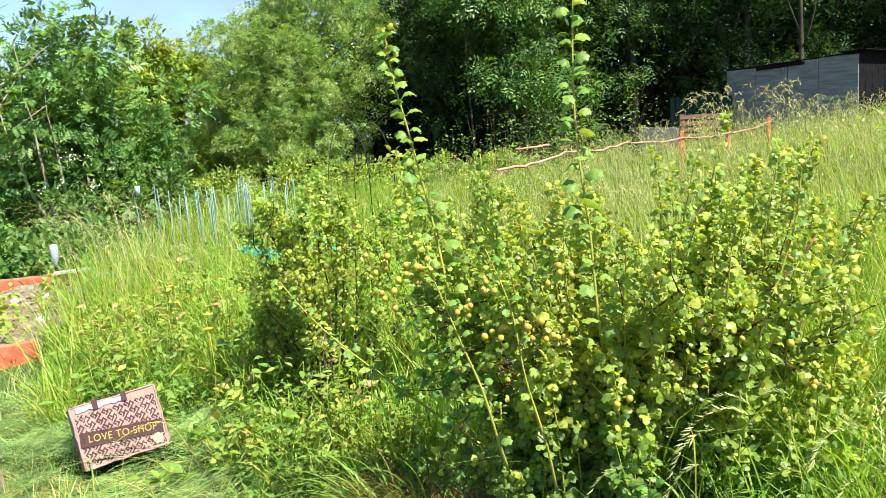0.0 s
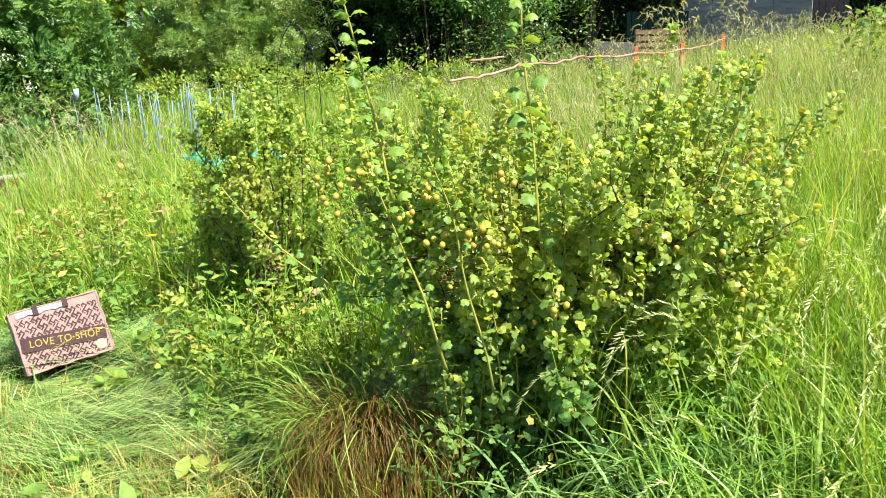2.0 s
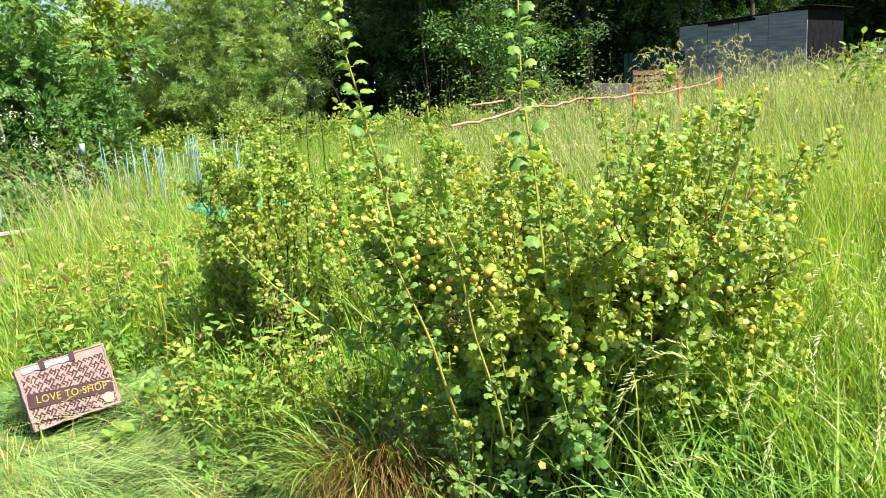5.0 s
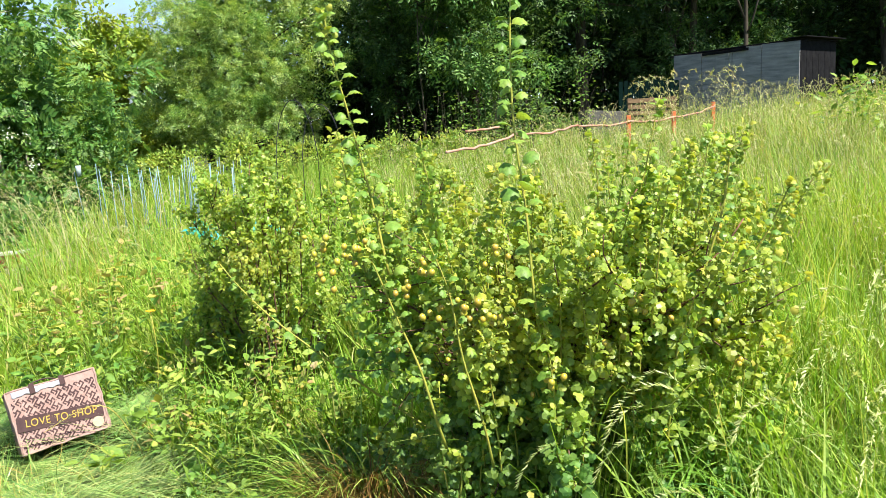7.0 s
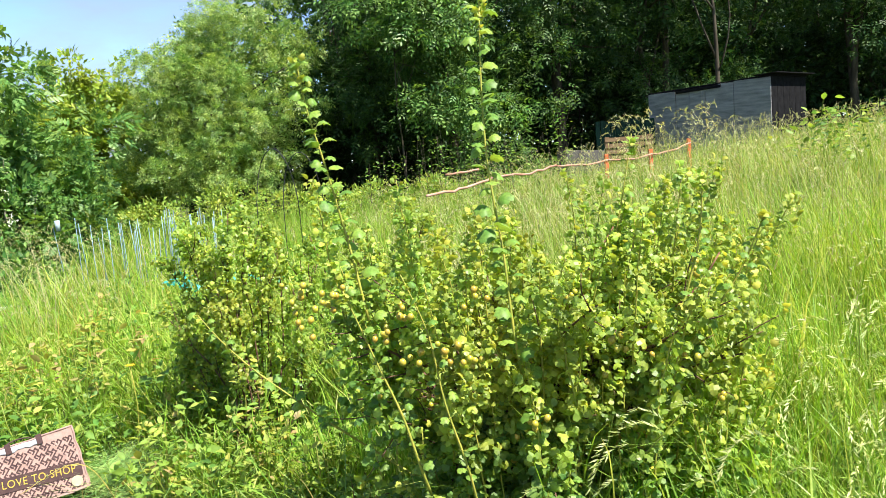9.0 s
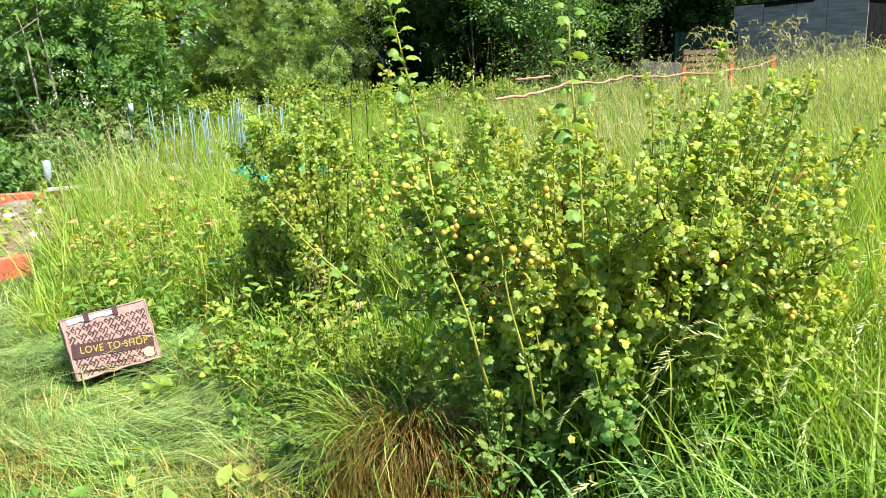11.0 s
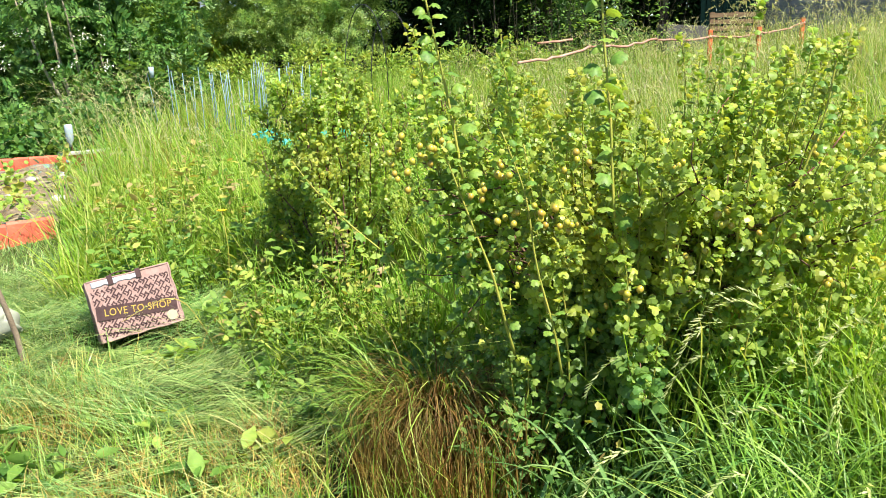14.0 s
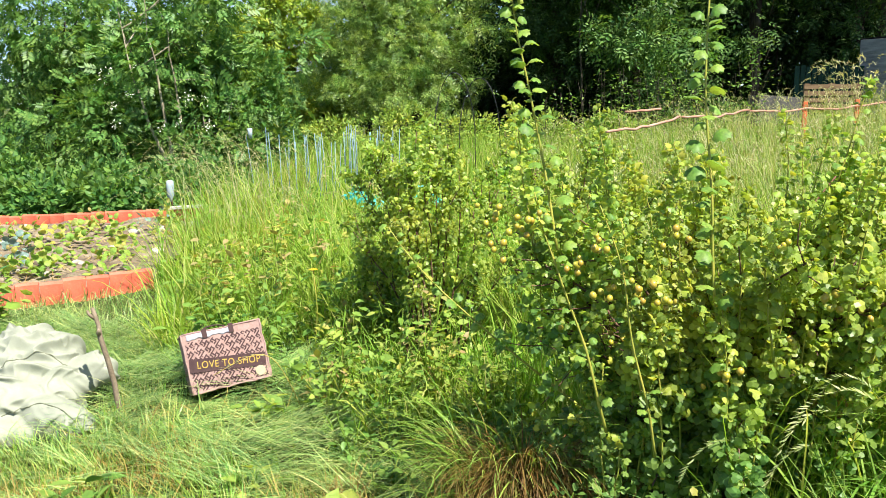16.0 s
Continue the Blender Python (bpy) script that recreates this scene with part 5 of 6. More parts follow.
def build_shed():
    z = 1.30
    shed = root("garden_shed", (6.54, 18.5, z), "low grey boarded shed with a flat black felt roof", "shed")
    shed.matrix_world = pose(6.54, 18.5, z, 0, 0, -49.8)
    L, D, H0, H1 = 2.88, 1.87, 1.27, 1.36
    cuts = (0.0, 0.24, 0.36, 0.49, 0.60, 0.72, 1.0)
    for i, (a, b) in enumerate(zip(cuts[:-1], cuts[1:])):
        h = H0 + (H1 - H0) * (a + b) / 2 - (0.05 if 0 < i < 4 else 0.0)
        me = box_mesh("panel", (b - a) * L - 0.008, 0.03, h + 0.3, 0.004, ((a + b) / 2 * L, 0.012 * (i % 2) + (0.012 if 0 < i < 4 else 0.0), h / 2 - 0.15))
        link("panel", me, M_FELT, shed)
    w = L * 0.24
    # side boards borrow the roof's black to stand in for shade
    for i in range(6):
        me = box_mesh("panel", 0.035, D / 6 - 0.01, H1 + 0.3, 0.004, (L - 0.02, (i + 0.5) * D / 6 + 0.03, H1 / 2 - 0.15))
        link("panel", me, M_ROOF, shed, "side board, near black in place of shade")
    link("side_wall", box_mesh("side_wall", 0.035, D, H0 + 0.3, 0.004, (0.02, D / 2 + 0.03, H0 / 2 - 0.15)), M_FELT, shed)
    link("back_wall", box_mesh("back_wall", L - 0.1, 0.035, H0 + 0.4, 0.004, (L / 2, D + 0.05, H0 / 2 - 0.1)), M_FELT, shed)
    slope = Matrix.Rotation(-math.atan2(H1 - H0, L), 4, "Y")
    roof = link("roof", box_mesh("roof", L + 0.04, D + 0.06, 0.03, 0.008, (L / 2, D / 2 + 0.03, (H0 + H1) / 2 + 0.022), slope), M_ROOF, shed, "black felt flat roof")
    link("roof_sheet", box_mesh("roof_sheet", 0.50, D + 0.20, 0.02, 0.006, (L - 0.08, D / 2 + 0.01, H1 + 0.055), slope), M_ROOF, roof, "loose black sheet over the roof's end")
    for x0, x1 in ((w * 1.05, w * 2.6),):
        link("trim", box_mesh("trim", x1 - x0, 0.03, 0.06, 0.006, ((x0 + x1) / 2, -0.03, H0 - 0.03 + (H1 - H0) * 0.3), slope), M_ROOF, roof, "dark strip over the door")
    link("batten", box_mesh("batten", 0.07, 0.016, H0 + 0.1, 0.003, (0.45 * L, -0.012, H0 / 2 - 0.08)), M_FELT, shed)
    return shed


def build_bank_things():
    build_shed()
    fence = root("slat_fence", (5.2, 18.2, 1.15), "dark green slatted fence beside the shed", "fence")
    for i in range(12):
        link("slat", box_mesh("slat", 0.10, 0.02, 0.9 + 0.03 * math.sin(i * 2.1), 0.004, (i * 0.118, 0.004 * (i % 3), 0.45)), M_GREENSLAT, fence)
    for z in (0.2, 0.75):
        link("rail", box_mesh("rail", 1.42, 0.04, 0.07, 0.004, (0.65, 0.035, z)), M_GREENSLAT, fence)
    pal = root("pallet", (0, 0, 0), "weathered wooden pallet standing on its edge", "pallet")
    pal.matrix_world = pose(4.72, 16.0, 1.12, -8, 0, 6)
    for i in range(4):
        link("board", box_mesh("board", 1.05, 0.02, 0.085, 0.003, (0.52, -0.05, 0.10 + i * 0.125)), M_PALLET, pal)
    for i in range(3):
        link("bearer", box_mesh("bearer", 0.09, 0.08, 0.52, 0.004, (0.06 + i * 0.46, 0.0, 0.28)), M_PALLET, pal)
    blk = link("concrete_block", box_mesh("concrete_block", 0.80, 0.55, 0.55, 0.02), M_CONCRETE, None, "weathered grey concrete block in the grass")
    blk.matrix_world = pose(4.1, 15.7, 1.16, 0, 4, 8)
    tagged(blk, category="block")
    # red posts carrying a faded rope
    tops = [(0.55, 8.3, 1.16), (1.50, 10.0, 1.255), (2.54, 11.0, 1.30), (3.70, 12.5, 1.30), (4.60, 13.0, 1.32), (5.46, 13.5, 1.44)]
    rf = root("rope_fence", (0, 0, 0), "low fence of red posts joined by faded rope", "fence")
    for x, y, z in tops[3:]:
        g = float(ground_h(x, y))
        me = box_mesh("post", 0.06, 0.06, z - g + 0.12, 0.008, (x, y, (z + g - 0.04) / 2 + 0.02), None)
        link("post", me, M_REDPOST, rf)
    rng = np.random.default_rng(5)
    for a, b in zip(tops[:-1], tops[1:]):
        s = np.linspace(0, 1, 10)[:, None]
        p = np.array(a) + (np.array(b) - np.array(a)) * s - np.array([0, 0, 0.03]) * np.sin(np.pi * s) + rng.normal(0, 0.010, (10, 3)) + np.array([0, -0.05, -0.03])
        link("rope", tube_mesh("rope", [(p, np.full(10, 0.015))], 7), M_ROPE, rf)
    p = bent((1.2, 13.5, 1.22), (1.8, 13.7, 1.26), 0.03, 8, rng)
    rail = link("fallen_pole", tube_mesh("fallen_pole", [(p, np.full(8, 0.02))], 7), M_ROPE, rf)
    rail.name = "rail"


build_bank_things()

# ---- garden canes, net and hoops ----
M_CANE = rough_material("pale_blue_cane", [(0.3, (0.10, 0.17, 0.19)), (0.6, (0.17, 0.26, 0.28)), (0.8, (0.25, 0.33, 0.34))], 10, 120, 0.5, 0.1, per_object=0.3)
M_TEAL = leaf_material("teal_plastic_net", [(0.02, 0.36, 0.36), (0.05, 0.46, 0.44), (0.10, 0.52, 0.50)], 0.3, 0.4)
M_HOOP = rough_material("black_plastic", [(0.3, (0.012, 0.012, 0.014)), (0.7, (0.035, 0.035, 0.04))], 10, 100, 0.5, 0.1)
M_CLEAR = rough_material("cloudy_plastic", [(0.3, (0.25, 0.33, 0.36)), (0.7, (0.40, 0.47, 0.50))], 12, 90, 0.25, 0.1, 0.5)


def build_canes():
    rng = np.random.default_rng(9)
    xs = [-3.50, -3.42, -3.30, -3.22, -3.17, -3.09, -3.00] + [-2.88 + 0.033 * i for i in range(33)]
    for i, x in enumerate(xs):
        x += rng.normal(0, 0.03) if i else 0.0
        y = 9.2 + rng.uniform(-0.35, 0.35) * (i > 0)
        top = 1.07 + rng.normal(0, 0.07) - (0.06 if 6 <= i <= 12 else 0)
        g = float(ground_h(x, y))
        lean = rng.normal(0.0, 0.035) - (0.06 if i < 3 else 0)
        p = np.array([[x, y, g - 0.05], [x + lean * 0.5, y, (g + top) / 2], [x + lean, y + rng.normal(0, 0.03), top]])
        ob = link("garden_cane", tube_mesh("garden_cane", [(p, np.full(3, 0.0042))], 6), M_CANE, None, "thin pale blue plastic garden cane stuck in the weeds")
        tagged(ob, category="cane", group="garden canes")
    cap = link("plastic_cup", tube_mesh("plastic_cup", [(np.array([[-3.555, 9.2, 1.04], [-3.56, 9.2, 1.16]]), np.array([0.022, 0.03]))], 10), M_CLEAR, None, "white plastic cup capping a garden cane")
    tagged(cap, category="cup")
    # crumpled teal net low in the weeds
    n = 330
    at = np.stack([rng.uniform(-1.96, -0.9, n), rng.uniform(7.2, 7.7, n), np.zeros(n)], -1)
    at[:, 2] = ground_h(at[:, 0], at[:, 1]) + 0.39 + 0.10 * rng.random(n) + 0.05 * np.sin(at[:, 0] * 9)
    net = root("plastic_net", (-1.43, 7.45, 0.0), "crumpled teal plastic netting caught in the weeds", "net")
    v, f = scatter(DIAMOND, at - [-1.43, 7.45, 0.0], rng.normal(0, 1, (n, 3)), rng.uniform(0.03, 0.085, n), rng=rng)
    tagged(link("netting", mesh_of("netting", v, f), M_TEAL, net), kind="stuff")
    for x, w, h in ((-0.62, 0.5, 0.92), (-0.35, 0.5, 0.86)):
        a = np.linspace(0, np.pi, 14)
        p = np.stack([x - 0.5 - w / 2 * np.cos(a), 9.9 + 0.1 * np.sin(a * 2) + x, 0.85 + h * np.sin(a) ** 0.8], -1)
        p[0, 2] = p[-1, 2] = 0.15
        hoop = link("net_hoop", tube_mesh("net_hoop", [(p, np.full(14, 0.005))], 6), M_HOOP, None, "thin black plastic hoop for crop netting")
        tagged(hoop, category="hoop", group="net hoops")


build_canes()

# ---- raised bed ----
M_EDGING = rough_material("terracotta_plastic", [(0.3, (0.46, 0.09, 0.05)), (0.6, (0.58, 0.14, 0.08)), (0.85, (0.62, 0.24, 0.15))], 5, 70, 0.55, 0.25, per_object=0.10)
M_STONE = rough_material("pale_stone", [(0.3, (0.26, 0.24, 0.20)), (0.7, (0.48, 0.46, 0.41))], 9, 80, 0.9, 0.6, per_object=0.25)
M_BLUEGREY = leaf_material("blue_grey_leaf", [(0.10, 0.17, 0.14), (0.16, 0.23, 0.20)], 0.2, 0.5)


def edging_mesh(w, h):
    """One edging tile: slightly arched face, rolled top and a spike below."""
    bm = bmesh.new()
    k = 8
    prof = [(0.022, -0.08), (0.022, h - 0.02), (0.014, h - 0.004), (0.0, h), (-0.014, h - 0.004), (-0.022, h - 0.02), (-0.022, -0.08)]
    rows = []
    for i in range(k + 1):
        u = i / k
        bow = -0.012 * math.sin(math.pi * u)
        rows.append([bm.verts.new(((u - 0.5) * (w - 0.004), a + bow, z)) for a, z in prof])
    for p, q in zip(rows[:-1], rows[1:]):
        for j in range(len(prof)):
            m = (j + 1) % len(prof)
            bm.faces.new((p[j], q[j], q[m], p[m]))
    bm.faces.new(rows[0])
    bm.faces.new(rows[-1][::-1])
    bmesh.ops.recalc_face_normals(bm, faces=bm.faces)
    me = bpy.data.meshes.new("edging_tile")
    bm.to_mesh(me)
    bm.free()
    me.materials.append(M_EDGING)
    return me


def build_bed():
    rng = np.random.default_rng(12)
    me = edging_mesh(0.16, 0.165)
    for a, b, name in (((-3.12, 5.8), (-6.4, 3.75), "front"), ((-4.0, 9.05), (-8.6, 8.5), "back"), ((-3.3, 6.9), (-3.95, 9.0), "end")):
        a, b = np.array(a), np.array(b)
        n = int(np.linalg.norm(b - a) / 0.16)
        run = root("bed_edging", (a[0], a[1], float(ground_h(*a))), "run of terracotta-red edging tiles round the raised bed", "edging", "bed edging")
        for i in range(n):
            c = a + (b - a) * (i + 0.5) / n
            t = new("edging_tile", me)
            t.parent = run
            g = float(ground_h(*c)) - float(ground_h(*a))
            t.matrix_local = Matrix.Translation((c[0] - a[0], c[1] - a[1], g + 0.01 + rng.normal(0, 0.004))) @ Euler((rng.normal(0, 0.02), rng.normal(0, 0.012), math.atan2(b[1] - a[1], b[0] - a[0]))).to_matrix().to_4x4() @ Matrix.Diagonal((np.linalg.norm(b - a) / n / 0.16, 1, 1, 1))
    # soil
    nx, ny = 60, 44
    u, v = np.meshgrid(np.linspace(0, 1, nx), np.linspace(0, 1, ny))
    x = (-3.15 - 0.8 * v) * (1 - u) + (-6.6 - 2.2 * v) * u
    y = (5.85 + 3.1 * v) * (1 - u) + (3.85 + 4.6 * v) * u
    z = ground_h(x, y) + 0.075 + 0.03 * np.sin(x * 7 + np.sin(y * 5)) * np.cos(y * 6) + rng.normal(0, 0.007, x.shape)
    i, j = np.meshgrid(np.arange(nx - 1), np.arange(ny - 1))
    k = (j * nx + i).ravel()
    ob = link("bed_soil", mesh_of("bed_soil", np.stack([x, y, z], -1).reshape(-1, 3), np.stack([k, k + 1, k + nx + 1, k + nx], 1)), M_BED, None, "dry crumbly soil of the raised bed")
    tagged(ob, category="soil", kind="structure")

    def inside(n):
        u, v = rng.random(n), rng.random(n)
        x = (-3.35 - 0.7 * v) * (1 - u) + (-6.6 - 2.2 * v) * u
        y = (6.1 + 2.7 * v) * (1 - u) + (4.0 + 4.3 * v) * u
        return np.stack([x, y, ground_h(x, y) + 0.08], -1)

    # stones
    for q in inside(46):
        bm = bmesh.new()
        bmesh.ops.create_icosphere(bm, subdivisions=2, radius=1.0)
        for w in bm.verts:
            w.co *= 1 + 0.25 * noise.noise(w.co * 1.3 + Vector(q) * 9)
        s = rng.uniform(0.02, 0.065)
        bmesh.ops.scale(bm, vec=(s * 1.3, s, s * 0.6), verts=bm.verts)
        m2 = bpy.data.meshes.new("stone")
        bm.to_mesh(m2)
        bm.free()
        st = link("stone", m2, M_STONE, None, "pale stone lying on the bed's soil")
        st.matrix_world = Matrix.Translation(q) @ Matrix.Rotation(rng.uniform(0, 6), 4, "Z")
        tagged(st, category="stone", group="stones on the bed")
    # vegetable plants, leaf by leaf
    shared = {}
    for mat in (M_YELLOW, M_LIME, M_BLUEGREY):
        shared[mat] = mesh_of("leaf", DOME[0], DOME[1])
        shared[mat].materials.append(mat)
    for q in inside(74):
        mat = M_YELLOW if rng.random() < 0.4 else (M_BLUEGREY if rng.random() < 0.1 else M_LIME)
        plant = root("bed_plant", q, "yellow-green vegetable plant growing in the bed" if mat is not M_BLUEGREY else "blue-grey leafy plant growing in the bed", "plant", "plants in the bed")
        for _ in range(rng.integers(16, 26)):
            d = Vector(unit(rng.normal(0, 1, 3) + [0, 0, 0.8]))
            lf = new("leaf", shared[mat])
            lf.parent = plant
            s = rng.uniform(0.035, 0.085)
            at = d * rng.uniform(0.03, 0.22)
            lf.matrix_local = Matrix.Translation((at.x, at.y, abs(at.z) + 0.01)) @ d.to_track_quat("Y", "Z").to_matrix().to_4x4() @ Matrix.Rotation(rng.normal(0, 0.4), 4, "Y") @ Matrix.Diagonal((s, s, s, 1))
    q = inside(1500)
    (v, f), _, _ = blades(q[:, 0], q[:, 1], rng.uniform(0.06, 0.2, 1500), rng.uniform(0.004, 0.009, 1500), rng.normal(1.4, 0.1, 1500), rng.normal(0.2, 0.2, 1500), None, q[:, 2] + 0.02, 3)
    tagged(link("straw_mulch", mesh_of("straw_mulch", v, f), M_STRAW, None, "dry straw mulch strewn over the bed"), category="straw", kind="stuff")
    # upturned bottle on a stick
    b = root("bottle_on_stick", (-4.68, 9.35, float(ground_h(-4.68, 9.35)) + 0.05), "cloudy plastic bottle upturned on a stick", "bottle")
    link("stick", tube_mesh("stick", [(np.array([[0, 0, -0.05], [0.0, 0, 0.22], [-0.01, 0, 0.40]]), np.full(3, 0.010))], 6), M_PALLET, b)
    prof_z = np.array([0.16, 0.20, 0.24, 0.40, 0.425, 0.43])
    prof_r = np.array([0.018, 0.02, 0.045, 0.048, 0.04, 0.012])
    link("bottle", tube_mesh("bottle", [(np.column_stack([np.full(6, -0.01), np.zeros(6), prof_z]), prof_r)], 14), M_CLEAR, b, "cloudy clear plastic bottle")
    # flat board lying on the bed's back corner
    bd = link("plank", box_mesh("plank", 0.55, 0.12, 0.03, 0.004), M_STONE, None, "grey weathered plank lying on the bed's edge")
    bd.matrix_world = pose(-4.25, 8.95, float(ground_h(-4.25, 8.95)) + 0.20, 0, -3, 8)
    tagged(bd, category="plank")


build_bed()

# ---- shopping bag ----
M_JUTE = rough_material("pink_beige_jute", [(0.3, (0.235, 0.15, 0.13)), (0.7, (0.315, 0.21, 0.185))], 40, 320, 0.9, 0.35, depth=0.002)
M_STICKER = rough_material("pale_yellow_paper", [(0.3, (0.30, 0.27, 0.16)), (0.7, (0.38, 0.35, 0.23))], 30, 200, 0.6, 0.1, depth=0.0004)
M_PRINT = rough_material("dark_brown_print", [(0.3, (0.036, 0.018, 0.019)), (0.7, (0.062, 0.034, 0.033))], 30, 300, 0.8, 0.2, depth=0.001)
M_GILT = rough_material("yellow_lettering", [(0.3, (0.30, 0.20, 0.03)), (0.7, (0.38, 0.27, 0.05))], 30, 200, 0.6, 0.1)
M_LINER = rough_material("white_plastic_liner", [(0.3, (0.24, 0.25, 0.29)), (0.7, (0.34, 0.34, 0.37))], 14, 80, 0.35, 0.6, 0.4, depth=0.002)


def build_bag():
    W, H, D = 0.385, 0.292, 0.15
    x = Vector((0.344, 0.23, 0.037)).normalized()
    up = Vector((-0.045, 0.10, 0.275))
    up = (up - x * up.dot(x)).normalized()
    inward = up.cross(x)
    m = Matrix(((x.x, inward.x, up.x, -1.722), (x.y, inward.y, up.y, 3.463), (x.z, inward.z, up.z, 0.090), (0, 0, 0, 1)))
    bag = root("shopping_bag", (0, 0, 0), "jute shopping bag, brown fret pattern, yellow letters, leaning in grass", "bag")
    bag.matrix_world = m
    # open body with walls of its own thickness, a little slumped
    bm = bmesh.new()
    nx, nz = 14, 10

    def wall(p0, p1, bulge):
        grid = [[None] * (nx + 1) for _ in range(nz + 1)]
        for j in range(nz + 1):
            for i in range(nx + 1):
                u, w = i / nx, j / nz
                q = Vector(p0).lerp(Vector(p1), u)
                nrm = Vector((p1[1] - p0[1], -(p1[0] - p0[0]), 0)).normalized()
                b = bulge * math.sin(math.pi * u) * math.sin(math.pi * w * 0.85) + 0.002 * math.sin(u * 19 + w * 7)
                grid[j][i] = bm.verts.new((q.x + nrm.x * b, q.y + nrm.y * b, w * H))
        for j in range(nz):
            for i in range(nx):
                bm.faces.new((grid[j][i], grid[j][i + 1], grid[j + 1][i + 1], grid[j + 1][i]))
    wall((0, 0), (W, 0), 0.0)
    wall((W, 0), (W, D), -0.012)
    wall((W, D), (0, D), 0.015)
    wall((0, D), (0, 0), -0.012)
    bmesh.ops.contextual_create(bm, geom=[bm.verts.new(c) for c in ((0, 0, 0), (W, 0, 0), (W, D, 0), (0, D, 0))])
    bmesh.ops.remove_doubles(bm, verts=bm.verts, dist=0.0005)
    me = bpy.data.meshes.new("body")
    bm.to_mesh(me)
    bm.free()
    body = link("body", me, M_JUTE, bag)
    sol = body.modifiers.new("thickness", "SOLIDIFY")
    sol.thickness, sol.offset = 0.004, -1
    # printed fret pattern: interlocking hooked bars on the slant, in two panels
    def clip(poly, lo, hi):
        for ax, s, lim in ((0, 1, lo[0]), (0, -1, -hi[0]), (1, 1, lo[1]), (1, -1, -hi[1])):
            out = []
            for a, b in zip(poly, poly[1:] + poly[:1]):
                da, db = s * a[ax] - lim, s * b[ax] - lim
                if da >= 0:
                    out.append(a)
                if da * db < 0:
                    k = da / (da - db)
                    out.append((a[0] + (b[0] - a[0]) * k, a[1] + (b[1] - a[1]) * k))
            poly = out
            if not poly:
                return []
        return poly
    vs, fs = [], []
    ang = radians(47)
    ca, sa = math.cos(ang), math.sin(ang)
    t, pa, pb = 0.0063, 0.048, 0.0355
    for lo, hi in (((0.012, 0.010), (W - 0.012, 0.252)),):
        for i in range(-14, 15):
            for j in range(-14, 15):
                ox, oy = i * pa + (j % 2) * pa / 2 * 0 + j * 0.012, j * pb
                bars = [(-0.0215, 0.0, 0.0215, t), (-0.0215, -0.0125, -0.0215 + t, t), (0.0215 - t, 0.0, 0.0215, 0.0185), (-0.010, -0.0185, -0.010 + t, -0.0065 + t), (-0.010, -0.0185, 0.012, -0.0185 + t), (-0.012, 0.0125, 0.008, 0.0125 + t)]
                for x0, y0, x1, y1 in bars:
                    poly = [(ox + px, oy + py) for px, py in ((x0, y0), (x1, y0), (x1, y1), (x0, y1))]
                    poly = [(0.2 + px * ca - py * sa, 0.15 + px * sa + py * ca) for px, py in poly]
                    poly = clip(poly, lo, hi)
                    if len(poly) > 2:
                        fs.append(list(range(len(vs), len(vs) + len(poly))))
                        vs += [(px, -0.0016 - 0.0001 * (len(fs) % 3), pz) for px, pz in poly]
    me = bpy.data.meshes.new("printed_pattern")
    me.from_pydata(vs, [], fs)
    link("printed_pattern", me, M_PRINT, bag, "dark brown fret print")
    band = link("lettering_band", box_mesh("lettering_band", W - 0.018, 0.003, 0.066, 0.0008, (W / 2, -0.0030, 0.114), Matrix.Rotation(radians(7), 4, "Y")), M_PRINT, bag, "dark brown band behind the words")
    fc = bpy.data.curves.new("lettering", "FONT")
    fc.body, fc.size, fc.align_x, fc.align_y, fc.extrude = "LOVE TO SHOP", 0.044, "CENTER", "CENTER", 0.0006
    fc.space_character = 1.1
    tmp = new("lettering", fc)
    dg = bpy.context.evaluated_depsgraph_get()
    wm = bpy.data.meshes.new_from_object(tmp.evaluated_get(dg))
    bpy.data.objects.remove(tmp)
    wd = link("lettering", wm, M_GILT, band, "yellow capital letters reading LOVE TO SHOP")
    wd.matrix_local = Matrix.Translation((W / 2 + 0.003, -0.0056, 0.114)) @ Matrix.Rotation(radians(7), 4, "Y") @ Matrix.Rotation(math.pi / 2, 4, "X") @ Matrix.Diagonal((0.93, 1.1, 1, 1))
    # piping along the edges
    for a, b in (((0, 0, 0), (0, 0, H)), ((W, 0, 0), (W, 0, H)), ((0, 0, 0), (W, 0, 0)), ((0, 0, H), (W, 0, H)), ((0, D, H), (W, D, H)), ((0, 0, H), (0, D, H)), ((W, 0, H), (W, D, H))):
        link("piping", tube_mesh("piping", [(bent(a, b, 0.004, 10), np.full(10, 0.0045))], 7), M_JUTE, body)
    # handles, flopped back, with stitched tabs on the front
    for xo in (0.11, 0.24):
        link("handle_tab", box_mesh("handle_tab", 0.024, 0.004, 0.045, 0.001, (xo, -0.005, H - 0.012)), M_PRINT, bag, "dark brown handle tab")
    a = np.linspace(0, np.pi, 12)
    p = np.stack([0.175 - 0.065 * np.cos(a), D - 0.01 + 0.03 * np.sin(a), H + 0.004 + 0.03 * np.sin(a)], -1)
    link("handle", tube_mesh("handle", [(p, np.full(12, 0.0035))], 7), M_PRINT, bag, "thin dark brown handle")
    # crumpled liner showing in the mouth
    nx, ny = 24, 12
    u, v = np.meshgrid(np.linspace(0.012, W - 0.012, nx), np.linspace(0.008, D - 0.008, ny))
    rng = np.random.default_rng(3)
    z = H - 0.018 + 0.012 * np.sin(u * 60) * np.cos(v * 70) + rng.normal(0, 0.005, u.shape)
    i, j = np.meshgrid(np.arange(nx - 1), np.arange(ny - 1))
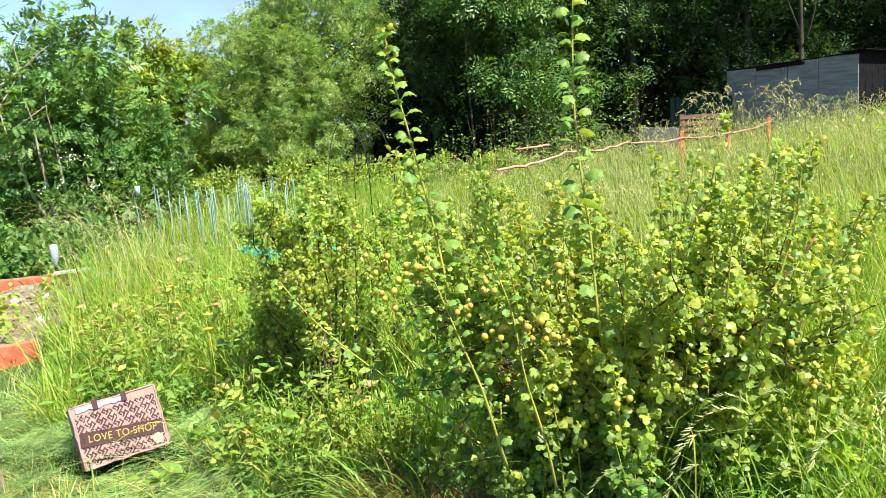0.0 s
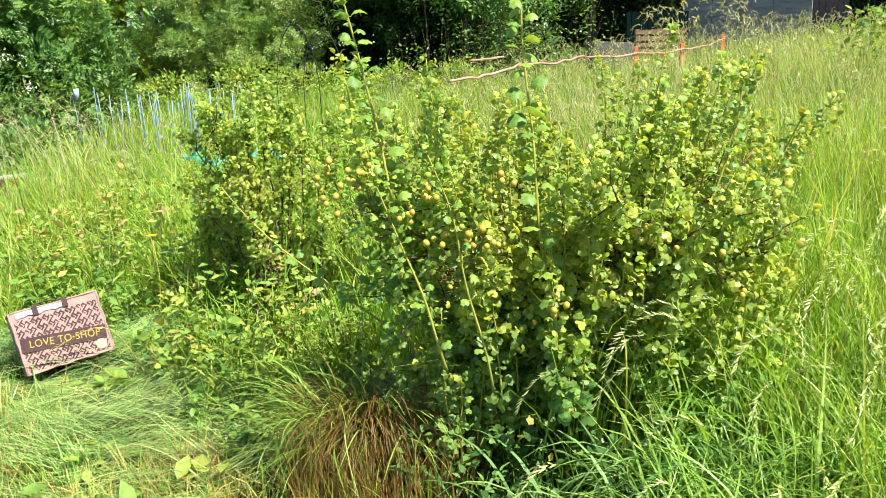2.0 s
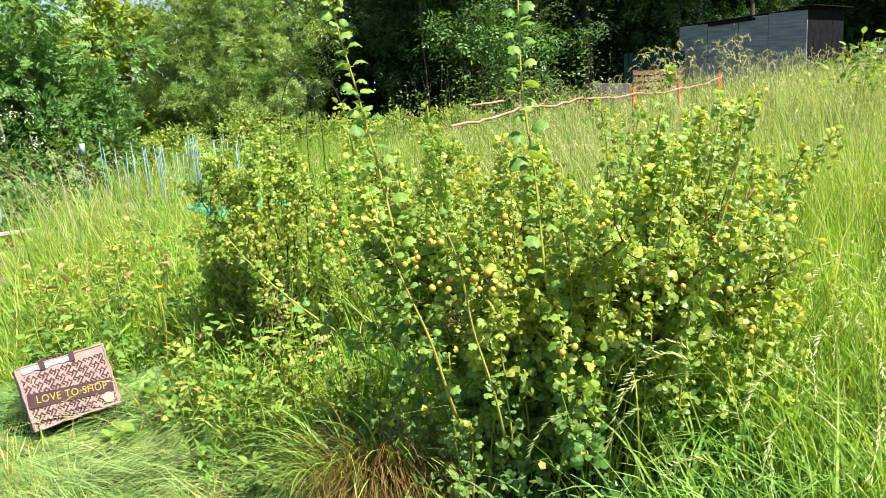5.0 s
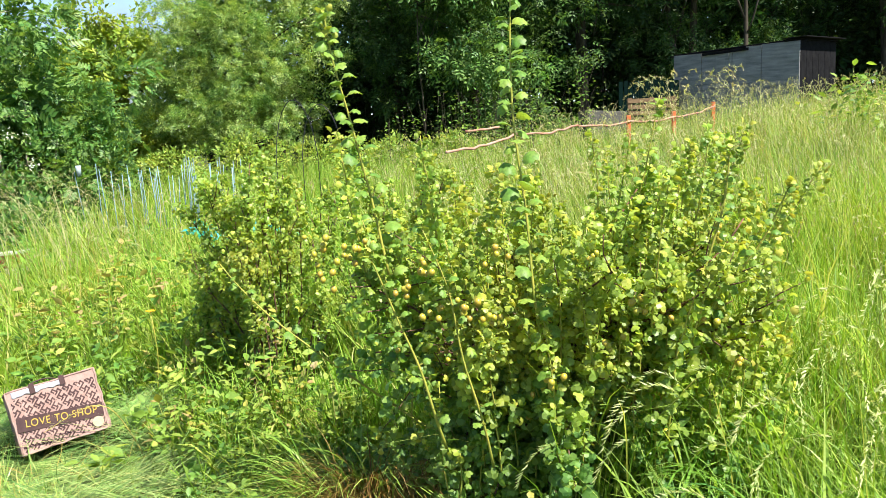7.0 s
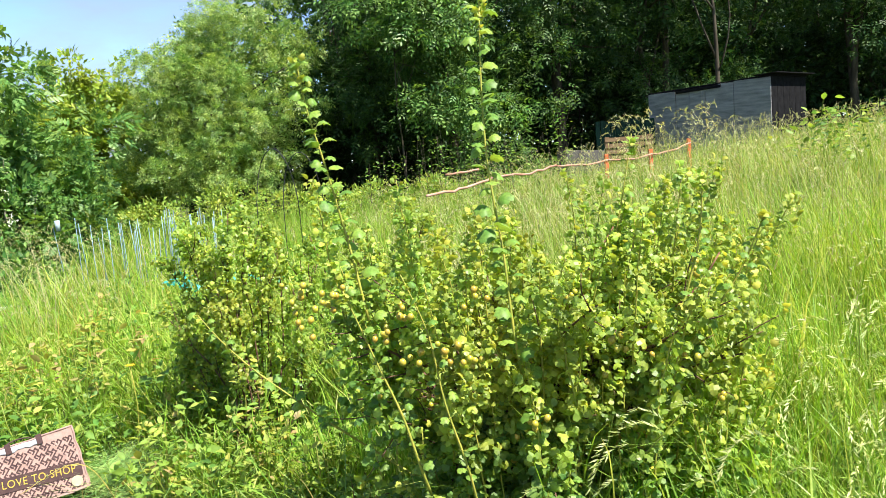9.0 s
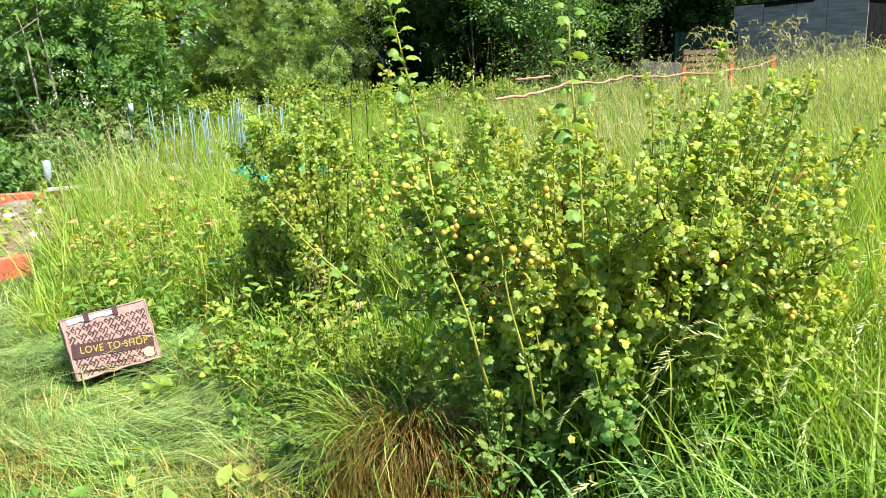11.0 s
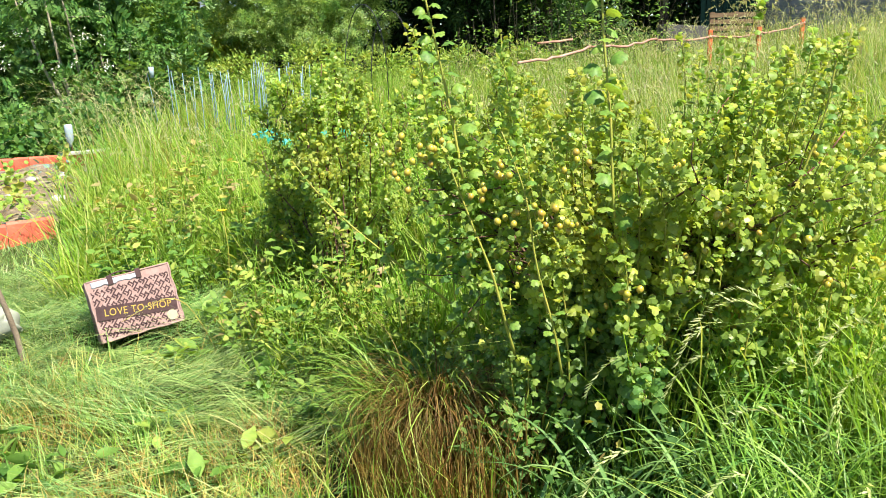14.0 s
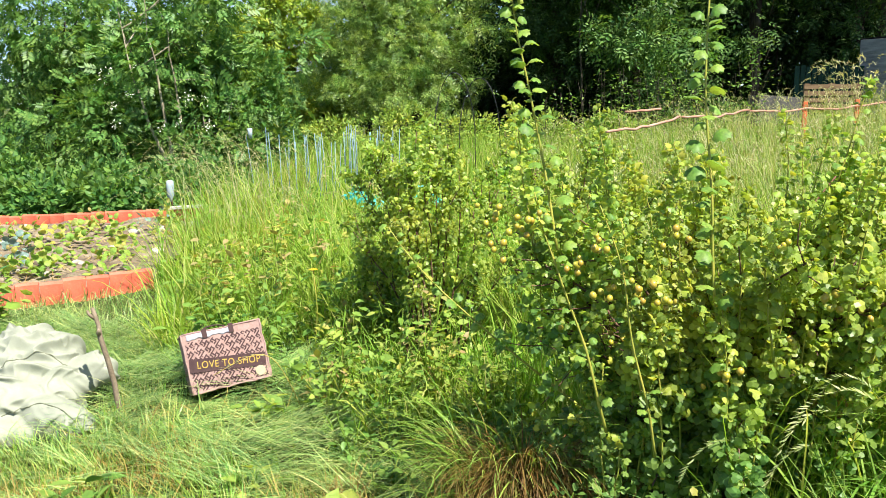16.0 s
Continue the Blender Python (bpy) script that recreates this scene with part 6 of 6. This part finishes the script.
    k = (j * nx + i).ravel()
    liner = link("liner", mesh_of("liner", np.stack([u, v, z], -1).reshape(-1, 3), np.stack([k, k + 1, k + nx + 1, k + nx], 1)), M_LINER, bag, "crumpled white plastic in the bag's mouth")
    u, v = np.meshgrid(np.linspace(0, 1, 30), np.linspace(0, 1, 7))
    sx, sz = 0.022 + u * W * 0.56, H - 0.004 - v * (0.026 + 0.003 * np.sin(u * 17) + 0.002 * np.sin(u * 41))
    sy = -0.0026 - 0.0015 * np.abs(np.sin(u * 23 + 4 * v)) * v
    i, j = np.meshgrid(np.arange(29), np.arange(6))
    k = (j * 30 + i).ravel()
    strip = link("liner_fold", mesh_of("liner_fold", np.stack([sx, sy, sz], -1).reshape(-1, 3), np.stack([k, k + 1, k + 31, k + 30], 1)), M_LINER, liner, "shiny white plastic folded over the rim")
    strip.modifiers.new("thickness", "SOLIDIFY").thickness = 0.0008
    bm = bmesh.new()
    bmesh.ops.create_cone(bm, cap_ends=True, segments=28, radius1=0.025, radius2=0.0245, depth=0.002, matrix=Matrix.Translation((W - 0.047, -0.0042, 0.040)) @ Matrix.Rotation(math.pi / 2, 4, "X"))
    me = bpy.data.meshes.new("round_label")
    bm.to_mesh(me)
    bm.free()
    link("round_label", me, M_STICKER, bag, "pale yellow round sticker")
    return bag


build_bag()


def build_wisp():
    """A dry grass stalk that has fallen across the bag's face."""
    w = root("dry_stalk", (-1.19, 3.42, 0.02), "dry straw-coloured grass stalk fallen across the bag", "grass")
    p = curve_through([(-1.17, 3.44, 0.02), (-1.20, 3.42, 0.14), (-1.27, 3.40, 0.30), (-1.33, 3.375, 0.352), (-1.41, 3.345, 0.325), (-1.53, 3.28, 0.262)], 16) - np.array([-1.19, 3.42, 0.02])
    link("stem", tube_mesh("stem", [(p, np.linspace(0.0024, 0.0014, 16))], 5), M_STRAW, w)
    t = unit(np.diff(p, axis=0))
    at = np.repeat(p[8:-1], 5, 0) + RNG.normal(0, 0.004, (35, 3))
    link("seed_head", mesh_of("seed_head", *scatter(SPIKE, at, np.repeat(t[8:], 5, 0) + RNG.normal(0, 0.25, (35, 3)), np.full(35, 0.020))), M_SEED, w)


build_wisp()

# ---- white sack and stake ----
M_SACK = rough_material("white_woven_sack", [(0.3, (0.22, 0.235, 0.175)), (0.6, (0.25, 0.265, 0.205)), (0.8, (0.29, 0.30, 0.245))], 9, 160, 0.7, 0.3, depth=0.003)
M_CORD = rough_material("grey_green_cord", [(0.3, (0.10, 0.11, 0.07)), (0.7, (0.18, 0.19, 0.13))], 30, 200, 0.9, 0.4)
M_STICK = rough_material("grey_brown_stick", [(0.3, (0.12, 0.09, 0.06)), (0.6, (0.23, 0.18, 0.125)), (0.8, (0.34, 0.285, 0.21))], 14, 120, 0.9, 0.6)


def value_noise(x, y, seed):
    """Smooth random field over the plane, 0 to 1."""
    g = np.random.default_rng(seed).random((64, 64))
    i, j = np.floor(x).astype(int), np.floor(y).astype(int)
    a, b = x - i, y - j
    a, b = a * a * (3 - 2 * a), b * b * (3 - 2 * b)
    i, j = i % 63, j % 63
    return (g[i, j] * (1 - a) + g[i + 1, j] * a) * (1 - b) + (g[i, j + 1] * (1 - a) + g[i + 1, j + 1] * a) * b


def crease(x, y, seed):
    """Folds of stiff cloth: sharp ridges between slack hollows."""
    return (1 - np.abs(2 * value_noise(x, y, seed) - 1)) ** 1.7


SACK_SEAMS = [[(-0.075, -0.693, 0.717), (0.193, -0.512, 0.837), (0.432, -0.302, 0.85), (0.689, -0.11, 0.717), (0.859, -0.068, 0.507)], [(0.263, -0.965, -0.011), (0.466, -0.882, 0.063), (0.657, -0.74, 0.14), (0.76, -0.644, 0.084), (0.801, -0.598, -0.017)]]
SACK_AT = np.array([-2.56, 3.44, 0.10])
# stuffed body, slack neck, side bulge and the folds before it: middle, half-widths, turn about the upright
SACK_LUMPS = [((-2.56, 3.50, 0.14), (0.24, 0.25, 0.25), 0.0), ((-2.84, 3.30, 0.05), (0.30, 0.28, 0.15), 0.4), ((-2.29, 3.52, 0.17), (0.15, 0.10, 0.085), 0.35),
              ((-2.36, 3.40, 0.10), (0.13, 0.13, 0.14), 0.0), ((-2.29, 3.20, 0.05), (0.23, 0.10, 0.11), -0.25), ((-2.62, 3.22, 0.07), (0.27, 0.17, 0.17), 0.35), ((-2.44, 3.08, 0.02), (0.15, 0.07, 0.07), 0.6)]


def sack_skin(d):
    """How far the sack's cloth lies from its middle in each direction."""
    far = np.full(len(d), 0.05)
    for c, r, turn in SACK_LUMPS:
        ca, sa = math.cos(turn), math.sin(turn)
        spin = np.array([[ca, sa, 0], [-sa, ca, 0], [0, 0, 1]])
        o, w = spin @ (SACK_AT - np.array(c)) / np.array(r), d @ spin.T / np.array(r)
        a, b, k = (w * w).sum(1), w @ o, o @ o - 1
        root_of = b * b - a * k
        hit = np.where(root_of > 0, (-b + np.sqrt(np.clip(root_of, 0, None))) / a, 0.0)
        far = np.maximum(far, hit)
    p = d * far[:, None]
    wx, wy = p[:, 0] + 0.10 * value_noise(p[:, 0] * 5 + 9, p[:, 1] * 5 + 9, 4), p[:, 1] + p[:, 2] + 0.10 * value_noise(p[:, 0] * 5 + 19, p[:, 2] * 6 + 5, 5)
    fold = 0.055 * crease(wx * 5.5 + 15 + 2.5 * wy, wy * 7.5 + 17, 1) + 0.036 * crease(wx * 13 + 21 - 6 * wy, wy * 9 + 25, 2) + 0.016 * crease(wx * 22 + 30, wy * 20 + 30 + 8 * wx, 3)
    return far + fold - 0.045


def build_sack():
    nu, nv = 320, 140
    az, el = np.meshgrid(np.linspace(0, 2 * np.pi, nu + 1)[:-1], np.linspace(-0.62, np.pi / 2, nv))
    d = np.stack([np.cos(az) * np.cos(el), np.sin(az) * np.cos(el), np.sin(el)], -1).reshape(-1, 3)
    far = sack_skin(d).reshape(nv, nu)
    far = 0.5 * far + 0.125 * (np.roll(far, 1, 1) + np.roll(far, -1, 1) + np.vstack([far[1:], far[-1:]]) + np.vstack([far[:1], far[:-1]]))
    far[-1] = far[-1].mean()
    vv = SACK_AT + d * far.reshape(-1, 1)
    vv[:, 2] = np.maximum(vv[:, 2], ground_h(vv[:, 0], vv[:, 1]) + 0.004)
    i, j = np.meshgrid(np.arange(nu), np.arange(nv - 1))
    k, k1 = (j * nu + i).ravel(), (j * nu + (i + 1) % nu).ravel()
    f = np.stack([k, k1, k1 + nu, k + nu], 1)
    sack = root("woven_sack", (-2.56, 3.44, float(ground_h(-2.56, 3.44))), "crumpled white woven sack heaped on the grass", "sack")
    base = np.array(sack.matrix_world.translation)
    cloth = link("cloth", mesh_of("cloth", vv - base, f), M_SACK, sack)
    # seams running over the folds
    for seam in SACK_SEAMS:
        way = unit(curve_through(seam, 40))
        link("seam_cord", tube_mesh("seam_cord", [(SACK_AT + way * (sack_skin(way)[:, None] + 0.001) - base, np.full(40, 0.0028))], 6), M_CORD, cloth, "grey-green seam cord")
    p = np.array([[-2.010, 3.30, -0.06], [-2.012, 3.30, 0.08], [-2.03, 3.31, 0.20], [-2.045, 3.30, 0.31], [-2.072, 3.30, 0.42], [-2.075, 3.30, 0.48], [-2.098, 3.30, 0.56]])
    st = root("stake", (0, 0, 0), "crooked grey-brown branch pushed upright into the ground", "stake")
    shaft = link("shaft", tube_mesh("shaft", [(p, np.array([0.015, 0.014, 0.013, 0.012, 0.012, 0.010, 0.009]))], 9), M_STICK, st)
    link("knot", tube_mesh("knot", [(np.array([[-2.072, 3.29, 0.44], [-2.062, 3.27, 0.452], [-2.052, 3.26, 0.47]]), np.array([0.011, 0.008, 0.006]))], 6), M_STICK, shaft)
    link("knot", tube_mesh("knot", [(np.array([[-2.09, 3.30, 0.51], [-2.11, 3.29, 0.53], [-2.118, 3.29, 0.55]]), np.array([0.009, 0.008, 0.005]))], 6), M_STICK, shaft)


build_sack()

# ---- weeds and flowers ----


def weed(name, label, category, at, mat, leaves, reach, height, size, seed, shape=OVATE, stems=6, stem_mat=None, low=0.15):
    """A leafy weed: thin stems with leaves set along them."""
    rng = np.random.default_rng(seed)
    x, y = at
    ob = root(name, (x, y, float(ground_h(x, y))), label, category)
    lines = [bent((0, 0, 0), (rng.normal(0, reach * 0.6), rng.normal(0, reach * 0.6), height * rng.uniform(0.6, 1.0)), 0.1, 6, rng) for _ in range(stems)]
    for q in lines:
        link("stem", tube_mesh("stem", [(q, np.linspace(0.004, 0.0015, 6))], 4), stem_mat or M_TALL, ob)
    k = leaves // stems
    pts, ways = [], []
    for p in lines:
        c, t = along_line(p, low + (1 - low) * rng.random(k))
        d = unit(rng.normal(0, 1, (k, 3)) * [1, 1, 0.4] + [0, 0, 0.15])
        pts.append(c + d * rng.uniform(0.01, reach * 0.35, (k, 1)))
        ways.append(d)
    link("leaves", mesh_of("leaves", *scatter(shape, np.concatenate(pts), np.concatenate(ways), size * rng.uniform(0.6, 1.25, k * stems), jitter=0.35, rng=rng)), mat, ob)
    return ob


def build_weeds():
    rng = np.random.default_rng(77)
    for i, (x, y, h) in enumerate(((-1.95, 4.5, 0.62), (-1.72, 4.6, 0.72), (-1.15, 5.0, 0.72), (-2.3, 5.1, 0.58), (-1.45, 4.9, 0.70), (-1.0, 4.4, 0.62), (-2.05, 5.6, 0.72))):
        weed("yellowing_weed", "broad-leaved weed with yellow and pinkish leaves", "weed", (x, y), M_YELLOW, 60, 0.15, h, 0.060, 200 + i, OVATE, 6, None, 0.55)
        weed("lime_weed", "lime-green leafy weed in tall grass", "weed", (x + 0.05, y - 0.05), M_LIME, 60, 0.18, h, 0.045, 210 + i, OVATE)
    for i in range(14):
        x, y = rng.uniform(-0.85, -0.15), rng.uniform(2.85, 3.6)
        weed("green_weed", "leafy green weed at the foot of the bush", "weed", (x, y), M_LIME if i % 2 else M_WEED, 100, 0.16, rng.uniform(0.14, 0.36), 0.045, 230 + i, OVATE)
    # low weeds that carry the hollow's shade in their dark green
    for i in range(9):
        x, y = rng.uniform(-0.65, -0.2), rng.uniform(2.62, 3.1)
        weed("green_weed", "low weed in the hollow by the bush, its green darkened for shade", "weed", (x, y), M_HEDGESHADE, 90, 0.16, rng.uniform(0.10, 0.24), 0.04, 400 + i, OVATE)
    # added weeds, their dark green in place of shade under the bush
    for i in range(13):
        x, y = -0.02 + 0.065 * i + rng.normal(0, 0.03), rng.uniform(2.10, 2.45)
        weed("green_weed", "weed crowded under the gooseberry bush, shade put into its dark green", "weed", (x, y), M_HEDGESHADE, 110, 0.15, rng.uniform(0.14, 0.34), 0.042, 430 + i, OVATE)
    for i in range(64):
        y = 3.9 + 4.2 * rng.random() ** 1.3
        x = rng.uniform(-0.48 * y if y < 5.8 else -3.0, -0.25 - 0.1 * y)
        weed("green_weed", "leafy green weed among tall grass", "weed", (x, y), M_WEED if i % 3 else M_LIME, 48, 0.2, rng.uniform(0.3, 0.62), rng.uniform(0.045, 0.085), 500 + i, OVATE)
    for i, (x, y) in enumerate(((-1.13, 2.64), (-0.55, 2.6), (-1.69, 2.50), (-1.3, 3.2), (-1.15, 3.3), (-1.52, 2.30), (-1.60, 2.38), (-0.74, 2.42), (-0.92, 2.25), (-1.35, 2.28))):
        weed("dock_plant", "broad bright green leaves in the trampled grass", "weed", (x, y), M_LIME if i in (0, 3, 4, 7) else M_WEED, 12, 0.09, 0.15, 0.085, 300 + i, OVATE, 4, None, 0.6)
    for i in range(16):
        x, y = rng.uniform(-1.32, -0.72), rng.uniform(3.25, 4.15)
        weed("lime_weed", "lime-green leafy weed in tall grass", "weed", (x, y), M_YELLOW if i % 5 == 0 else M_LIME, 36, 0.15, rng.uniform(0.2, 0.42), 0.062, 460 + i, OVATE, 6, None, 0.4)
    for i in range(14):
        x, y = rng.uniform(-1.05, -0.15), rng.uniform(3.1, 3.75)
        weed("lime_weed", "lime-green leafy weed before the fruit bushes", "weed", (x, y), M_YELLOW if i % 6 == 0 else M_LIME, 60, 0.16, rng.uniform(0.3, 0.62), 0.05, 480 + i, OVATE, 6, None, 0.3)
    for i, (x, y) in enumerate(((-3.62, 4.55), (-3.85, 4.75), (-4.2, 4.2))):
        weed("currant_sapling", "young leafy currant growing before the red edging", "plant", (x, y), M_WEED if i % 2 else M_LIME, 40, 0.2, 0.42, 0.09, 320 + i, ROUND, 4)
    # one orange-yellow flower beside the bag
    fl = root("yellow_flower", (-1.315, 4.1, float(ground_h(-1.315, 4.1))), "single orange-yellow flower on a green stem", "flower")
    link("stem", tube_mesh("stem", [(bent((0, 0, 0), (0.02, 0, 0.53), 0.05, 6), np.full(6, 0.003))], 5), M_SHOOT, fl)
    a = np.linspace(0, 2 * np.pi, 12)[:-1]
    d = np.stack([np.cos(a), np.sin(a), np.full(11, 0.3)], -1)
    link("petals", mesh_of("petals", *scatter(OVATE, np.tile([0.02, 0, 0.53], (11, 1)), d, np.full(11, 0.030), jitter=0.1)), M_MARIGOLD, fl, "orange-yellow petals")
    # bramble on the bank's skyline
    for i, (x, y) in enumerate(((4.55, 7.9), (4.8, 8.0), (5.1, 8.2), (5.5, 8.4))):
        weed("bramble", "bright green bramble shoots on the bank", "bramble", (x, y), M_ROWAN if i % 2 else M_LIME, 60, 0.4, 1.12, 0.095, 330 + i, OVATE, 6, None, 0.6)
    # thin grey scrub before the wood
    for i in range(10):
        x = 0.2 + 0.36 * i + rng.normal(0, 0.15)
        weed("dry_shrub", "thin grey half-bare shrub before the wood", "shrub", (x, 14.2 + rng.normal(0, 0.4)), M_WEED, 160, 0.4, rng.uniform(1.2, 1.8), 0.07, 350 + i, OVATE, 9, M_TRUNK)
    # creamy blossom in the tree by the bed
    n = 16
    c = np.stack([rng.uniform(-7.4, -5.4, n), rng.uniform(12.4, 12.9, n), rng.uniform(0.9, 2.1, n)], -1)
    at = (c[:, None] + rng.normal(0, 0.05, (n, 12, 3))).reshape(-1, 3)
    bl = link("elder_blossom", mesh_of("elder_blossom", *scatter(DIAMOND, at, rng.normal(0, 1, at.shape), np.full(len(at), 0.05), rng=rng)), M_FLOWER, None, "creamy white blossom sprays on the shrub")
    tagged(bl, category="blossom", kind="stuff")


build_weeds()
